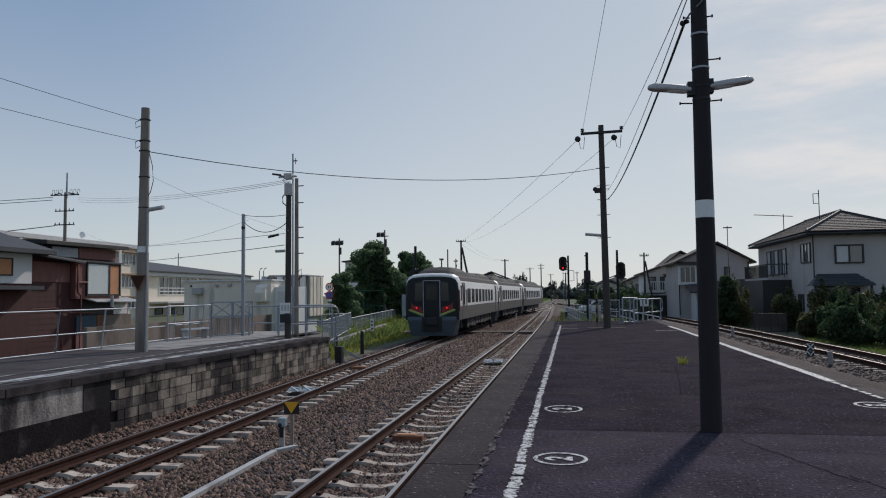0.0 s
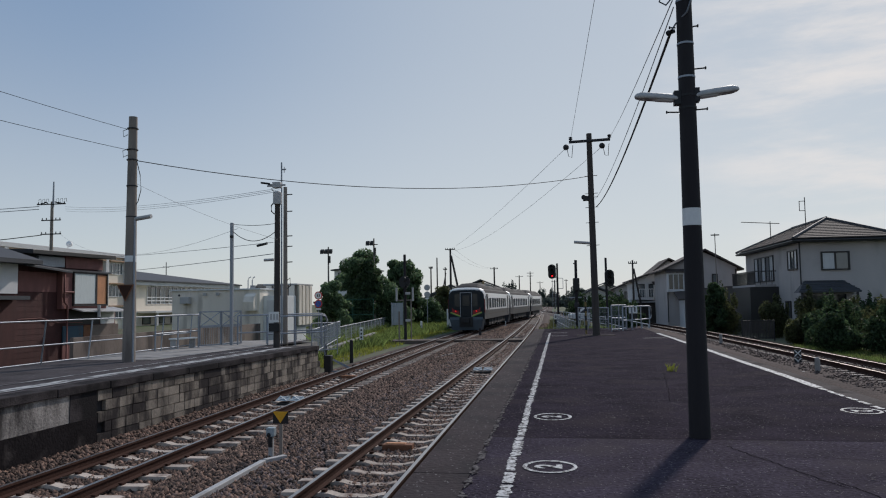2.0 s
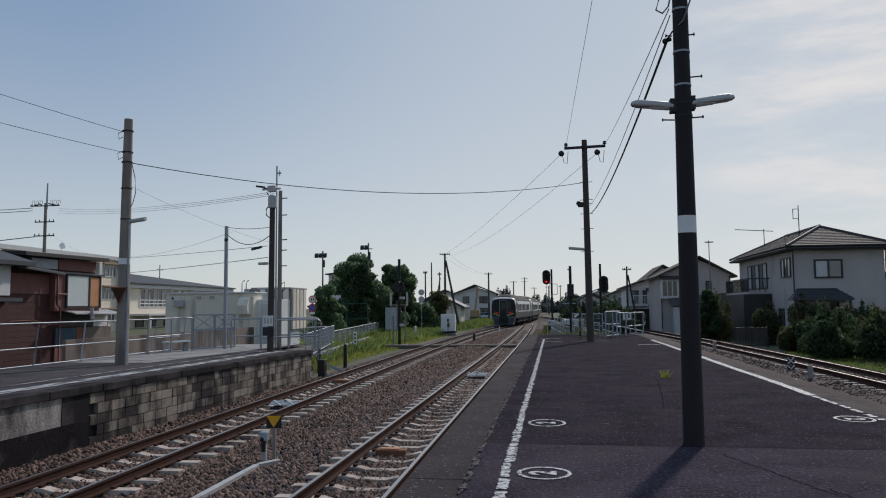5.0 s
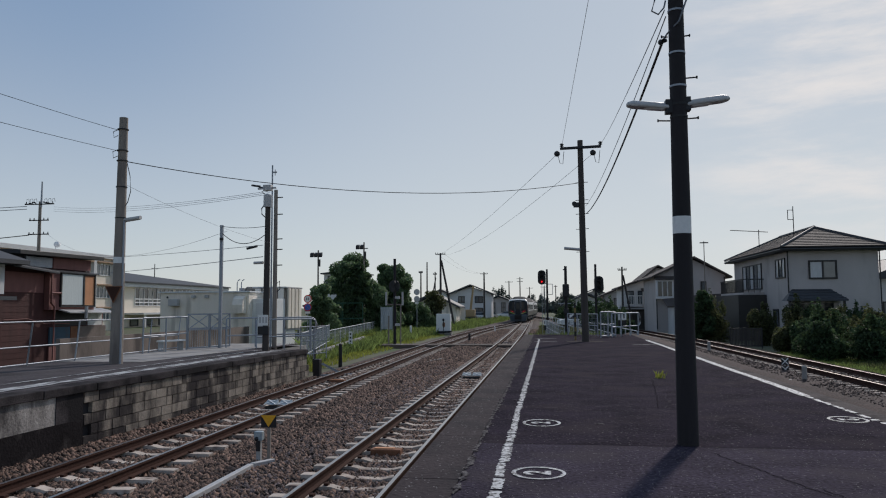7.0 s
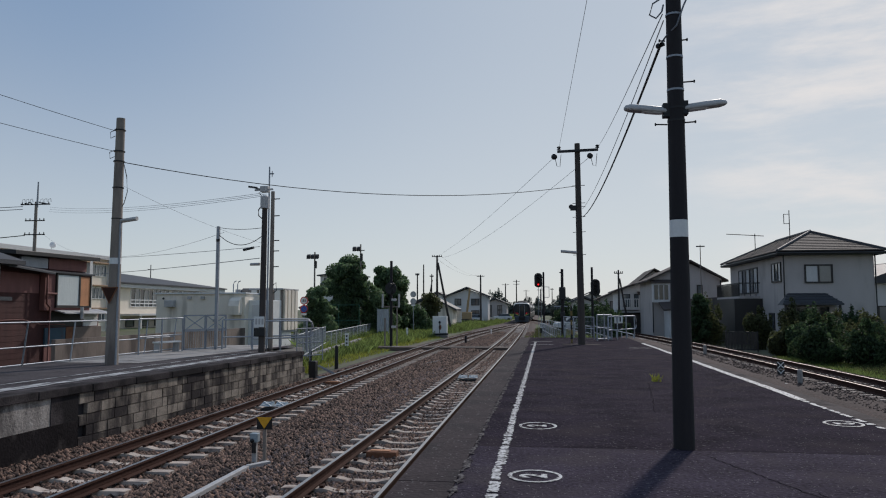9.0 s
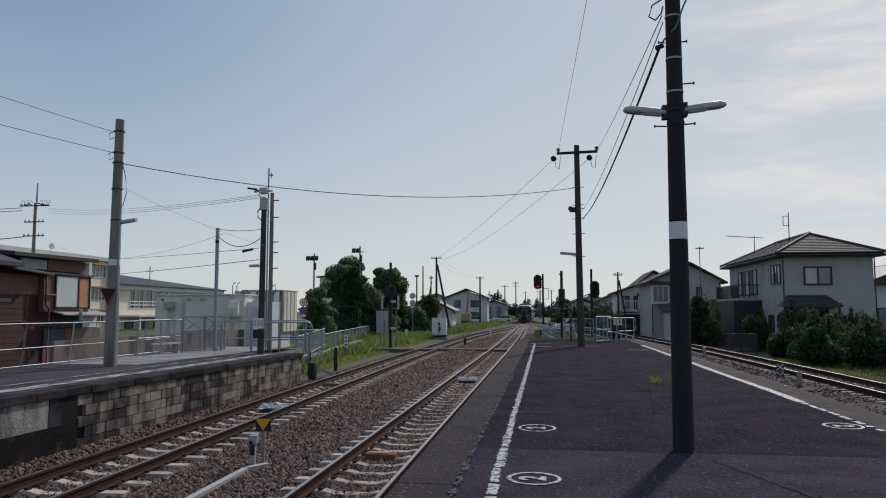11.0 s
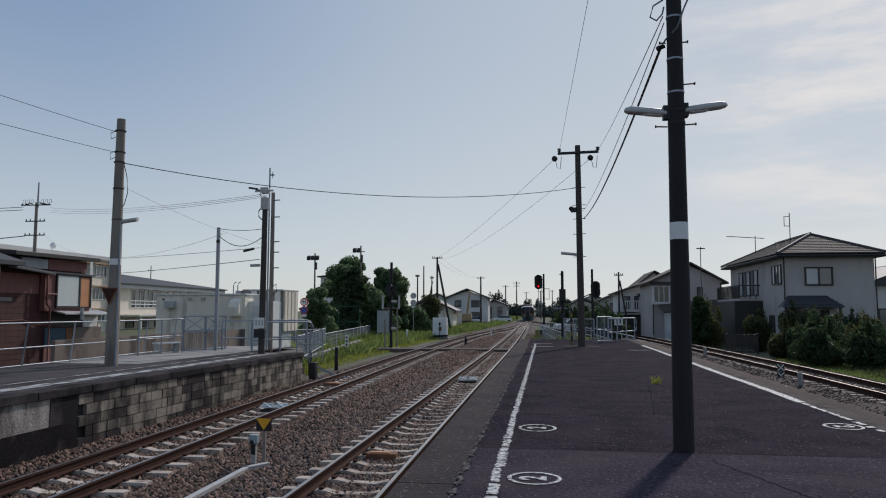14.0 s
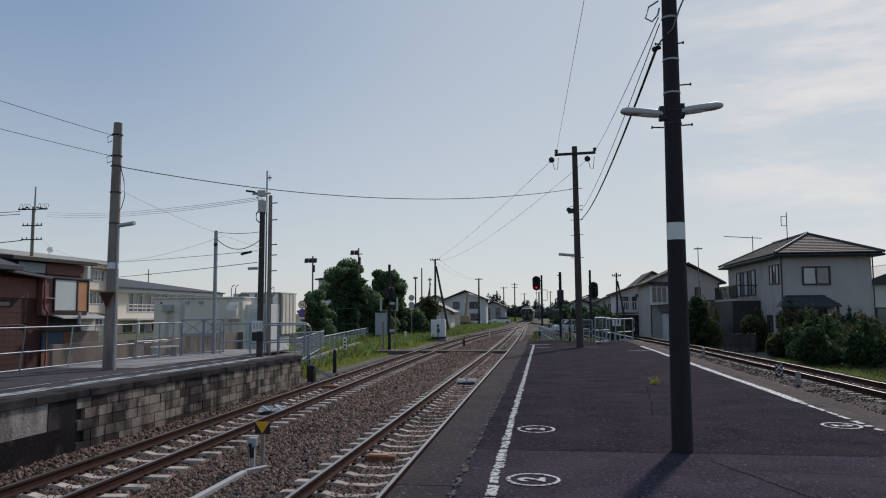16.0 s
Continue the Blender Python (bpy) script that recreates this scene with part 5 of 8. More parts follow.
def utility_pole(x, y, z, h, label, arms=((0.9, 0.3),), r=0.14, material="pole_grey", brace=None, pots=True, group="utility poles"):
    """A pole with crossarms: (half length, distance under the top)."""
    p = thing("utility_pole", label, "utility pole", group, at=(x, y, z))
    g = G()
    g.cyl((0, 0, -0.3), (0, 0, h), r, r * 0.65, 14)
    part("shaft", g, M[material], p)
    for half, dz in arms:
        g = G()
        g.beam((-half, -0.1, h - dz), (half, -0.1, h - dz), 0.09, 0.09)
        part("crossarm", g, M["iron"], p)
        if pots:
            for s in (-0.92, -0.5, 0.5, 0.92):
                g = G()
                g.cyl((s * half, -0.1, h - dz + 0.04), (s * half, -0.1, h - dz + 0.22), 0.05, 0.03, 8)
                part("insulator", g, M["iron"], p)
    if brace:
        g = G()
        g.cyl((brace, 0, -0.3), (0.1, 0, h - 0.9), r * 0.9, r * 0.7, 10)
        part("brace", g, M[material], p)
    return p


# ---- the houses and sheds across the side platform ----
def build_red_house():
    h = thing("house", "old two-storey house clad in dark red boards and sheet metal", "house", at=(-22, 30, -1.0))
    X = 0.0
    g = G()
    g.box(-7, X, -9, 3.1, -0.3, 4.18)
    part("wall", g, M["cladding_red"], h, bevel=0.01)
    # horizontal weatherboards of the front
    for i in range(13):
        b = G()
        z = 0.1 + i * 0.24
        b.add([(X, -9, z), (X + 0.016, -9, z), (X + 0.008, -9, z + 0.24), (X, -9, z + 0.24), (X, -0.2, z), (X + 0.016, -0.2, z), (X + 0.008, -0.2, z + 0.24), (X, -0.2, z + 0.24)], [(1, 5, 6, 2), (0, 4, 5, 1), (4, 7, 6, 5), (0, 1, 2, 3)])
        part("board", b, M["cladding_red"], h)
    g = G()
    g.box(X + 0.017, X + 0.04, -2.6, -0.25, 3.10, 3.95)
    part("wall_sheet", g, M["cladding_pink"], h, "dull red sheet patch on the wall", 0.006)
    g = G()
    g.box(X, X + 0.25, -0.15, 3.12, 2.35, 4.05)
    bay = part("upper_bay", g, M["cladding_pink"], h, "dull pink sheet-clad upper bay", 0.01)
    g = G()
    g.box(X + 0.25, X + 0.31, 0.62, 2.16, 2.58, 3.96)
    sb = part("shutter_box", g, M["panel_pale"], bay, "pale ribbed storm-shutter panel", 0.008)
    g = G()
    g.box(X + 0.25, X + 0.30, 2.27, 3.02, 2.56, 3.92)
    part("orange_panel", g, M["cladding_orange"], bay, "faded orange wooden panel", 0.008)
    for a, b, z0, z1 in ((0.54, 0.61, 2.52, 4.0), (2.17, 2.26, 2.52, 4.0), (3.03, 3.10, 2.52, 4.0), (0.54, 3.10, 3.97, 4.03), (0.54, 3.10, 2.48, 2.55)):
        g = G()
        g.box(X + 0.25, X + 0.34, a, b, z0, z1)
        part("trim", g, M["frame_dark"], bay)
    g = G()
    g.add([(0.38, -0.2, 4.09), (0.38, 3.3, 4.06), (-0.1, 3.3, 4.16), (-0.1, -0.2, 4.18), (0.38, -0.2, 4.04), (0.38, 3.3, 4.01), (-0.1, 3.3, 4.11), (-0.1, -0.2, 4.13)], [(0, 1, 2, 3), (7, 6, 5, 4), (0, 4, 5, 1), (1, 5, 6, 2), (2, 6, 7, 3), (3, 7, 4, 0)])
    part("drip_ledge", g, M["roof_dark"], h, "thin sheet-metal ledge over the bay")
    g = G()
    g.add([(0.45, -2.3, 4.86), (0.45, 3.55, 4.92), (-7.4, 3.55, 5.25), (-7.4, -2.3, 5.2), (0.45, -2.3, 4.68), (0.45, 3.55, 4.74), (-7.4, 3.55, 5.1), (-7.4, -2.3, 5.05)], [(0, 1, 2, 3), (7, 6, 5, 4), (0, 4, 5, 1), (1, 5, 6, 2), (2, 6, 7, 3), (3, 7, 4, 0)])
    part("roof", g, M["frame_dark"], h, "flat dark sheet-metal roof", 0.015)
    g = G()
    g.box(-7, 0.05, 0.35, 3.08, 4.20, 4.72)
    part("parapet", g, M["cladding_pink"], h)
    g = G()
    g.box(-7, -0.10, -2.2, 0.34, 4.452, 4.70)
    part("parapet", g, M["frame_dark"], h)
    g = G()
    g.box(-0.08, 0.03, -1.4, 0.30, 4.22, 4.66)
    part("upper_panel", g, M["galv"], h, "grey-blue metal panel", 0.005)
    g = G()
    g.add([(0.65, -2.9, 4.22), (0.65, 0.0, 4.02), (-0.2, 0.0, 4.24), (-0.2, -2.9, 4.44), (0.65, -2.9, 4.12), (0.65, 0.0, 3.92), (-0.2, 0.0, 4.14), (-0.2, -2.9, 4.34)], [(0, 1, 2, 3), (7, 6, 5, 4), (0, 4, 5, 1), (1, 5, 6, 2), (2, 6, 7, 3), (3, 7, 4, 0)])
    part("lower_roof", g, M["roof_dark"], h, "grey lean-to roof", 0.015)
    g = G()
    g.add([(0.75, 0.6, 2.26), (0.75, 4.3, 2.22), (-0.1, 4.3, 2.42), (-0.1, 0.6, 2.46), (0.75, 0.6, 2.20), (0.75, 4.3, 2.16), (-0.1, 4.3, 2.36), (-0.1, 0.6, 2.40)], [(0, 1, 2, 3), (7, 6, 5, 4), (0, 4, 5, 1), (1, 5, 6, 2), (2, 6, 7, 3), (3, 7, 4, 0)])
    part("canopy", g, M["lamp_grey"], h, "rusty sheet-metal canopy", 0.008)
    g = G()
    g.box(-3.0, 0.0, 3.13, 4.25, -0.3, 2.30)
    an = part("annex", g, M["cladding_pink"], h, "low lean-to annex")
    g = G()
    g.box(0.0, 0.06, 3.0, 4.1, 1.60, 2.22)
    part("white_panel", g, M["white"], an, "white sheet panel", 0.01)
    g = G()
    g.box(0.0, 0.035, 0.55, 2.9, 1.62, 2.28)
    part("dark_opening", g, M["frame_dark"], h, "flat dark panel under the canopy")
    g = G()
    g.box(0.02, 0.16, 2.15, 4.28, -0.3, 1.58)
    part("plaster_wall", g, M["wall_plaster"], h, "stained brown plaster base wall", 0.01)
    g = G()
    g.box(0.02, 0.10, 1.65, 2.13, -0.3, 1.58)
    part("shed_door", g, M["rust"], h, "brown wooden door")
    g = G()
    g.box(0.02, 0.09, 0.2, 1.62, 0.75, 1.58)
    part("blue_sheet", g, M["sheet_blue"], h, "faded dark blue sheet", 0.006)
    g = G()
    g.box(0.02, 0.07, 0.2, 1.62, -0.3, 0.745)
    part("base_board", g, M["cladding_pink"], h)
    for pts in ([(0.33, -0.1, 3.95), (0.33, -0.1, 2.65), (0.33, 0.12, 2.5), (0.33, 0.12, -0.2)], [(0.33, -0.1, 3.1), (0.33, 0.55, 3.1)], [(0.78, 1.75, 2.5), (0.78, 1.75, 1.95)], [(0.05, -2.6, 1.95), (0.05, -1.2, 1.98), (0.12, -0.2, 1.75), (0.12, 1.5, 1.72)]):
        g = G()
        g.pipe(pts, 0.02 if pts[0][1] < -2 else 0.045 if pts[0][0] < 0.5 else 0.075, 8)
        part("downpipe", g, M["cladding_pink" if pts[0][0] < 0.5 else "lamp_grey"], h)
    # neighbour under one dark hipped roof
    nb = thing("house", "cream and red boarded house under a dark tiled roof", "house", at=(-22, 30, -1.0))
    g = G()
    g.box(-6, 0.30, -13, -3.0, -0.3, 3.0)
    part("wall", g, M["cladding_red"], nb)
    g = G()
    g.box(-6, 0.34, -13, -3.0, 3.003, 4.3)
    part("upper_wall", g, M["stucco_white"], nb, "pale plastered upper wall")
    g = G()
    g.add([(1.0, -13.6, 4.37), (1.0, -2.4, 4.37), (-6.6, -2.4, 4.37), (-6.6, -13.6, 4.37), (-2.8, -9.0, 6.2), (-2.8, -6.2, 6.2), (1.0, -13.6, 4.2), (1.0, -2.4, 4.2), (-6.6, -2.4, 4.2), (-6.6, -13.6, 4.2)], [(0, 1, 5, 4), (1, 2, 5), (2, 3, 4, 5), (3, 0, 4), (0, 6, 7, 1), (1, 7, 8, 2), (2, 8, 9, 3), (3, 9, 6, 0), (9, 8, 7, 6)])
    part("roof", g, M["roof_dark"], nb, "dark tiled hipped roof")
    window(nb, -5.6, -4.1, 3.3, 4.0, 0.34, "x", 1, "cladding_orange", 0.05, "frame_dark", 0.06)
    g = G()
    g.box(0.34, 1.0, -13, -3.1, 2.75, 2.90)
    part("eave_ledge", g, M["roof_dark"], nb)


build_red_house()


def build_school():
    s = thing("school_building", "cream three-storey concrete school with banded windows", "building", at=Matrix.Translation((-50, 50, -0.77)) @ Matrix.Scale(0.8333, 4))
    g = G()
    g.box(-9, 0, -12, 36.0, -1.2, 9.4)
    part("wall", g, M["stucco_cream"], s)
    g = G()
    g.box(-9.3, 0.5, -12.3, 36.4, 9.402, 9.95)
    part("parapet", g, M["stucco_white"], s, bevel=0.03)
    for k in range(3):
        for i in range(8):
            y = 31.6 - i * 4.6
            window(s, y, y + 3.2, 1.0 + k * 3.05, 2.55 + k * 3.05, 0.0, "x", 4, "pane", 0.07, "white", 0.1)
            g = G()
            g.box(0, 0.55, y - 0.2, y + 3.4, 2.72 + k * 3.05, 2.88 + k * 3.05)
            part("sunshade", g, M["shade_brown"], s, "orange-brown sun-shade ledge")
    for i in range(9):
        g = G()
        g.box(0, 0.45, 35.1 - i * 4.6, 35.7 - i * 4.6, -1.2, 9.4)
        part("pier", g, M["stucco_white"], s)
    g = G()
    g.cyl((-2, 26, 9.9), (-2, 26, 10.6), 0.05)
    g.ball((-1.8, 26, 10.8), 0.4, 0.4, 0.4)
    part("satellite_dish", g, M["white"], s)


build_school()


def build_gym():
    b = thing("gymnasium", "cream school gymnasium with dark low-pitched roof", "building", at=Matrix.Translation((-55.26, 85.96, -1.788)) @ Matrix.Scale(1.228, 4))
    g = G()
    g.box(-14, 0, 0, 28, -0.3, 5.3)
    part("wall", g, M["stucco_cream"], b)
    g = G()
    g.add([(0.9, -12.8, 5.5), (0.9, 28.8, 5.5), (-14.9, 28.8, 5.5), (-14.9, -12.8, 5.5), (-7, -8.0, 7.3), (-7, 8.0, 7.3), (0.9, -12.8, 5.36), (0.9, 28.8, 5.36), (-14.9, 28.8, 5.36), (-14.9, -12.8, 5.36)], [(0, 1, 5, 4), (1, 2, 5), (2, 3, 4, 5), (3, 0, 4), (0, 6, 7, 1), (1, 7, 8, 2), (2, 8, 9, 3), (3, 9, 6, 0), (9, 8, 7, 6)])
    part("roof", g, M["roof_blue"], b, "dark blue-grey sheet roof")
    g = G()
    g.box(0, 0.7, -0.5, 28.5, 4.95, 5.35)
    part("fascia", g, M["stucco_white"], b, "white fascia band", 0.02)
    for wy, n in ((5.8, 9), (14.6, 12)):
        for za, zb in ((2.9, 3.28), (3.28, 3.66), (3.66, 4.90)):
            window(b, wy, wy + n * 0.93, za, zb, 0.0, "x", n, "glass_dark", 0.055, "white", 0.10)
    for y in (5.0, 8.0, 11.0, 14.5):
        window(b, y, y + 1.6, 0.7, 1.6, 0.0, "x", 1, "pane", 0.1, "frame_dark", 0.1)
    g = G()
    g.box(0, 2.2, 4.0, 27, 1.95, 2.15)
    part("eave_slab", g, M["stucco_white"], b)
    for y in np.arange(4.5, 27, 3.6):
        g = G()
        g.box(1.9, 2.1, y, y + 0.2, -0.3, 1.95)
        part("column", g, M["stucco_white"], b)
    g = G()
    g.cyl((-4, 17, 5.5), (-4, 17, 8.2), 0.06, 0.05, 8)
    g.cyl((-4, 16.3, 7.6), (-4, 17.7, 7.6), 0.04, 0.04, 8)
    part("antenna", g, M["iron"], b)


build_gym()


def build_prefab():
    p = thing("equipment_building", "flat-roofed beige equipment building with vents", "building", at=(-25, 45, -1.0))
    g = G()
    g.box(0.1, 6.1, 0, 5.5, -0.3, 3.38)
    part("wall", g, M["prefab"], p, bevel=0.02)
    g = G()
    g.box(0.0, 6.2, -0.12, 5.6, 3.382, 3.47)
    part("roof_edge", g, M["white"], p, "pale flat roof edge", 0.01)
    g = G()
    g.box(6.1, 7.6, 0.6, 4.5, -0.3, 2.98)
    part("annex", g, M["white"], p, "white panel annex", 0.02)
    for x in (6.35, 6.95):
        g = G()
        g.box(x, x + 0.5, 0.55, 0.6, -0.2, 2.7)
        part("door", g, M["stucco_white"], p, bevel=0.01)
    g = G()
    g.loft([[(5.25, -0.02, z), (5.95, -0.02, z), (5.95, -0.02 - d, z), (5.25, -0.02 - d, z)] for z, d in ((2.05, 0.55), (2.6, 0.60), (2.95, 0.45), (3.12, 0.2), (3.16, 0.02))])
    part("vent_hood", g, M["prefab"], p, "rounded metal ventilation hood", 0.02)
    g = G()
    g.box(0.85, 1.45, -0.42, 0, 2.55, 2.98)
    part("air_conditioner", g, M["lamp_grey"], p, "grey wall unit", 0.02)
    g = G()
    g.cyl((0.6, -0.04, 3.1), (0.6, 0.02, 3.1), 0.07, 0.07, 12)
    part("vent", g, M["frame_dark"], p)
    for x, z in ((2.3, 3.15), (3.2, 3.15), (4.05, 1.7)):
        g = G()
        g.box(x, x + 0.22, -0.18, 0, z - 0.1, z + 0.08)
        part("wall_box", g, M["lamp_grey"], p, bevel=0.01)
    return p


build_prefab()


def build_tank():
    t = thing("ribbed_container", "beige ribbed sheet-steel enclosure on a frame", "container", at=(-18.6, 47.5, -1.0))
    # body takes a darker grey than the panels: recess shade as colour
    g = G()
    g.box(-0.95, 1.25, 0.0, 3.0, 1.0, 3.70)
    part("body", g, M["pole_grey"], t, "enclosure body, coloured darker for the shade between its panels", bevel=0.02)
    g = G()
    g.box(-1.05, 1.34, -0.14, 3.1, 3.702, 3.80)
    part("lid", g, M["lamp_grey"], t, bevel=0.02)
    for i in range(4):
        g = G()
        g.box(-0.86 + i * 0.54, -0.48 + i * 0.54, -0.13, 0.0, 1.0, 3.68)
        pn = part("panel", g, M["prefab"], t, bevel=0.02)
        g = G()
        g.cyl((-0.58 + i * 0.54, -0.16, 1.9), (-0.58 + i * 0.54, -0.16, 2.3), 0.02, 0.02, 6)
        part("handle", g, M["iron"], pn)
        g = G()
        g.box(1.25, 1.38, 0.15 + i * 0.72, 0.65 + i * 0.72, 1.0, 3.68)
        part("panel", g, M["prefab"], t, bevel=0.02)
    g = G()
    for x in (-0.85, 1.15):
        for y in (0.1, 2.9):
            g.box(x - 0.07, x + 0.07, y - 0.07, y + 0.07, -0.3, 1.35)
    g.box(-0.95, 1.25, 0, 3, 0.85, 0.99)
    part("frame", g, M["galv"], t)
    for x in (-2.35, -2.05):
        g = G()
        g.pipe([(x, 0.4, 3.0), (x, 0.4, 4.1), (x + 0.06, 0.4, 4.25), (x + 0.2, 0.4, 4.32)], 0.035, 8)
        part("vent_pipe", g, M["galv"], t)
    g = G()
    g.box(-2.45, -0.96, 0.3, 2.5, -0.3, 3.50)
    su_ = part("side_unit", g, M["prefab"], t, bevel=0.02)
    g = G()
    g.cyl((-1.9, 1.0, 3.62), (-0.7, 1.0, 3.62), 0.22, 0.22, 14)
    part("drum", g, M["pole_grey"], su_)
    g = G()
    g.box(-2.3, -1.95, 0.6, 1.0, 3.5, 3.75)
    part("vent_box", g, M["lamp_grey"], su_, bevel=0.02)


build_tank()

# fences, gate and railings of the side platform
pipe_fence([(-12.9, 8.0), (-12.95, 17.0), (-12.95, 24.6)], left_z(18) - 0.02, 1.12, "leaning galvanised pipe fence behind the platform", 2.1, (1.0, 0.45, 0.06), 0.021, lean=0.14)
pipe_fence([(-12.9, 22.3), (-12.75, 24.9)], left_z(23), 1.15, "galvanised pipe railing with two rails", 1.3, (1.0, 0.5), 0.028)


def build_gate():
    g0 = thing("mesh_gate", "closed galvanised double gate with diagonal braces", "gate", at=(-12.75, 25.0, left_z(25)))
    for k in range(2):
        a, b = Vector((0.0 + 0.42 * k, 0.85 * k, 0)), Vector((0.40 + 0.42 * k, 0.82 + 0.85 * k, 0))
        for p, q, w in (((a, 0.05), (a, 1.25), 0.05), ((b, 0.05), (b, 1.25), 0.05), ((a, 1.25), (b, 1.25), 0.05), ((a, 0.05), (b, 0.05), 0.05), ((a, 0.72), (b, 0.72), 0.09), ((a, 0.72), (b, 1.25), 0.025), ((b, 0.72), (a, 1.25), 0.025)):
            m = G()
            m.beam(p[0] + Vector((0, 0, p[1])), q[0] + Vector((0, 0, q[1])), w, w)
            part("frame_bar", m, M["galv"], g0)
        m = G()
        for i in range(1, 9):
            p = a.lerp(b, i / 9)
            m.beam(p + Vector((0, 0, 0.06)), p + Vector((0, 0, 0.7)), 0.010, 0.010)
        part("netting", m, M["mesh_grey"], g0)


build_gate()


def round_rail(pts, z, h, label, end=True):
    """A low railing whose top rail bends down into its end post."""
    f = thing("hand_railing", label, "railing", "galvanised railings", at=(pts[0][0], pts[0][1], z))
    a, b = Vector((0, 0, 0)), Vector((pts[1][0] - pts[0][0], pts[1][1] - pts[0][1], 0))
    d = (b - a).normalized()
    L = (b - a).length
    g = G()
    top = [a + Vector((0, 0, -0.1)), a + Vector((0, 0, h - 0.02)), a + d * 0.03 + Vector((0, 0, h)), a + d * (L - 0.22) + Vector((0, 0, h)), a + d * (L - 0.06) + Vector((0, 0, h - 0.06)), b + Vector((0, 0, h - 0.2)), b + Vector((0, 0, h * 0.55)), a + d * (L - 0.06) + Vector((0, 0, h * 0.46)), a + d * (L - 0.22) + Vector((0, 0, h * 0.42)), a + Vector((0, 0, h * 0.42))]
    g.pipe(top, 0.028, 8)
    part("bent_rail", g, M["galv"], f)
    n = max(2, round(L / 0.9))
    for i in range(1, n):
        p = a + d * (L - 0.25) * i / (n - 1)
        g = G()
        g.cyl(p + Vector((0, 0, -0.1)), p + Vector((0, 0, h)), 0.026, 0.026, 8)
        part("post", g, M["galv"], f)
    return f


round_rail([(-11.9, 26.3), (-9.3, 28.9)], left_z(27) - 0.02, 1.12, "galvanised platform-end railing with rounded end")
round_rail([(-10.6, 26.0), (-8.9, 27.8)], left_z(27) - 0.05, 1.1, "galvanised platform-end railing with rounded end")
pipe_fence([(-9.4, 27.4), (-8.75, 28.6)], -0.45, 1.1, "low grey mesh fence at the platform's end", 0.7, (1.0, 0.5, 0.05), 0.022, mesh=0.07)
pipe_fence([(-13.6, 45.0), (-22.4, 110.0)], -1.1, 1.05, "long pale mesh fence along the grass verge", 2.4, (1.0, 0.05), 0.03, mesh=0.22, material=M["mesh_grey"])


pipe_fence([(-10.4, 30.4), (-13.6, 45.0)], -0.75, 1.05, "pale mesh fence from the platform to the verge", 2.0, (1.0, 0.05), 0.028, mesh=0.16, material=M["mesh_grey"])
w_ = thing("garden_wall", "low stained concrete-block garden wall", "wall", at=(-18.5, 26, -1.0))
for k_ in range(9):
    g_ = G()
    g_.box(-0.08, 0.08, k_ * 2.0, k_ * 2.0 + 1.99, -0.2, 1.25)
    part("wall_panel", g_, M["wall_plaster"], w_)


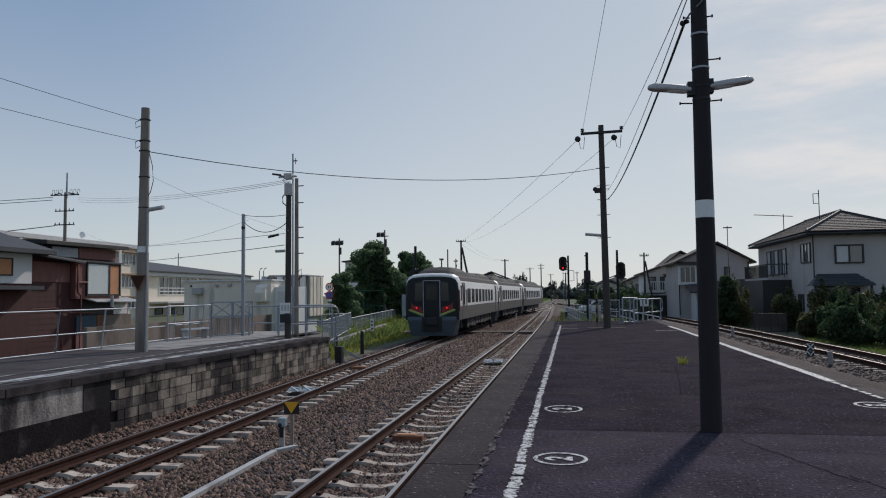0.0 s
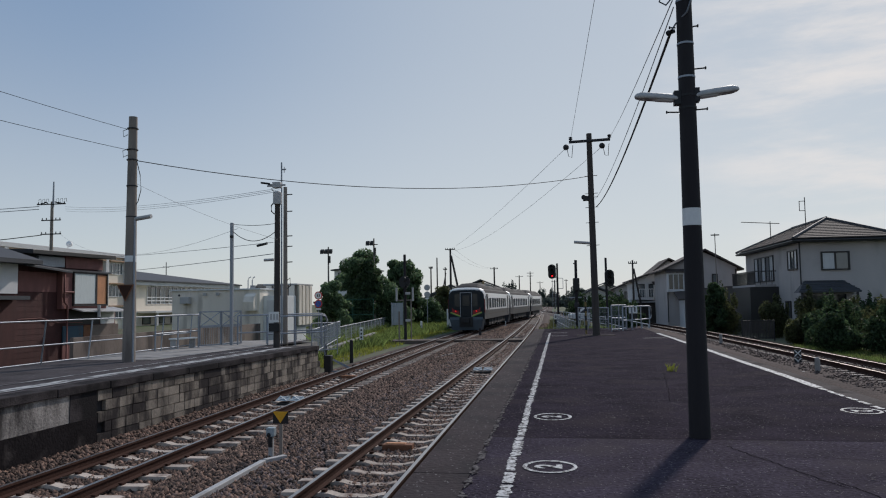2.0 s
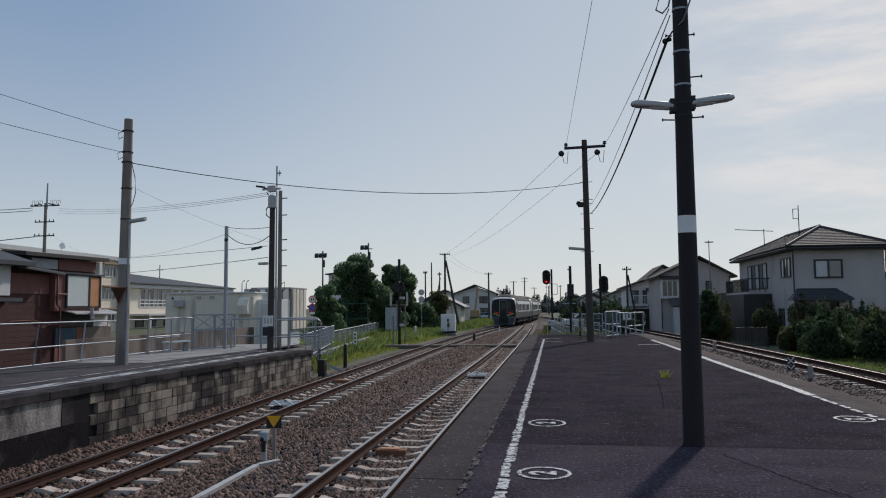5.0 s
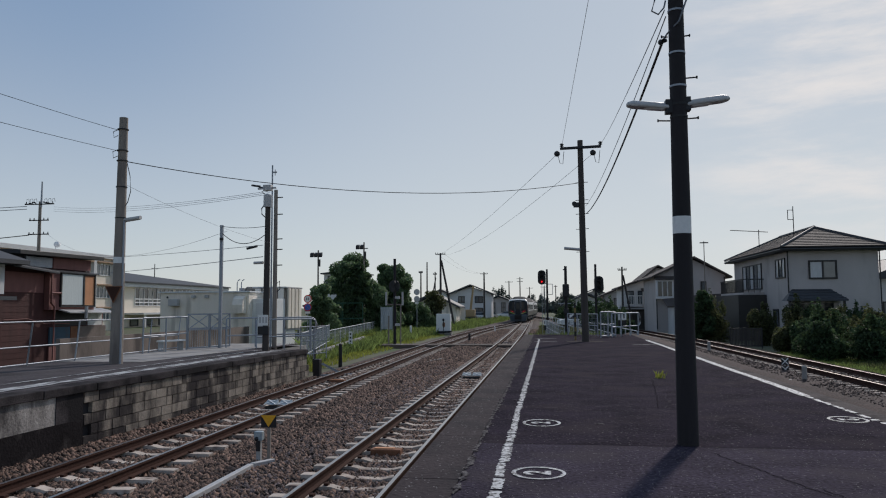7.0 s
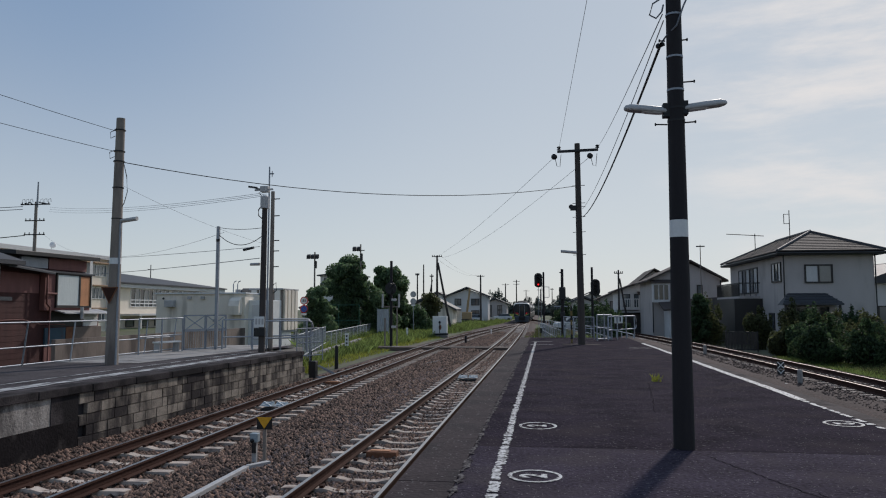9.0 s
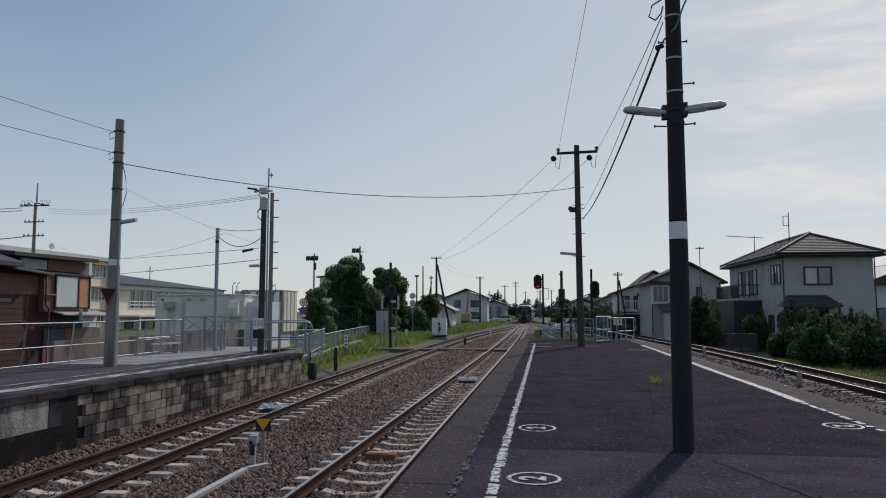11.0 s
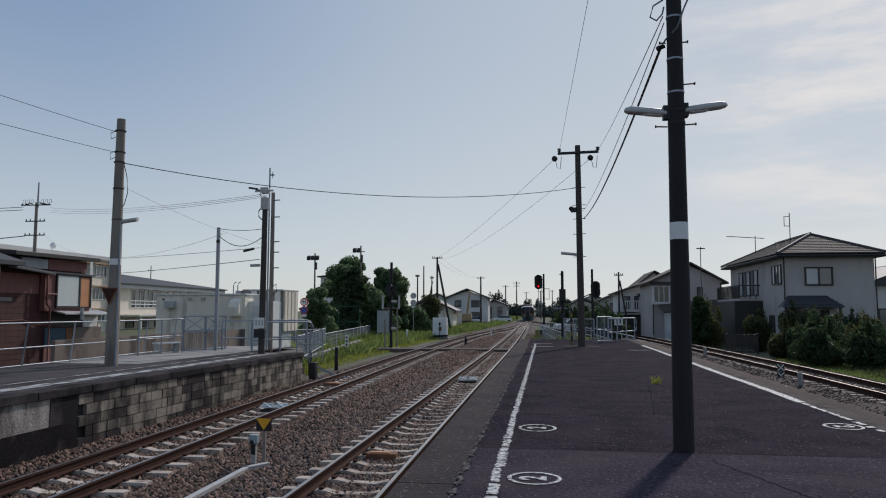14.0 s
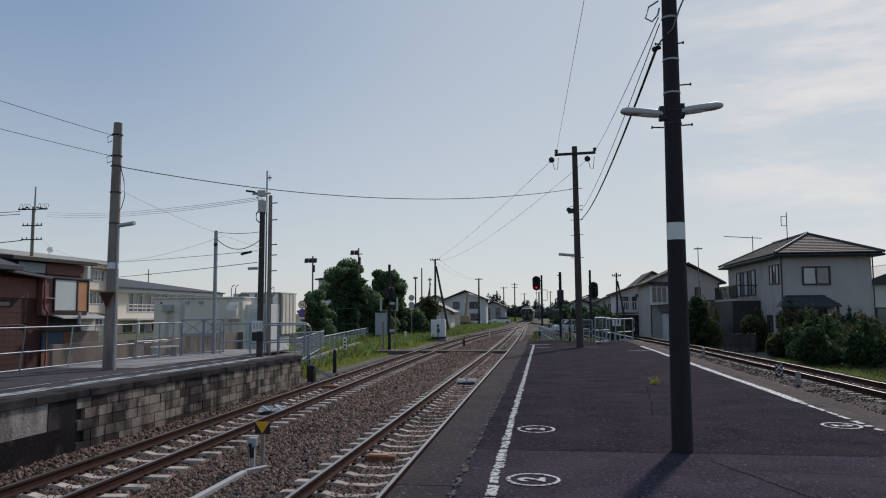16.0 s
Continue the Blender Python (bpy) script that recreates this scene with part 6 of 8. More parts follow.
def build_platform_end_pole():
    x, y = -9.62, 24.4
    p = thing("utility_pole", "dark pole with transformer and notice at the platform end", "utility pole", at=(x, y, left_z(y)))
    g = G()
    g.cyl((0, 0, -0.2), (0.03, 0, 5.25), 0.115, 0.09, 16)
    part("shaft", g, M["pole_wood"], p)
    g = G()
    g.cyl((0.03, -0.02, 4.95), (0.03, -0.02, 5.35), 0.15, 0.15, 14)
    g.cyl((0.03, -0.02, 5.35), (0.03, -0.02, 5.40), 0.15, 0.08, 14)
    part("transformer", g, M["lamp_grey"], p)
    g = G()
    g.beam((-0.35, 0, 5.60), (0.32, 0, 5.62), 0.06, 0.06)
    g.box(-0.12, 0.16, -0.12, 0.12, 5.52, 5.72)
    part("switch", g, M["lamp_grey"], p, bevel=0.01)
    for xx, zz in ((-0.42, 5.68), (-0.15, 5.60)):
        g = G()
        g.cyl((xx - 0.16, 0, zz + 0.05), (xx + 0.16, 0, zz), 0.035, 0.035, 8)
        part("insulator", g, M["iron"], p)
    g = G()
    g.pipe([(-0.1, -0.05, 5.0), (-0.18, -0.05, 4.9), (-0.17, -0.05, 4.7), (-0.06, -0.05, 4.6)], 0.02)
    g.pipe([(-0.1, 0, 5.55), (-0.2, 0, 5.5), (-0.1, 0, 5.4)], 0.015)
    part("cable_loop", g, M["wire"], p)
    g = G()
    g.box(-0.22, 0.14, -0.17, -0.14, 0.86, 1.22)
    n = part("notice", g, M["white"], p, "white notice with faded marks", 0.005)
    for i in range(3):
        m = G()
        m.box(-0.17 + i * 0.11, -0.10 + i * 0.11, -0.175, -0.171, 0.95, 1.15)
        part("mark", m, M["lamp_grey"], n)
    g = G()
    g.box(-0.22, 0.16, -0.18, -0.05, 0.55, 0.83)
    part("black_box", g, M["black"], p, bevel=0.01)
    g = G()
    g.loft([[(-0.12 - t, 0.07 * math.cos(a), 3.02 - 0.02 * t + 0.05 * math.sin(a)) for a in np.linspace(0, 2 * math.pi, 10, endpoint=False)] for t in (0, 0.2, 0.33)], True)
    part("lamp_head", g, M["lamp_grey"], p)
    q = thing("utility_pole", "slender grey pole with antenna mast beside it", "utility pole", "utility poles", at=(-10.3, 27.0, -0.3))
    g = G()
    g.cyl((0, 0, -0.3), (0.0, 0, 6.2), 0.09, 0.07, 14)
    part("shaft", g, M["pole_grey"], q)
    g = G()
    g.cyl((-0.12, -0.08, 0), (-0.12, -0.08, 7.15), 0.035, 0.03, 8)
    g.box(-0.14, 0.06, -0.1, -0.06, 6.85, 6.9)
    g.box(-0.02, 0.0, -0.1, -0.06, 6.75, 6.98)
    part("antenna_mast", g, M["galv"], q)
    for z in (5.9, 5.25, 4.3, 3.9, 3.3):
        g = G()
        g.cyl((-0.05, 0, z), (0.28, 0, z + 0.01), 0.02, 0.02, 6)
        part("bracket", g, M["iron"], q)
    g = G()
    g.pipe([(0.06, 0, 2.6), (0.18, 0, 2.7), (0.2, 0, 2.4), (0.08, 0, 2.3)], 0.02)
    part("cable_loop", g, M["wire"], q)
    s = thing("steel_post", "plain grey square steel post", "post", at=(-12.1, 26.2, left_z(26)))
    g = G()
    g.box(-0.055, 0.055, -0.055, 0.055, -0.2, 4.58)
    part("post_shaft", g, M["galv"], s, bevel=0.01)
    g = G()
    g.box(-0.03, 0.10, -0.12, -0.07, 4.0, 4.1)
    part("hook", g, M["iron"], s)


build_platform_end_pole()
wire((-12.1, 26.2, 4.2), (-9.7, 24.4, 3.9), 0.35, 0.014)
wire((-12.1, 26.2, 4.45), (-9.7, 24.4, 4.2), 0.06, 0.010)
wire((-9.75, 24.4, 3.55), (-44.9, 60, 5.9), 0.2, 0.010, material=M["wire_grey"])
wire((-9.75, 24.4, 3.15), (-44.9, 60, 4.4), 0.2, 0.013, material=M["wire_grey"])
g_ = G()
g_.cyl((-10.55, 24.9, 3.48), (-10.15, 24.85, 3.56), 0.045, 0.045, 10)
tagged(part("cable_closure", g_, M["black"]), "black cable closure hanging on a wire", "cable closure")


def build_tall_left_pole():
    p = utility_pole(-44.9, 60, -1.0, 12.0, "tall concrete utility pole with three crossarms", ((1.4, 0.25), (0.95, 1.7), (1.0, 2.95)), 0.19)
    g = G()
    g.cyl((0.1, 0, 11.5), (0.12, 0, 13.8), 0.09, 0.06, 8)
    part("lightning_rod", g, M["galv"], p)
    for s in (-1, 1):
        for i in range(3):
            g = G()
            x = s * (0.5 + i * 0.38)
            g.cyl((x - 0.16, -0.1, 11.95 - 0.08 * i), (x + 0.16, -0.1, 11.85 - 0.05 * i), 0.06, 0.05, 8)
            g.pipe([(x, -0.1, 11.9), (x, -0.1, 12.2), (x + 0.2, -0.1, 12.25), (x + 0.25, -0.1, 11.95)], 0.02)
            part("strain_insulator", g, M["iron"], p)
    for dz in (11.4, 11.2, 11.0):
        wire((-43.6, 60, dz - 1.0 + 0.1), (-10.5, 26.9, 5.85 - (11.4 - dz) * 0.3), 0.35, 0.008, material=M["wire_grey"])
    for dz in (10.6, 10.35):
        wire((-46.2, 60, dz), (-95, 48, dz - 0.5), 0.8, 0.03, material=M["wire_grey"])
    wire((-45.9, 60, 8.0), (-90, 44, 5.6), 1.0, 0.04)
    wire((-44.0, 60, 8.0), (-12.0, 26.5, 4.3), 1.4, 0.006, material=M["wire_grey"])


build_tall_left_pole()


# ---- grass verge, trees and lineside things ----
def in_verge(x, y):
    fx = -10.4 - (y - 30.4) * 0.22 if y < 45 else -13.6 - (y - 45) * 0.135
    return fx - 1.5 < x < left_x(y) - (2.3 if y < 45 else 2.4)


def in_tall_grass(x, y):
    """Tall grass keeps off the cable trough and the gravel beside the track."""
    edge = left_x(y) - 3.1 + 0.5 * noise.noise((y * 0.3, 0, 3))
    return in_verge(x, y) and x < edge and abs(x + 11.6 + 0.122 * (y - 35.5)) > 0.55


blades("grass_verge", [(-14, -9.2, 29, 50), (-20, -8.5, 50, 80), (-26, -6.5, 80, 170)], 50000, 0.60, 0.022, M["grass"], "tall bright green grass along the line", 21, ground_z, in_tall_grass)
blades("grass_verge", [(-14, -9.4, 27, 45), (-19, -8.8, 45, 70)], 26000, 0.22, 0.014, M["grass_yellow"], "short yellow-green grass by the track", 22, ground_z, in_verge)
blades("grass_far", [(-34, -22, 75, 160), (-24, -8, 150, 320)], 14000, 0.6, 0.07, M["grass"], "rough distant grass", 23, ground_z)

tree(-20.0, 74, -1.2, 7.9, 3.0, 31, M["leaf_dark"], "broad dark green tree behind the fence", 15000, 0.17, 0.15)
tree(-18.3, 70, -1.2, 6.9, 1.5, 35, M["leaf_mid"], "leafy tree with lighter green side", 7000, 0.16, 0.15)
tree(-17.4, 78, -1.2, 7.2, 1.6, 32, M["leaf_dark"], "narrow green tree behind the fence", 8000, 0.17, 0.12)
tree(-15.9, 78, -1.2, 7.1, 2.1, 33, M["leaf_dark"], "round dark tree behind the signal", 10000, 0.17, 0.15)
tree(-13.2, 84, -1.2, 4.3, 1.6, 34, M["leaf_dry"], "small sparse tree behind the fence", 3500, 0.14, 0.25)
tree(-17.6, 56, -1.1, 4.2, 1.5, 36, M["leaf_dark"], "dense conical garden tree", 9000, 0.12, 0.0)
for k, (x, y, w) in enumerate(((-22.5, 72, 2.0), (-19.5, 73, 2.0), (-16.5, 74, 2.2), (-14.0, 80, 2.4), (-16.0, 80, 2.4))):
    shrub(x, y, -1.1, w, 1.2, 2.6, 40 + k, M["leaf_dark"], "dark hedge under the trees", 4000, 0.13, "hedge", "hedges under the trees")

pipe_fence([(-21.3, 68), (-17.4, 68.4)], -1.1, 2.9, "tall green sports-ground mesh fence", 1.9, (1.0, 0.5, 0.03), 0.04, M["mesh_green"], 0, 0.3)


def build_white_screen():
    s = thing("screen_panel", "pale corrugated sheet screen", "panel", at=(-15.1, 66, -1.1))
    g = G()
    n = 26
    for side in (0, 0.02):
        pts = [[(1.05 * i / n, side + 0.03 * math.sin(i * 1.6), z) for i in range(n + 1)] for z in (0.5, 2.5)]
        g.loft(pts, False, False, False)
    part("sheet", g, M["mesh_grey"], s)
    for x in (0.0, 1.05):
        g = G()
        g.cyl((x, 0.06, -0.2), (x, 0.06, 2.55), 0.04, 0.04, 8)
        part("post", g, M["galv"], s)


build_white_screen()


def floodlight(x, y, z, h, n, label):
    p = thing("floodlight_mast", label, "floodlight", "sports-ground floodlights", at=(x, y, z))
    g = G()
    g.cyl((0, 0, -0.2), (0, 0, h), 0.10, 0.07, 10)
    part("mast", g, M["pole_grey"], p)
    for i in range(n):
        g = G()
        x0 = -0.55 + i * 0.42
        g.loft([[(x0 + 0.17 * c, -0.1 - d, h - 0.40 + 0.17 * s - 0.5 * d) for c, s in ((-1, -1), (1, -1), (1, 1), (-1, 1))] for d in (0, 0.28)])
        part("lamp_head", g, M["iron"], p)
    g = G()
    g.beam((-0.8, -0.05, h - 0.6), (0.4, -0.05, h - 0.6), 0.08, 0.08)
    part("crossbar", g, M["iron"], p)
    g = G()
    g.box(-0.02, 0.2, -0.1, 0.1, h - 1.6, h - 0.9)
    part("ballast_box", g, M["frame_dark"], p)


floodlight(-22.3, 70, -1.1, 8.1, 3, "grey mast with three floodlights")
floodlight(-17.7, 70, -1.1, 8.8, 2, "grey mast with two floodlights")


def road_sign(x, y, z, label, hang, mesh_back=False):
    s = thing("road_sign", label, "sign", at=(x, y, z))
    g = G()
    g.cyl((0, 0, -0.2), (0, 0, 3.35), 0.035, 0.035, 8)
    part("post", g, M["galv"], s)
    for zz, rim, face in hang:
        g = G()
        g.disc((0, -0.05, zz), (0, 1, 0), 0.31, 0.02)
        d = part("disc", g, M[rim], s)
        g = G()
        g.disc((0, -0.066, zz), (0, 1, 0), 0.24, 0.008)
        part("face", g, M[face], d)
        if face == "white":
            g = G()
            for k in (-0.1, 0.05):
                g.box(k, k + 0.07, -0.078, -0.072, zz - 0.1, zz + 0.1)
            part("figure_bar", g, M["frame_dark"], d)
        if face == "blue":
            g = G()
            g.beam((-0.17, -0.074, zz + 0.17), (0.17, -0.074, zz - 0.17), 0.05, 0.008)
            part("slash", g, M["red"], d)
    g = G()
    g.box(-0.2, 0.2, -0.06, -0.04, hang[-1][0] - 0.48, hang[-1][0] - 0.32)
    part("plate", g, M["white"], s)


road_sign(-18.15, 54.5, -1.0, "two round road signs, one red-rimmed, one blue", ((3.05, "red", "white"), (2.42, "red", "blue")))
road_sign(-13.2, 74, -1.1, "grey backs of two round road signs", ((4.0, "lamp_grey", "lamp_grey"), (3.3, "lamp_grey", "lamp_grey")))


def build_black_signal():
    s = thing("railway_signal", "tall black mast with unlit crossing lamps and grey cages", "railway signal", at=(-9.65, 46.1, -1.05))
    g = G()
    g.cyl((0, 0, -0.2), (0, 0, 5.5), 0.095, 0.085, 14)
    part("mast", g, M["pole_dark"], s)
    g = G()
    g.loft([[(0.36 * c, d, 3.75 + 0.40 * q) for c, q in [(math.cos(a), math.sin(a)) for a in np.linspace(0, 2 * math.pi, 18, endpoint=False)]] for d in (-0.16, -0.13)])
    part("backplate", g, M["black"], s, "round black signal backplate")
    for zz in (3.55, 3.95):
        g = G()
        g.cyl((0, -0.16, zz), (0, -0.42, zz), 0.13, 0.13, 12)
        part("hood", g, M["black"], s)
    for x in (-0.55, 0.5):
        g = G()
        g.loft([[(x + 0.06 * c, 0.03 * q, z) for c, q in ((-1, -1), (1, -1), (1, 1), (-1, 1))] for z in (2.55, 3.4)])
        part("side_arm", g, M["lamp_grey"], s, bevel=0.01)
    g = G()
    g.beam((-0.6, 0, 2.6), (0.55, 0, 2.6), 0.05, 0.08)
    g.cyl((0.38, 0, 0.1), (0.38, 0, 2.6), 0.04, 0.04, 8)
    g.cyl((-0.42, 0.1, 0.1), (-0.42, 0.1, 1.9), 0.05, 0.05, 8)
    part("bracket", g, M["pole_grey"], s)
    for zz in (3.05, 1.35):
        g = G()
        g.box(0.05, 0.35, -0.22, -0.05, zz - 0.1, zz + 0.06)
        part("lamp_bracket", g, M["lamp_grey"], s, bevel=0.02)
    g = G()
    g.box(-0.15, 0.5, -0.3, 0.25, -0.25, 0.12)
    part("foot_box", g, M["concrete"], s, bevel=0.02)


build_black_signal()


def build_relay_box():
    b = thing("relay_cabinet", "white trackside relay cabinet with rust mark", "cabinet", at=(-9.5, 67.5, -1.1))
    g = G()
    g.box(-0.75, 0.55, 0, 0.7, 0.12, 1.85)
    part("case", g, M["white"], b, bevel=0.02)
    g = G()
    g.box(-0.85, 0.65, -0.1, 0.8, -0.2, 0.12)
    part("plinth", g, M["concrete"], b)
    g = G()
    g.ball((-0.05, -0.03, 0.85), 0.13, 0.03, 0.24)
    part("rust_mark", g, M["rust"], b)
    g = G()
    g.ball((-0.05, -0.3, 1.3), 0.11, 0.11, 0.14)
    g.cyl((-0.05, -0.3, -0.1), (-0.05, -0.3, 1.2), 0.035, 0.035, 8)
    part("lamp_stub", g, M["black"], b)
    g = G()
    g.cyl((-0.6, -0.5, 0.2), (0.75, -0.5, 0.25), 0.09, 0.09, 10)
    part("pipe", g, M["black"], b)


build_relay_box()


def lineside_posts():
    def post(x, y, z, h, r, m, label, cat="post"):
        g = G()
        g.cyl((0, 0, -0.2), (0, 0, h), r, r * 0.9, 10)
        g.cyl((0, 0, h), (0, 0, h + 0.03), r * 0.9, r * 0.4, 10)
        o = tagged(part("marker_post", g, M[m]), label, cat)
        o.matrix_basis = Matrix.Translation((x, y, z))
        return o

    post(-8.95, 31.3, -1.1, 0.9, 0.085, "black", "short black bollard in the grass")
    post(-9.25, 28.6, -1.1, 0.85, 0.07, "pole_dark", "short dark post beside the platform end")
    post(8.15, 40.0, -1.05, 0.55, 0.09, "concrete", "short pale concrete marker post")
    post(8.0, 25.1, -1.05, 0.48, 0.085, "concrete", "short pale concrete marker post")
    post(-11.6, 62.0, -1.1, 0.9, 0.10, "white", "short white marker post")
    post(-5.2, 72.0, -1.05, 0.5, 0.06, "white", "short white marker post")
    post(-5.6, 52.5, -1.05, 0.55, 0.09, "pole_dark", "dark stump between the tracks")
    b = thing("distance_board", "small white lettered board leaning on a post", "sign", at=(-11.0, 40.5, -1.0))
    g = G()
    g.box(-0.10, 0.10, -0.02, 0.01, 0.35, 1.05)
    part("board", g, M["white"], b, bevel=0.005)
    for i in range(3):
        g = G()
        g.box(-0.05, 0.05, -0.026, -0.021, 0.45 + i * 0.2, 0.55 + i * 0.2)
        part("mark", g, M["frame_dark"], b)
    g = G()
    g.cyl((0, 0.04, -0.2), (0, 0.04, 1.0), 0.025, 0.025, 8)
    part("post", g, M["galv"], b)
    # concrete cable trough on the left verge
    t = thing("cable_trough", "long pale concrete cable trough in the grass", "cable trough", at=(-11.6, 35.5, -1.02))
    for i in range(26):
        g = G()
        a, c = Vector((-0.095 * i, 0.78 * i, 0)), Vector((-0.095 * (i + 0.96), 0.78 * (i + 0.96), 0))
        g.beam(a + Vector((0, 0, 0.04)), c + Vector((0, 0, 0.04)), 0.34, 0.28)
        part("trough_lid", g, M["concrete"], t)
    # buffer-like dark box at the foot of the platform end
    d = thing("ladder_box", "black iron box and slanted bars at the platform end", "lineside box", at=(-8.35, 26.2, -1.1))
    g = G()
    g.box(-0.12, 0.12, -0.15, 0.15, -0.1, 0.62)
    part("case", g, M["black"], d, bevel=0.02)
    for k in range(2):
        g = G()
        g.beam((0.1, 0.1 + 0.2 * k, 0.45), (0.75, 0.6 + 0.2 * k, 0.02), 0.04, 0.04)
        part("bar", g, M["galv"], d)
    g = G()
    g.beam((-0.1, -0.1, 0.03), (1.1, 0.7, 0.03), 0.05, 0.05)
    part("sill", g, M["galv"], d)


lineside_posts()


# ---- between the tracks ----
def between_tracks():
    s = thing("triangle_sign", "black plate with yellow downward triangle on a post", "sign", at=(-4.40, 11.36, -1.05))
    g = G()
    g.beam((0, 0, -0.1), (0.0, 0, 0.62), 0.05, 0.035, (0, 1, 0))
    part("post", g, M["pole_grey"], s)
    g = G()
    g.box(-0.125, 0.125, -0.03, -0.02, 0.55, 0.745)
    p = part("plate", g, M["black"], s, bevel=0.004)
    g = G()
    g.add([(-0.125, -0.034, 0.742), (0.125, -0.034, 0.742), (0, -0.034, 0.56)], [(0, 2, 1)])
    part("triangle", g, M["yellow"], p, "yellow triangle")
    b = thing("switch_box", "small grey-blue lineside box on a short post", "lineside box", at=(-4.56, 11.35, -1.06))
    g = G()
    g.beam((0, 0, -0.1), (0, 0, 0.40), 0.07, 0.06, (0, 1, 0))
    part("post", g, M["lamp_grey"], b)
    g = G()
    g.box(-0.065, 0.065, -0.06, 0.06, 0.36, 0.50)
    part("case", g, M["box_blue"], b, bevel=0.012)
    g = G()
    g.box(-0.02, 0.045, -0.075, -0.055, 0.2, 0.36)
    g.ball((-0.02, -0.06, 0.39), 0.035, 0.03, 0.035)
    part("cover", g, M["black"], b)
    t = thing("cable_duct", "white plastic cable duct laid in the ballast", "cable duct", at=(-4.45, 9.1, -0.985))
    for a, c in (((0, -3.5, 0), (-0.02, 1.72, 0.0)), ((-0.02, 1.76, 0.0), (0.14, 2.2, -0.02))):
        g = G()
        g.beam(a, c, 0.09, 0.07)
        part("duct", g, M["lamp_grey"], t, bevel=0.01)
    for x, y in ((-6.70, 17.9), (-2.70, 26.0)):
        c = thing("track_marker", "grey marker plates with white crosses between the rails", "track marker", "crossed marker plates", at=(x, y, -1.05))
        g = G()
        g.box(-0.30, 0.30, -0.12, 0.12, -0.1, 0.0)
        part("base", g, M["frame_dark"], c, bevel=0.02)
        for k in (-0.18, 0.18):
            g = G()
            g.add([(k - 0.16, -0.13, 0.045), (k + 0.16, -0.13, 0.045), (k + 0.14, 0.12, 0.13), (k - 0.14, 0.12, 0.13), (k - 0.16, 0.13, 0.02), (k + 0.16, 0.13, 0.02)], [(0, 1, 2, 3), (3, 2, 5, 4), (1, 5, 2), (0, 3, 4)])
            q = part("plate", g, M["box_blue"], c, "blue-grey plate")
            g = G()
            for u in (-1, 1):
                g.beam((k - u * 0.14, -0.12, 0.055), (k + u * 0.12, 0.11, 0.135), 0.03, 0.012)
            part("cross", g, M["white"], q)
    c = thing("track_marker", "two grey marker plates with white crosses on a stake", "track marker", "crossed marker plates", at=(8.33, 28.2, -1.05))
    g = G()
    g.cyl((0, 0, -0.1), (0, 0, 0.5), 0.03, 0.03, 8)
    part("stake", g, M["galv"], c)
    for zz in (0.14, 0.42):
        g = G()
        g.box(-0.12, 0.12, -0.05, -0.03, zz - 0.12, zz + 0.12)
        q = part("plate", g, M["frame_dark"], c)
        g = G()
        for u in (-1, 1):
            g.beam((-0.11 * u, -0.055, zz - 0.11), (0.11 * u, -0.055, zz + 0.11), 0.03, 0.008, (0, 1, 0))
        part("cross", g, M["white"], q)
    for xf, y in ((main_x, 12.6), (left_x, 24.3)):
        r = thing("rail_bond_cover", "rust-orange steel cover plate between the rails", "steel plate", "rusty cover plates", at=(xf(y) + 0.02, y, RAIL_Z - 0.12))
        g = G()
        g.box(-0.40, 0.12, -0.11, 0.11, -0.12, 0.015)
        part("plate", g, M["rust"], r, bevel=0.015)
        g = G()
        g.box(-0.34, 0.0, -0.06, 0.06, 0.015, 0.03)
        part("lid", g, M["cladding_orange"], r, bevel=0.005)
    for (x, y, w, d, h, tn) in ((7.75, 25.9, 0.34, 0.2, 0.03, 20), (7.72, 25.3, 0.26, 0.2, 0.05, -15)):
        q = G()
        q.box(-w / 2, w / 2, -d / 2, d / 2, -0.06, h)
        o = tagged(part("concrete_slab", q, M["concrete"], bevel=0.02), "broken pale concrete slab by the side track", "slab", "broken slabs")
        o.matrix_basis = pose(x, y, -1.06, 0, 4, tn)
    f = thing("fallen_lath", "pale broken board lying in the ballast", "board", at=(-5.0, 32.8, -1.04))
    g = G()
    g.beam((-0.5, -1.2, 0), (0.1, 1.3, 0.05), 0.12, 0.04)
    part("board", g, M["concrete"], f)


between_tracks()


def build_bench():
    b = thing("bench", "low pale bench by the gate", "bench", at=(-12.95, 24.2, left_z(24) - 0.08))
    g = G()
    g.beam((-0.15, -0.5, 0.42), (0.1, 0.6, 0.42), 0.28, 0.05)
    part("seat", g, M["white"], b, bevel=0.01)
    for p in ((-0.15, -0.4), (0.08, 0.5)):
        g = G()
        g.beam((p[0], p[1], -0.02), (p[0], p[1], 0.40), 0.05, 0.2)
        part("leg", g, M["lamp_grey"], b)


build_bench()


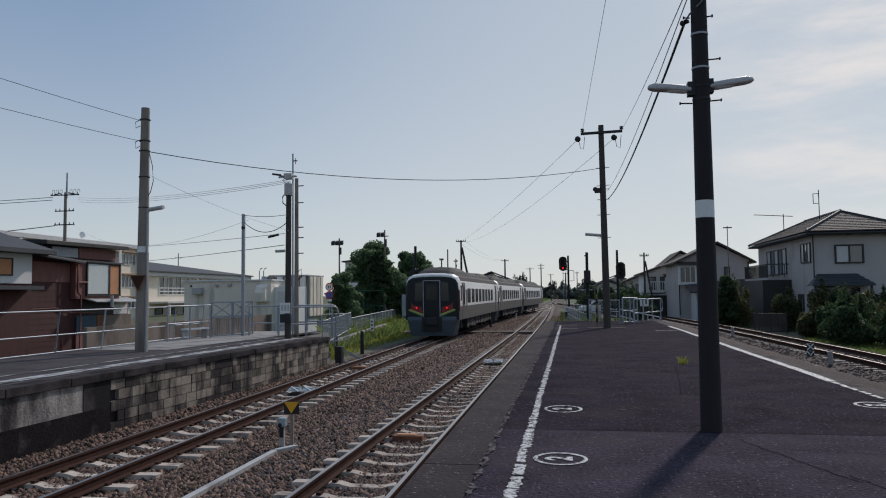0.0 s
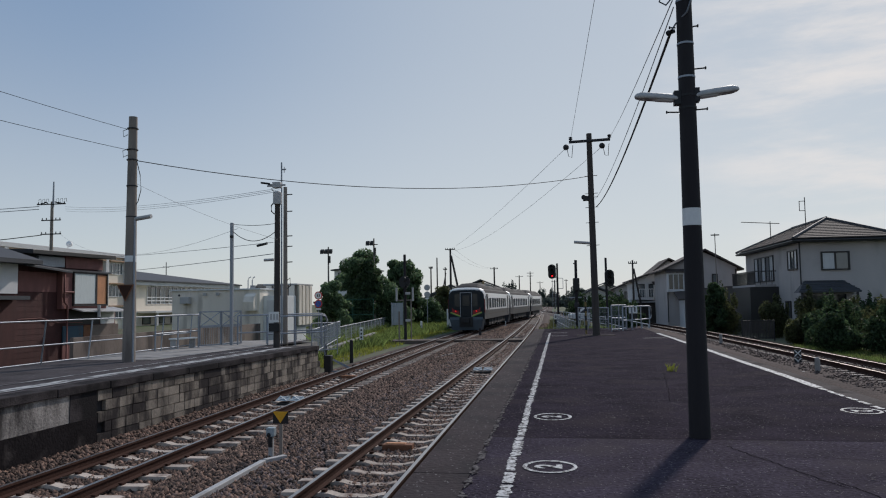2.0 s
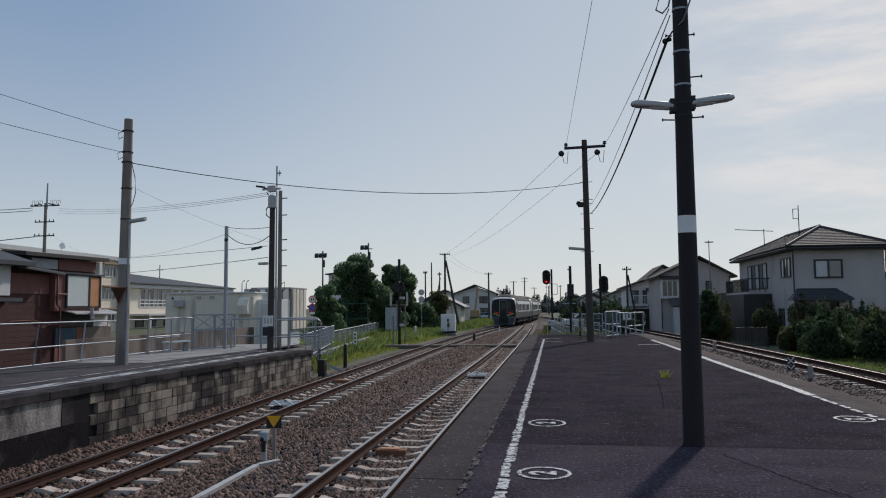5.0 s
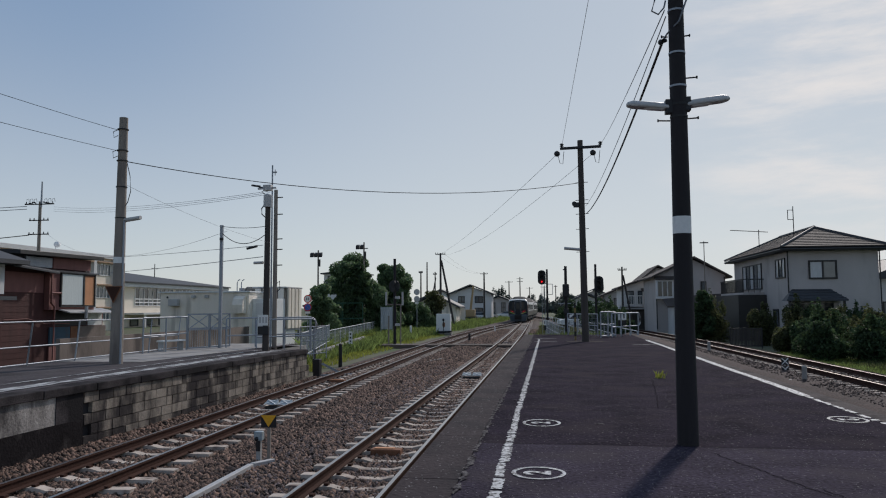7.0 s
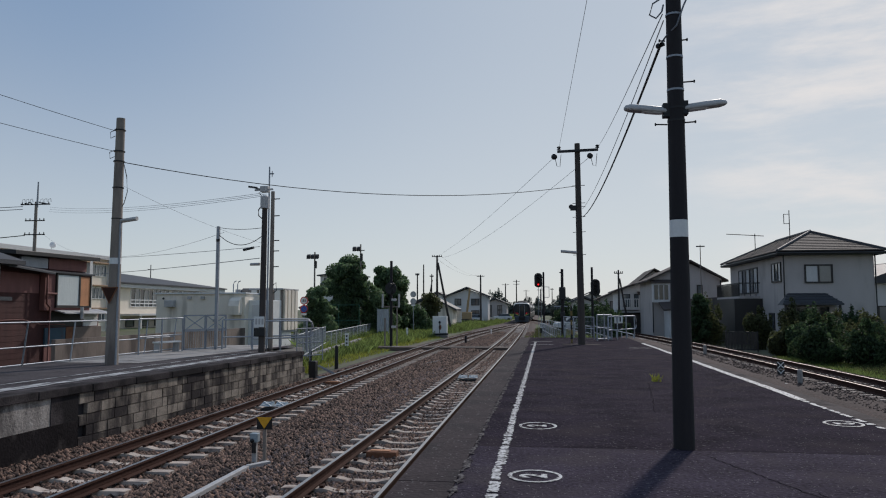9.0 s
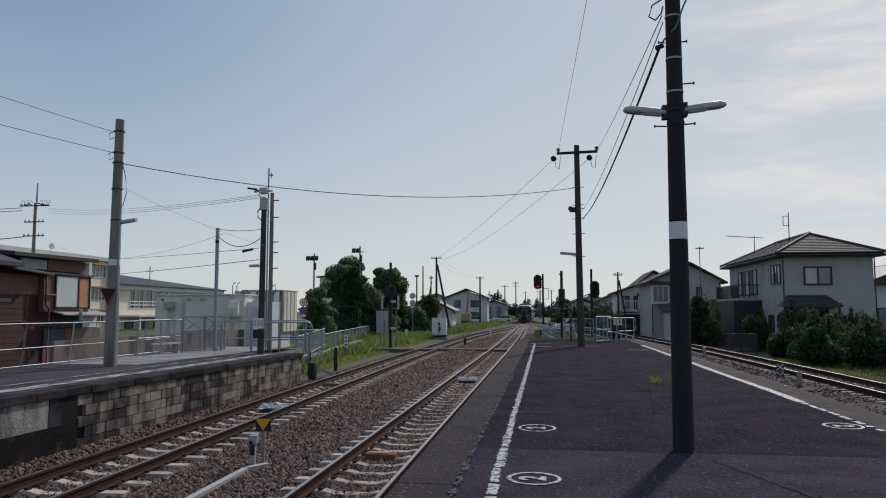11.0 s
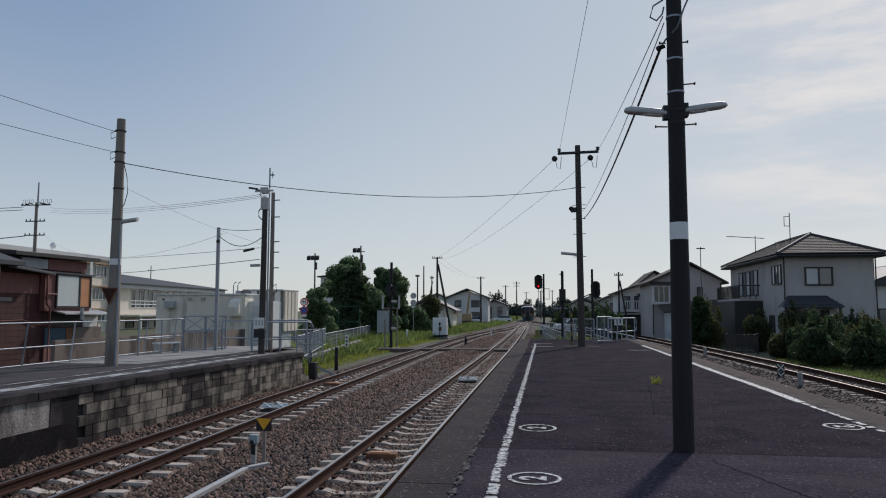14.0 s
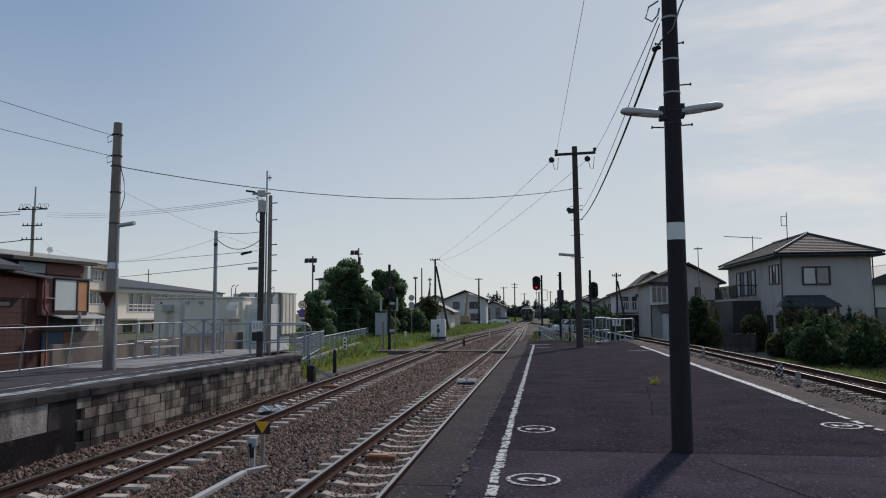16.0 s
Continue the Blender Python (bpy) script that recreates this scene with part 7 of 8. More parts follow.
# ---- signals, gate and railings at the end of the island platform ----
def signal(x, y, z, h, head_z, lit, label, side=-0.4):
    s = thing("railway_signal", label, "railway signal", "colour-light signals", at=(x, y, z))
    g = G()
    g.cyl((0, 0, -0.2), (0, 0, h), 0.085, 0.075, 12)
    part("mast", g, M["pole_dark"], s)
    g = G()
    ring = [(math.cos(a), math.sin(a)) for a in np.linspace(0, 2 * math.pi, 20, endpoint=False)]
    g.loft([[(side + 0.31 * c, d, head_z + 0.28 * q + (0.28 if q > 0 else -0.28)) for c, q in ring] for d in (-0.20, -0.15)])
    part("backplate", g, M["black"], s, "black oval backplate")
    for k, zz in enumerate((0.30, -0.02, -0.34)):
        g = G()
        g.cyl((side, -0.20, head_z + zz), (side, -0.50, head_z + zz + 0.02), 0.14, 0.14, 14, False)
        g.disc((side, -0.21, head_z + zz), (0, 1, 0), 0.12, 0.02)
        hood = part("hood", g, M["black"], s)
        if lit and k == 2:
            g = G()
            g.disc((side, -0.24, head_z + zz), (0, 1, 0), 0.07, 0.02, 14)
            part("lamp", g, M["signal_red"], hood, "lit red lamp")
    g = G()
    g.beam((0, -0.1, head_z + 0.2), (side, -0.12, head_z + 0.2), 0.06, 0.08)
    g.beam((0, -0.1, head_z - 0.45), (side, -0.12, head_z - 0.45), 0.06, 0.08)
    part("bracket", g, M["iron"], s)
    if lit:
        g = G()
        for x in (side - 0.0, side + 0.22):
            g.cyl((x, 0.12, 0), (x, 0.12, head_z - 0.5), 0.018, 0.018, 6)
        for i in range(9):
            g.cyl((side, 0.12, 0.3 + i * 0.38), (side + 0.22, 0.12, 0.3 + i * 0.38), 0.012, 0.012, 6)
        part("ladder", g, M["galv"], s)
        g = G()
        for a, b in (((0.0, 3.3), (0.42, 3.3)), ((0.42, 3.3), (0.42, 4.1)), ((0.0, 4.1), (0.42, 4.1))):
            g.cyl((a[0], 0, a[1]), (b[0], 0, b[1]), 0.022, 0.022, 6)
        part("cage", g, M["galv"], s)
        g = G()
        g.box(-0.32, 0.10, -0.14, -0.11, 0.95, 1.32)
        n = part("plate", g, M["white"], s, "pale plate with dark marks")
        for k in range(3):
            g = G()
            g.box(-0.26 + k * 0.11, -0.20 + k * 0.11, -0.146, -0.141, 1.02, 1.25)
            part("mark", g, M["frame_dark"], n)
        g = G()
        g.box(-0.30, 0.14, -0.2, 0.1, 0.55, 0.92)
        part("junction_box", g, M["iron"], s, bevel=0.02)
    return s


signal(-0.10, 58.0, -1.0, 5.25, 4.62, True, "mast with lit red signal and ladder", -0.40)
signal(3.10, 50.0, -1.0, 5.15, 3.80, False, "mast with black signal head beside the fence", 0.20)
b_ = thing("railway_signal", "dark mast with black relay cases seen from behind", "railway signal", "colour-light signals", at=(0.86, 37.6, -0.5))
g_ = G()
g_.cyl((0, 0, -0.5), (0, 0, 3.88), 0.085, 0.07, 12)
part("mast", g_, M["pole_dark"], b_)
g_ = G()
g_.box(-0.16, 0.16, -0.2, 0.2, 2.35, 2.98)
part("signal_case", g_, M["black"], b_, bevel=0.03)
g_ = G()
g_.box(-0.12, 0.12, -0.15, 0.15, 1.5, 1.75)
part("relay_box", g_, M["black"], b_, bevel=0.03)
g_ = G()
g_.cyl((0.12, 0, 1.3), (-0.05, 0, 2.3), 0.05, 0.05, 8)
part("conduit", g_, M["pole_dark"], b_)
g_ = G()
g_.beam((-0.4, 0, 2.02), (0.25, 0, 2.02), 0.05, 0.05)
part("arm", g_, M["galv"], b_)


M["stripe_worn"] = mat("stripe_worn", (0.20, 0.14, 0.05), 0.7, var=0.3)


def island_end():
    pole = thing("striped_pole", "thin pole with worn yellow and black stripes", "pole", at=(1.05, 30.6, -0.02))
    for i in range(8):
        g = G()
        g.cyl((0, 0, i * 0.19), (0, 0, i * 0.19 + 0.19), 0.042, 0.042, 12)
        part("stripe", g, M["black" if i % 2 else "stripe_worn"], pole)
    e = pipe_fence([(-0.2, 56.0), (0.6, 41.0), (0.95, 37.0)], -0.75, 1.05, "galvanised mesh fence beyond the platform end", 2.0, (1.0, 0.55), 0.022, mesh=0.3)
    pipe_fence([(0.9, 36.8), (2.2, 34.6)], -0.04, 1.05, "galvanised railing at the platform end", 0.9, (1.0, 0.5), 0.025, mesh=0.10)
    pipe_fence([(2.25, 33.4), (2.95, 34.2)], 0.0, 1.12, "bright galvanised mesh gate panel", 0.55, (1.0, 0.5, 0.06), 0.03, mesh=0.08)
    r = round_rail([(2.75, 33.6), (4.35, 36.9)], 0.0, 1.05, "bright galvanised railing with rounded end")
    b = thing("notice_board", "small white notice over a dark box on a railing", "notice", at=(3.32, 34.9, 0.62))
    g = G()
    g.box(-0.19, 0.19, -0.05, -0.03, 0.12, 0.46)
    n = part("board", g, M["white"], b, bevel=0.004)
    for k in (-0.09, 0.05):
        g = G()
        g.box(k, k + 0.06, -0.056, -0.051, 0.19, 0.40)
        part("mark", g, M["frame_dark"], n)
    g = G()
    g.box(-0.18, 0.18, -0.06, 0.04, -0.14, 0.10)
    part("box", g, M["black"], b, bevel=0.01)
    pipe_fence([(4.4, 38.5), (3.6, 60.0)], -0.9, 1.0, "grey pipe fence between the lines", 2.2, (1.0, 0.5), 0.03, M["mesh_grey"])
    pipe_fence([(3.6, 60.0), (-0.5, 100.0)], -1.1, 1.1, "grey pipe fence between the lines", 3.0, (1.0, 0.5), 0.04, M["mesh_grey"])


island_end()
blades("weed", [(2.0, 2.16, 14.6, 14.85)], 40, 0.19, 0.005, M["grass_yellow"], "small yellow-green weed growing from the asphalt", 51, lambda x, y: 0.0)
blades("weed", [(-1.0, 2.6, 36.5, 44)], 1500, 0.25, 0.012, M["grass"], "weeds on the ramp at the platform end", 52, lambda x, y: -0.14 * (y - 37) if y > 37 else 0.0)
blades("weed", [(-1.2, 3.0, 44, 90)], 6000, 0.4, 0.02, M["leaf_dry"], "dry weeds between the lines", 53, ground_z, lambda x, y: x > main_x(y) + 1.7 and x < right_x(y) - 2)


# ---- houses beside the side track ----
def tiled_roof(h, x0, x1, y0, y1, z, ridge_z, ry0, ry1, label, material="roof_tile", step=0.28):
    """A hipped roof of stepped tile courses over the rectangle, its ridge along y from ry0 to ry1."""
    xm = (x0 + x1) / 2
    corners = [(x0, y0), (x1, y0), (x1, y1), (x0, y1)]
    r0, r1 = (xm, ry0), (xm, ry1)
    base = G()
    base.add([(x0, y0, z - 0.1), (x1, y0, z - 0.1), (x1, y1, z - 0.1), (x0, y1, z - 0.1), (xm, ry0, ridge_z - 0.12), (xm, ry1, ridge_z - 0.12), (x0, y0, z - 0.25), (x1, y0, z - 0.25), (x1, y1, z - 0.25), (x0, y1, z - 0.25)], [(0, 1, 4), (1, 2, 5, 4), (2, 3, 5), (3, 0, 4, 5), (0, 6, 7, 1), (1, 7, 8, 2), (2, 8, 9, 3), (3, 9, 6, 0), (9, 8, 7, 6)])
    roof = part("roof", base, M["roof_dark"], h, label)
    n = int(math.hypot((x1 - x0) / 2, ridge_z - z) / step)
    for a, b, p, q in (((x0, y0), (x1, y0), r0, r0), ((x0, y1), (x0, y0), r1, r0), ((x1, y0), (x1, y1), r0, r1)):
        for i in range(n):
            t, u = i / n, (i + 1) / n
            g = G()

            def at(s, e, w, dz):
                return (s[0] + (e[0] - s[0]) * w, s[1] + (e[1] - s[1]) * w, z + (ridge_z - z) * w + dz)
            g.add([at(a, p, t, 0.05), at(b, q, t, 0.05), at(b, q, u, 0.015), at(a, p, u, 0.015), at(a, p, t, -0.02), at(b, q, t, -0.02)], [(0, 1, 2, 3), (4, 5, 1, 0)])
            part("tile_course", g, M[material], roof)
    g = G()
    for s, e in ((corners[0], r0), (corners[1], r0), (corners[2], r1), (corners[3], r1)):
        g.cyl((s[0], s[1], z + 0.03), (e[0], e[1], ridge_z + 0.04), 0.10, 0.10, 8)
    g.cyl((xm, ry0, ridge_z + 0.05), (xm, ry1, ridge_z + 0.05), 0.13, 0.13, 8)
    part("ridge_tiles", g, M["roof_dark"], roof)
    g = G()
    for i in range(4):
        s, e = corners[i], corners[(i + 1) % 4]
        g.cyl((s[0], s[1], z - 0.16), (e[0], e[1], z - 0.16), 0.07, 0.07, 8)
    part("gutter", g, M["frame_dark"], roof)
    return roof


def build_house():
    h = thing("house", "grey stuccoed two-storey house with hipped tile roof", "house", "houses beside the side track", at=(15.85, 52.0, -1.0))
    g = G()
    g.box(0, 5.6, 0, 14.5, -0.3, 6.05)
    part("wall", g, M["stucco"], h)
    tiled_roof(h, -0.6, 6.2, -0.65, 15.2, 6.2, 7.80, 3.2, 11.0, "grey ribbed tile roof with dark ridge", step=0.30)
    window(h, 1.25, 3.02, 4.08, 5.32, 0.0, "y", 2, "curtain", 0.10, "frame_dark", 0.09)
    window(h, 0.6, 2.7, 4.2, 5.55, 0.0, "-x", 3, "curtain", 0.09, "frame_dark", 0.08)
    window(h, 6.2, 11.6, 3.55, 5.5, 0.0, "-x", 5, "curtain", 0.09, "frame_dark", 0.08)
    window(h, 2.4, 3.6, 0.9, 2.1, 0.0, "-x", 2, "pane", 0.09, "frame_dark", 0.08)
    # balcony on the track side
    g = G()
    g.box(-1.5, 0, 5.8, 13.0, 3.15, 3.32)
    bal = part("balcony", g, M["stucco"], h, "railed balcony")
    for i in range(25):
        g = G()
        y = 5.85 + i * 0.295
        g.box(-1.49, -1.44, y, y + 0.07, 3.32, 4.25)
        part("baluster", g, M["frame_dark"], bal)
    g = G()
    g.beam((-1.47, 5.8, 4.3), (-1.47, 13.0, 4.3), 0.08, 0.08)
    g.beam((-1.47, 5.8, 4.3), (0, 5.8, 4.3), 0.06, 0.08)
    for i in range(4):
        g.beam((-1.5 + i * 0.4, 5.8, 3.32), (-1.5 + i * 0.4, 5.8, 4.3), 0.04, 0.04)
    part("handrail", g, M["frame_dark"], bal)
    g = G()
    g.box(-2.0, 0.0, 5.2, 12.6, -0.3, 3.14)
    part("carport_wall", g, M["frame_dark"], h, "dark brown ground-floor extension")
    # hipped tiled canopy over the garden door
    g = G()
    g.loft([[(0.15, -0.02, 3.35), (2.55, -0.02, 3.35), (2.55, -0.02, 3.42), (0.15, -0.02, 3.42)], [(-0.55, -1.25, 2.62), (3.2, -1.25, 2.62), (3.2, -1.25, 2.74), (-0.55, -1.25, 2.74)]])
    g.add([(-0.55, -0.02, 2.62), (-0.55, -1.25, 2.62), (0.15, -0.02, 3.42), (3.2, -0.02, 2.62), (3.2, -1.25, 2.62), (2.55, -0.02, 3.42)], [(0, 1, 2), (3, 5, 4)])
    can = part("canopy", g, M["roof_dark"], h, "dark tiled hipped canopy", 0.02)
    for i in range(4):
        t_ = (i + 0.5) / 4
        g = G()
        g.cyl((0.15 - 0.70 * t_, -0.02 - 1.23 * t_, 3.44 - 0.69 * t_), (2.55 + 0.65 * t_, -0.02 - 1.23 * t_, 3.44 - 0.69 * t_), 0.035, 0.035, 6)
        part("tile_course", g, M["roof_dark"], can)
    for x_ in (-0.35, 3.0):
        g = G()
        g.box(x_ - 0.06, x_ + 0.06, -1.15, -1.03, -0.2, 2.62)
        part("canopy_post", g, M["frame_dark"], h)
    g = G()
    g.box(-0.0, 2.7, -0.05, 0.0, -0.1, 2.5)
    part("garden_door", g, M["glass_dark"], h, "dark glazed garden door")
    for x, y in ((-0.06, -0.06), (5.66, -0.06)):
        g = G()
        g.pipe([(x, y, 6.0), (x, y, 4.0), (x, y, 0.0)], 0.045, 8)
        part("downpipe", g, M["frame_dark"], h)
    g = G()
    g.cyl((2.0, 5.0, 7.4), (2.0, 5.0, 9.6), 0.03, 0.03, 6)
    g.box(1.6, 2.0, 4.98, 5.02, 8.6, 8.64)
    g.box(1.6, 2.0, 4.98, 5.02, 9.3, 9.34)
    g.box(1.6, 1.64, 4.98, 5.02, 8.6, 9.34)
    g.cyl((-1.3, 10.0, 8.4), (1.6, 10.0, 8.2), 0.03, 0.03, 6)
    g.cyl((0.9, 10.0, 7.0), (0.9, 10.0, 8.4), 0.03, 0.03, 6)
    part("antenna", g, M["iron"], h)
    # unit beside the house
    h2 = thing("house", "pale house with blue roof beyond the grey one", "house", "houses beside the side track", at=(24.3, 60.0, -1.0))
    g = G()
    g.box(0, 8, 0, 9, -0.3, 4.3)
    part("wall", g, M["stucco_white"], h2)
    g = G()
    g.loft([[(-0.4, y, 4.3), (8.4, y, 4.3), (8.4, y, 4.5), (4, y, 6.2), (-0.4, y, 4.5)] for y in (-0.5, 9.5)])
    part("roof", g, M["roof_blue"], h2)
    window(h2, 0.6, 2.2, 1.0, 2.6, 0.0, "y", 2, "pane", 0.09, "frame_dark", 0.08)


build_house()


def gable_house(x, y, w, d, wall_h, ridge, label, seed, wall="stucco", roof="roof_tile", xm=None):
    """A house whose gable faces down the line."""
    h = thing("house", label, "house", "houses beside the side track", at=(x, y, -1.0))
    xm = w / 2 if xm is None else xm
    g = G()
    g.loft([[(0, yy, -0.3), (w, yy, -0.3), (w, yy, wall_h), (xm, yy, ridge - 0.15), (0, yy, wall_h)] for yy in (0, d)])
    part("wall", g, M[wall], h)
    for s, e in ((-0.5, xm), (w + 0.5, xm)):
        g = G()
        sl = (ridge - wall_h) / (xm if s < 0 else w - xm)
        ze = wall_h - 0.5 * sl
        g.loft([[(s, yy, ze), (e, yy, ridge), (e, yy, ridge + 0.16), (s, yy, ze + 0.16)] for yy in (-0.6, d + 0.6)])
        part("roof_slope", g, M[roof], h)
    return h


def bay_box(h, x0, x1, y, z0, z1):
    """A shallow box bay with dark frames and a small sheet roof."""
    g = G()
    g.box(x0, x1, y - 0.55, y, z0, z1)
    b = part("bay", g, M["stucco_white"], h, "white box bay")
    g = G()
    g.add([(x0 - 0.15, y - 0.75, z1 + 0.02), (x1 + 0.15, y - 0.75, z1 + 0.02), (x1 + 0.15, y, z1 + 0.28), (x0 - 0.15, y, z1 + 0.28), (x0 - 0.15, y - 0.75, z1 + 0.10), (x1 + 0.15, y - 0.75, z1 + 0.10), (x1 + 0.15, y, z1 + 0.36), (x0 - 0.15, y, z1 + 0.36)], [(3, 2, 1, 0), (4, 5, 6, 7), (0, 1, 5, 4), (1, 2, 6, 5), (3, 0, 4, 7)])
    part("bay_roof", g, M["roof_tile"], b)
    n = 3
    w = (x1 - x0 - 0.2) / n
    for i in range(n):
        g = G()
        g.box(x0 + 0.1 + i * w + 0.05, x0 + 0.1 + (i + 1) * w - 0.05, y - 0.58, y - 0.54, z0 + 0.25, z1 - 0.15)
        part("pane", g, M["glass_dark"], b)


def railing_balcony(h, x0, x1, y, z, deep):
    g = G()
    g.box(x0, x1, y - deep, y, z - 0.15, z)
    b = part("balcony", g, M["stucco_white"], h)
    k = int((x1 - x0) / 0.22)
    for i in range(k + 1):
        g = G()
        xx = x0 + (x1 - x0) * i / k
        g.box(xx - 0.025, xx + 0.025, y - deep, y - deep + 0.05, z, z + 0.95)
        part("baluster", g, M["white"], b)
    g = G()
    g.box(x0 - 0.03, x1 + 0.03, y - deep - 0.02, y - deep + 0.07, z + 0.95, z + 1.03)
    part("handrail", g, M["white"], b)


ha = gable_house(9.9, 71.0, 6.2, 9.0, 5.15, 6.75, "grey two-storey gabled house", 1, xm=3.4)
window(ha, 0.25, 1.55, 3.1, 5.0, 0.0, "y", 2, "curtain", 0.1, "frame_dark", 0.1)
window(ha, 4.0, 4.5, 2.6, 4.6, 0.0, "y", 1, "pane", 0.1, "frame_dark", 0.1)
bay_box(ha, -0.05, 1.5, 0.0, 3.0, 4.75)
for x_ in (0.02, 6.1):
    g_ = G()
    g_.pipe([(x_, -0.08, 5.0), (x_, -0.08, 3.0), (x_, -0.08, 0.2)], 0.05, 8)
    part("downpipe", g_, M["frame_dark"], ha)
g_ = G()
g_.loft([[(0.5, -0.02, 3.0), (9.0, -0.02, 3.5), (9.0, -0.02, 3.65), (0.5, -0.02, 3.15)], [(0.5, -3.2, 2.2), (9.0, -3.2, 2.75), (9.0, -3.2, 2.9), (0.5, -3.2, 2.35)]])
part("lean_to", g_, M["roof_tile"], ha, "lean-to tiled roof over a side room")
g_ = G()
g_.box(1.0, 8.6, -2.9, 0, -0.3, 2.4)
part("side_room", g_, M["stucco_white"], ha)
hb = gable_house(7.9, 82.0, 3.6, 7.0, 4.4, 5.4, "small white house with balcony and tiled roof", 2, "stucco_white", xm=2.8)
window(hb, 0.4, 1.2, 2.6, 4.0, 0.0, "y", 1, "pane", 0.1, "frame_dark", 0.1)
window(hb, 1.6, 2.9, 2.6, 4.0, 0.0, "y", 2, "pane", 0.1, "frame_dark", 0.1)
railing_balcony(hb, -0.4, 1.9, 0.0, 2.45, 1.4)
bay_box(hb, 2.1, 3.4, 0.0, 2.5, 3.9)
g_ = G()
g_.add([(-0.6, -1.9, 2.02), (3.6, -1.9, 2.02), (3.6, 0, 2.22), (-0.6, 0, 2.22), (-0.6, -1.9, 2.08), (3.6, -1.9, 2.08), (3.6, 0, 2.28), (-0.6, 0, 2.28)], [(3, 2, 1, 0), (4, 5, 6, 7), (0, 1, 5, 4), (1, 2, 6, 5), (3, 0, 4, 7)])
part("awning", g_, M["lamp_grey"], hb, "pale sheet awning over the carport")
# closed near-black box stands in for the shade inside the open carport
g_ = G()
g_.box(-0.3, 3.3, -1.2, -0.02, -0.3, 2.1)
part("carport", g_, M["frame_dark"], hb, "solid dark box for the shaded inside of a carport")
hc = gable_house(10.5, 88.0, 5.0, 8.0, 5.3, 6.9, "small house behind a white one", 3, "stucco", xm=2.0)

# hedge and shrubs along the side track
sh = [(12.9, 42.6, 0.9, 1.0, 1.9), (12.9, 39.6, 1.0, 1.1, 1.6), (14.3, 35.5, 1.2, 1.1, 1.8), (16.6, 34.8, 1.3, 1.1, 1.9), (19.5, 34.5, 1.3, 1.1, 1.9), (22.0, 36.5, 1.6, 1.3, 2.2), (13.6, 50.0, 1.1, 1.0, 2.4), (16.6, 50.0, 1.2, 1.0, 2.3), (19.2, 49.5, 1.3, 1.0, 2.4), (14.7, 47.0, 1.0, 1.1, 2.7), (21.0, 46.0, 1.8, 1.5, 2.7), (24.5, 45.0, 2.0, 1.6, 2.8), (25.5, 40.0, 2.0, 1.6, 2.6), (12.6, 36.5, 1.3, 1.1, 1.7), (13.9, 41.0, 1.3, 1.2, 2.5), (16.0, 44.0, 1.5, 1.3, 2.2), (17.4, 40.5, 1.2, 1.2, 1.8), (19.2, 43.5, 1.6, 1.4, 2.3), (15.2, 38.0, 1.3, 1.2, 2.1), (10.5, 58.0, 0.9, 1.0, 1.9), (20.0, 38.0, 1.8, 1.5, 2.4), (22.5, 42.0, 2.0, 1.6, 2.6), (18.0, 36.0, 1.2, 1.1, 1.9), (17.6, 47.5, 1.2, 1.1, 2.0), (11.6, 56.0, 1.3, 1.6, 2.9), (11.4, 62.0, 1.5, 1.7, 2.3)]
for k, (x, y, rx, ry, h) in enumerate(sh):
    shrub(x, y, -1.2, rx, ry, h, 60 + k, M["leaf_mid" if k % 3 else "leaf_dry"], "dense green garden shrub by the side track" if k % 3 else "yellowish-green garden shrub by the side track", 7000, 0.075)
tree(10.9, 55.0, -1.2, 3.6, 1.05, 91, M["leaf_mid"], "bushy olive-green tree beside the grey house", 8000, 0.10, 0.1, 0.1)
for k, (x, y) in enumerate(((5.2, 100), (7.6, 96), (3.2, 108))):
    shrub(x, y, -1.2, 2.4, 2.0, 3.0, 80 + k, M["leaf_mid"], "rounded bush beyond the platform end", 5000, 0.13, "bush", "bushes beyond the platform")
shrub(4.4, 66, -1.2, 2.0, 1.8, 2.6, 84, M["leaf_mid"], "rounded bush beyond the platform end", 6000, 0.11, "bush", "bushes beyond the platform")
shrub(6.0, 68, -1.2, 1.6, 1.8, 2.3, 85, M["leaf_mid"], "rounded bush beyond the platform end", 6000, 0.11, "bush", "bushes beyond the platform")
gf_ = thing("garden_fence", "dark grey slatted metal garden fence", "fence", at=(10.75, 46.6, -1.15))
for k_ in range(22):
    g_ = G()
    g_.box(k_ * 0.082, k_ * 0.082 + 0.055, -0.015, 0.015, 0.05, 1.12)
    part("slat", g_, M["pole_wood"], gf_)
for z_ in (0.12, 1.14):
    g_ = G()
    g_.box(-0.03, 1.83, -0.03, 0.03, z_ - 0.03, z_ + 0.03)
    part("rail", g_, M["frame_dark"], gf_)
for x_ in (0.0, 0.9, 1.8):
    g_ = G()
    g_.box(x_ - 0.035, x_ + 0.035, 0.0, 0.07, -0.2, 1.2)
    part("post", g_, M["frame_dark"], gf_)
blades("grass_side", [(12.6, 24, 22, 34.5)], 16000, 0.40, 0.016, M["leaf_dry"], "bright green grass beyond the side track", 71, ground_z)
blades("grass_side", [(11.0, 14.0, 24, 40)], 8000, 0.26, 0.014, M["grass"], "rough green grass beyond the side track", 72, ground_z)

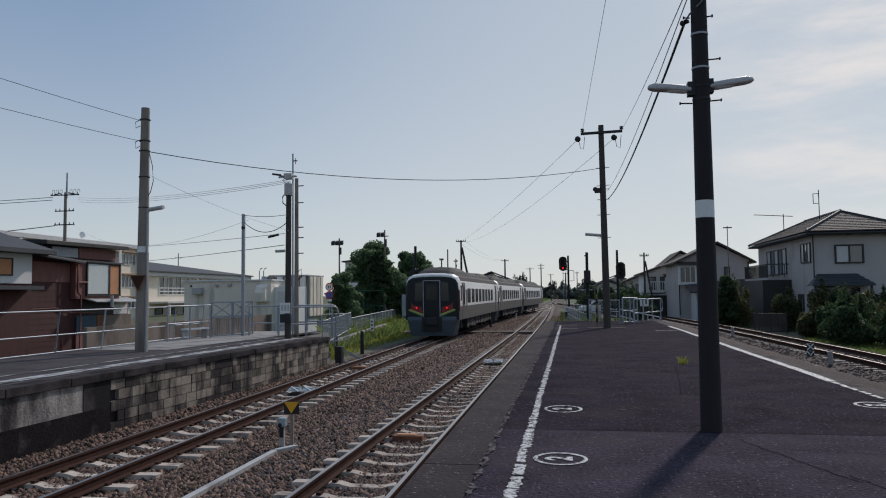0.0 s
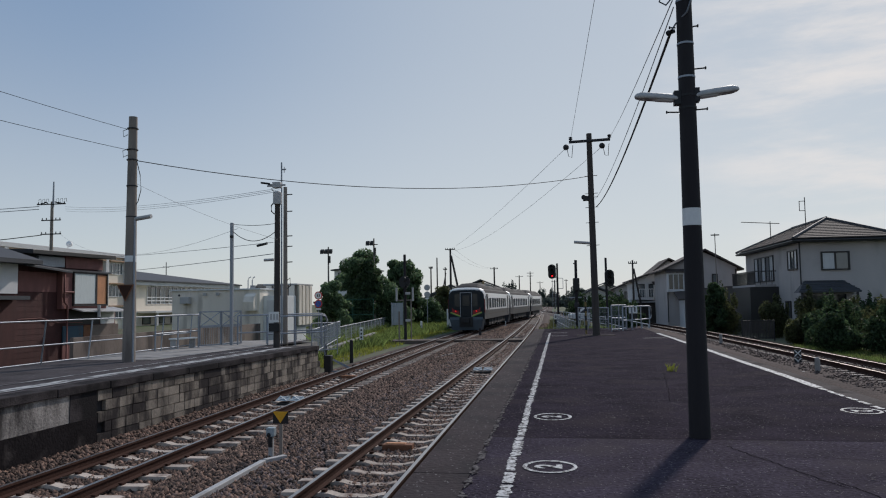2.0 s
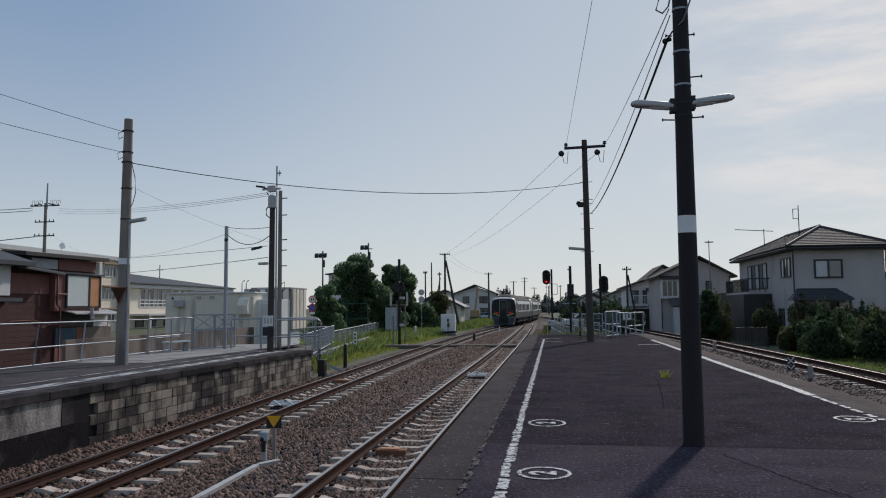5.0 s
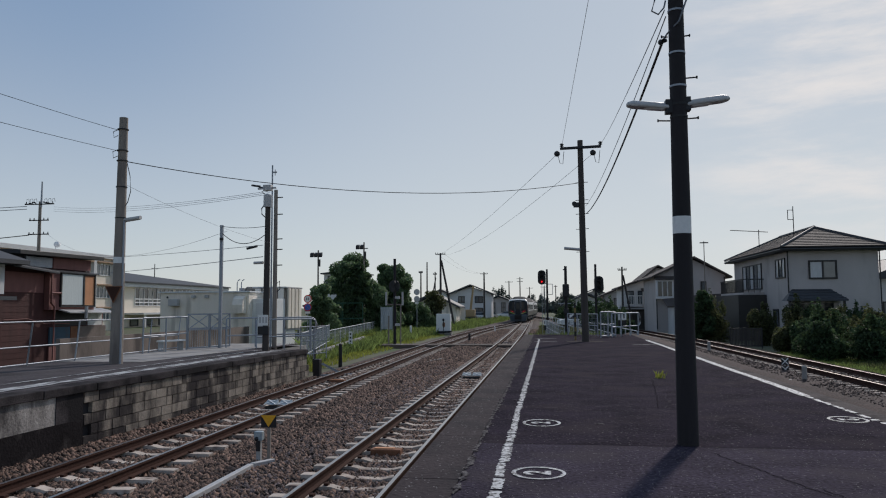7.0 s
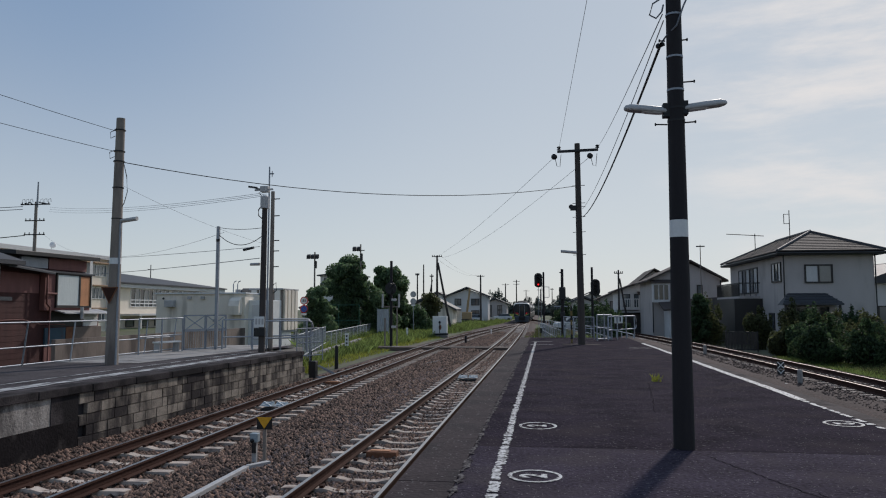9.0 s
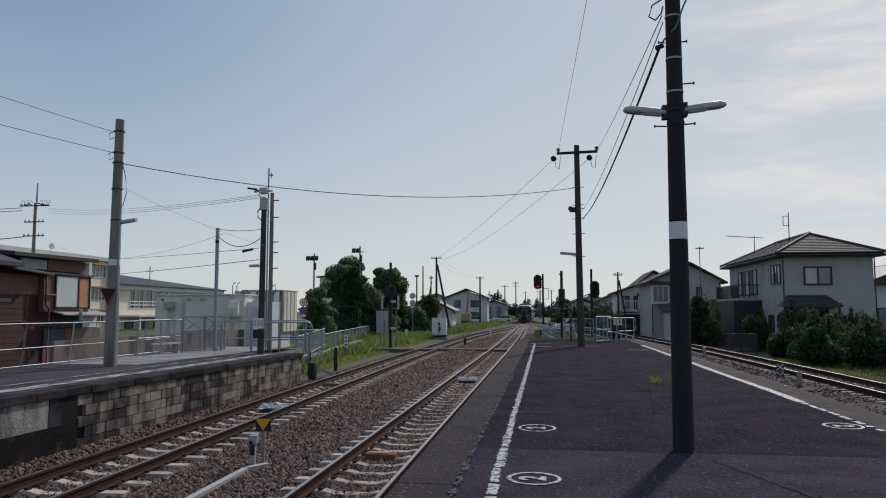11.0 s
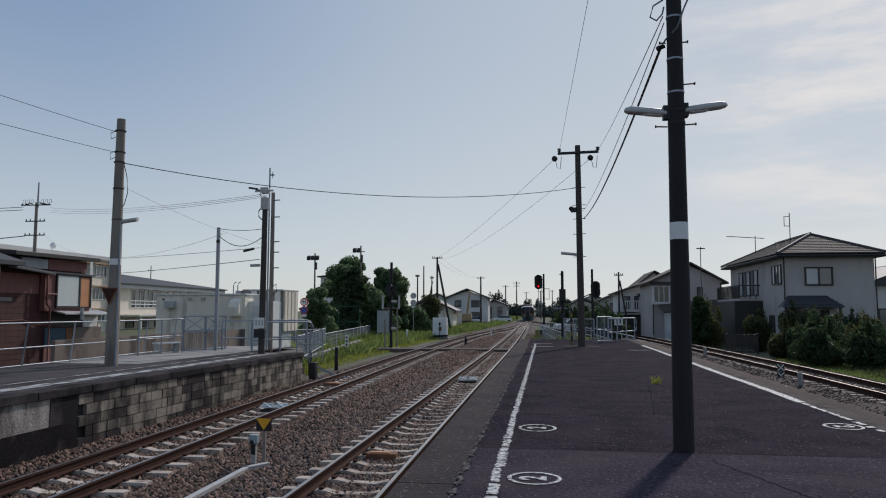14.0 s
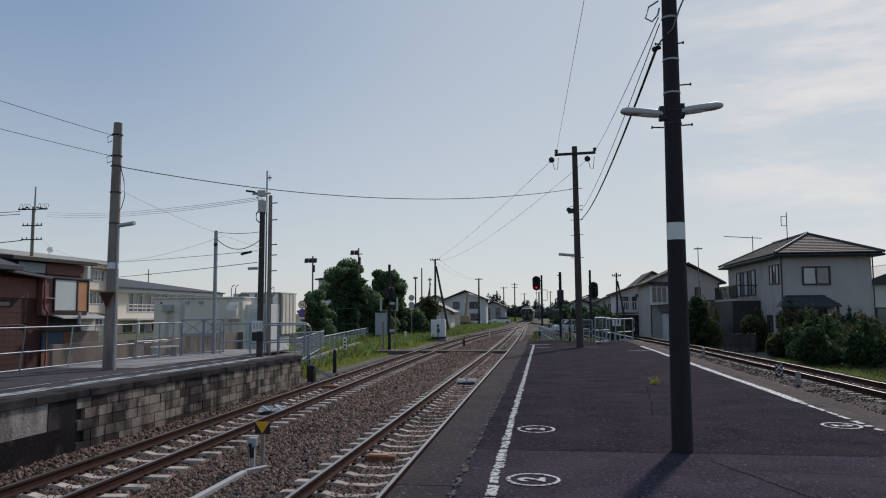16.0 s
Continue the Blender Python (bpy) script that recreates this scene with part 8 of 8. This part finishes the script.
# ---- poles along the line and the distance ----
utility_pole(-13.1, 90, -1.1, 9.1, "dark wooden line pole with crossarm and brace", ((0.62, 0.15),), 0.17, "pole_wood", 1.75)
utility_pole(-14.78, 90, -1.1, 8.0, "plain slender dark wooden pole", (), 0.11, "pole_wood", None)
utility_pole(-11.7, 136, -1.1, 8.8, "line pole with one crossarm", ((0.7, 0.3),), 0.2, "pole_wood")
utility_pole(-15.9, 92, -1.1, 7.0, "short dark pole behind the trees", ((0.25, 0.2),), 0.12, "pole_wood")
utility_pole(-17.6, 115, -1.1, 8.0, "slender wooden pole with brace", ((0.3, 0.4),), 0.13, "pole_wood", -1.2)
utility_pole(-10.5, 200, -1.1, 9.4, "distant line pole with one crossarm", ((1.0, 0.35),), 0.2, "pole_wood")
utility_pole(-7.75, 205, -1.1, 10.6, "distant utility pole with two crossarms", ((0.9, 0.5), (0.8, 1.3)), 0.2, "pole_wood")
utility_pole(-6.5, 260, -1.1, 9.2, "distant line pole with one crossarm", ((1.1, 0.4),), 0.2, "pole_wood")
utility_pole(-1.4, 240, -1.1, 9.0, "distant line pole with one crossarm", ((1.1, 0.4),), 0.2, "pole_wood")
utility_pole(2.0, 210, -1.1, 8.4, "distant slender wooden pole", ((0.5, 0.4),), 0.16, "pole_wood")
utility_pole(7.72, 80, -1.1, 6.6, "line pole with brace beside the houses", ((0.45, 0.35),), 0.13, "pole_wood", 1.1)
utility_pole(1.35, 62, -1.0, 5.7, "slender grey pole beyond the fence", ((0.15, 0.3),), 0.06, "pole_grey", None, False)
utility_pole(13.3, 66, -1.1, 8.0, "thin grey antenna pole", ((0.35, 0.15),), 0.05, "pole_grey", None, False)
wire((-13.4, 89.8, 7.85), (-12.2, 136, 7.6), 0.8, 0.009)
wire((-12.5, 89.8, 7.85), (-11.2, 136, 7.6), 0.8, 0.009)
wire((24, 60, 5.6), (40, 40, 10.5), 0.5, 0.02, material=M["wire_grey"])
wire((24, 60, 4.6), (40, 40, 8.3), 0.5, 0.02, material=M["wire_grey"])


def far_house(x, y, w, d, wall_h, ridge, label, wall="stucco_white", roof="roof_dark", wins=((0.2, 0.36), (0.6, 0.8))):
    h = thing("house", label, "house", "distant houses", at=(x, y, -1.1))
    g = G()
    g.loft([[(0, yy, -0.3), (w, yy, -0.3), (w, yy, wall_h), (w / 2, yy, ridge - 0.2), (0, yy, wall_h)] for yy in (0, d)])
    part("wall", g, M[wall], h)
    for s in (0, 1):
        xe = -0.6 if s == 0 else w + 0.6
        sl = (ridge - wall_h) / (w / 2)
        ze = wall_h - 0.6 * sl
        g = G()
        g.loft([[(xe, yy, ze), (w / 2, yy, ridge), (w / 2, yy, ridge + 0.25), (xe, yy, ze + 0.25)] for yy in (-0.8, d + 0.8)])
        part("roof_slope", g, M[roof], h)
    for a, b in wins:
        for z in (1.0, wall_h - 1.7):
            window(h, w * a, w * b, z, z + 1.3, 0.0, "y", 2, "pane", 0.14, "frame_dark", 0.1)
    return h


far_house(-18.6, 140, 7.9, 5, 4.9, 6.5, "white two-storey gabled house in the distance")
far_house(-16.0, 195, 6.0, 8, 4.0, 5.2, "grey distant house by the line", "stucco")
far_house(-30, 175, 9, 8, 4.5, 6.5, "pale distant house with dark roof")
far_house(6.0, 175, 9, 8, 4.5, 6.3, "distant house beyond the bushes", "stucco")
far_house(16, 150, 8, 8, 4.8, 6.6, "distant house with tiled roof", "stucco_white", "roof_tile")
far_house(26, 165, 10, 8, 4.8, 6.6, "distant house with tiled roof", "stucco", "roof_tile")
far_house(-19.2, 102, 6.5, 5, 2.6, 4.2, "low shed with sheet roof behind the trees", "prefab", "roof_blue", ())
far_house(2.5, 120, 7, 6, 2.8, 4.4, "low pale shed near the line", "stucco_white", "roof_blue", ())
far_house(9, 125, 8, 7, 4.2, 5.8, "distant house beside the side track", "stucco", "roof_tile")


def build_excavator():
    e = thing("excavator_arm", "yellowish raised arm of a parked excavator", "excavator", at=(-13.9, 132, -1.1))
    g = G()
    g.beam((0, 0, 1.2), (0.35, 0, 4.2), 0.35, 0.4)
    g.beam((0.35, 0, 4.0), (0.6, 0, 6.2), 0.28, 0.35)
    part("boom", g, M["ochre"], e, "pale ochre boom", 0.05)
    g = G()
    g.box(-0.8, 0.8, -0.5, 2.0, 0.7, 2.0)
    part("cab", g, M["ochre"], e, bevel=0.1)
    g = G()
    g.box(-1.3, 1.3, -0.8, 2.4, -0.1, 0.7)
    part("crawler", g, M["under"], e, bevel=0.15)


build_excavator()


def parked_car(x, y, turn, col, label):
    c = thing("car", label, "car", "parked cars", at=pose(x, y, -1.15, 0, 0, turn))
    g = G()
    g.loft([[(xx, -0.8, z0), (xx, 0.8, z0), (xx, 0.8, z1), (xx, -0.8, z1)] for xx, z0, z1 in ((-2.1, 0.4, 0.75), (-2.0, 0.3, 0.9), (-0.9, 0.25, 1.0), (1.8, 0.25, 1.0), (2.05, 0.35, 0.8))])
    part("body", g, M[col], c, bevel=0.06)
    g = G()
    g.loft([[(-1.2, -0.75, 0.98), (-1.2, 0.75, 0.98), (1.7, 0.75, 0.98), (1.7, -0.75, 0.98)], [(-0.4, -0.62, 1.5), (-0.4, 0.62, 1.5), (1.3, 0.62, 1.5), (1.3, -0.62, 1.5)]])
    part("cabin", g, M["glass_dark"], c, bevel=0.05)
    g = G()
    g.box(-0.4, 1.3, -0.62, 0.62, 1.5, 1.54)
    part("roof", g, M[col], c, bevel=0.02)
    for a in (-1.35, 1.3):
        for b in (-0.8, 0.8):
            g = G()
            g.cyl((a, b - 0.09, 0.31), (a, b + 0.09, 0.31), 0.31, 0.31, 14)
            part("wheel", g, M["under"], c)


parked_car(-13.5, 138, 10, "white", "small white car parked by the distant house")
parked_car(-9.3, 165, 5, "white", "small white car parked beyond the grass")
parked_car(-12.2, 150, 5, "lamp_grey", "grey car parked beyond the grass")
parked_car(3.2, 92, 20, "white", "white car parked beyond the bushes")

# distant trees that close the view
r_ = random.Random(77)
for k in range(46):
    a = -62 + k * 2.6
    d = r_.uniform(260, 420)
    x = d * math.tan(radians(a))
    hgt = r_.uniform(3.6, 6.2)
    if abs(x + 5) < 6:
        x += 14
    shrub(x, d, -1.3, r_.uniform(7, 14), 4, hgt, 200 + k, M["hazy_green"], "distant dark tree clump on the horizon", 1500, 0.75, "trees", "distant tree clumps")
for k, (x, y, h) in enumerate(((-13.5, 215, 7.5), (-16.5, 222, 7.0), (5.0, 230, 6.6), (-3.0, 330, 7.6), (-7.6, 335, 8.4), (9.5, 140, 5.0), (3.5, 150, 4.8))):
    shrub(x, y, -1.3, 3.0, 3.0, h, 300 + k, M["hazy_green"], "dark trees beside the distant line", 2500, 0.3, "trees", "trees beside the distant line")
bl = far_house(-46.5, 150, 8, 8, 9.5, 9.9, "distant pale office block", "stucco_white", "roof_blue", ((0.1, 0.4), (0.5, 0.9)))


def build_white_wall():
    w = thing("site_hoarding", "low white panel wall round a building site", "wall", at=(-15.2, 108, -1.1))
    for i in range(5):
        g = G()
        g.box(i * 0.62, i * 0.62 + 0.59, 0, 0.06, 0.6, 2.3)
        part("panel", g, M["white"], w)
    g = G()
    g.box(0, 3.1, 0.061, 0.14, -0.2, 0.7)
    part("rail", g, M["galv"], w)


build_white_wall()


motions()
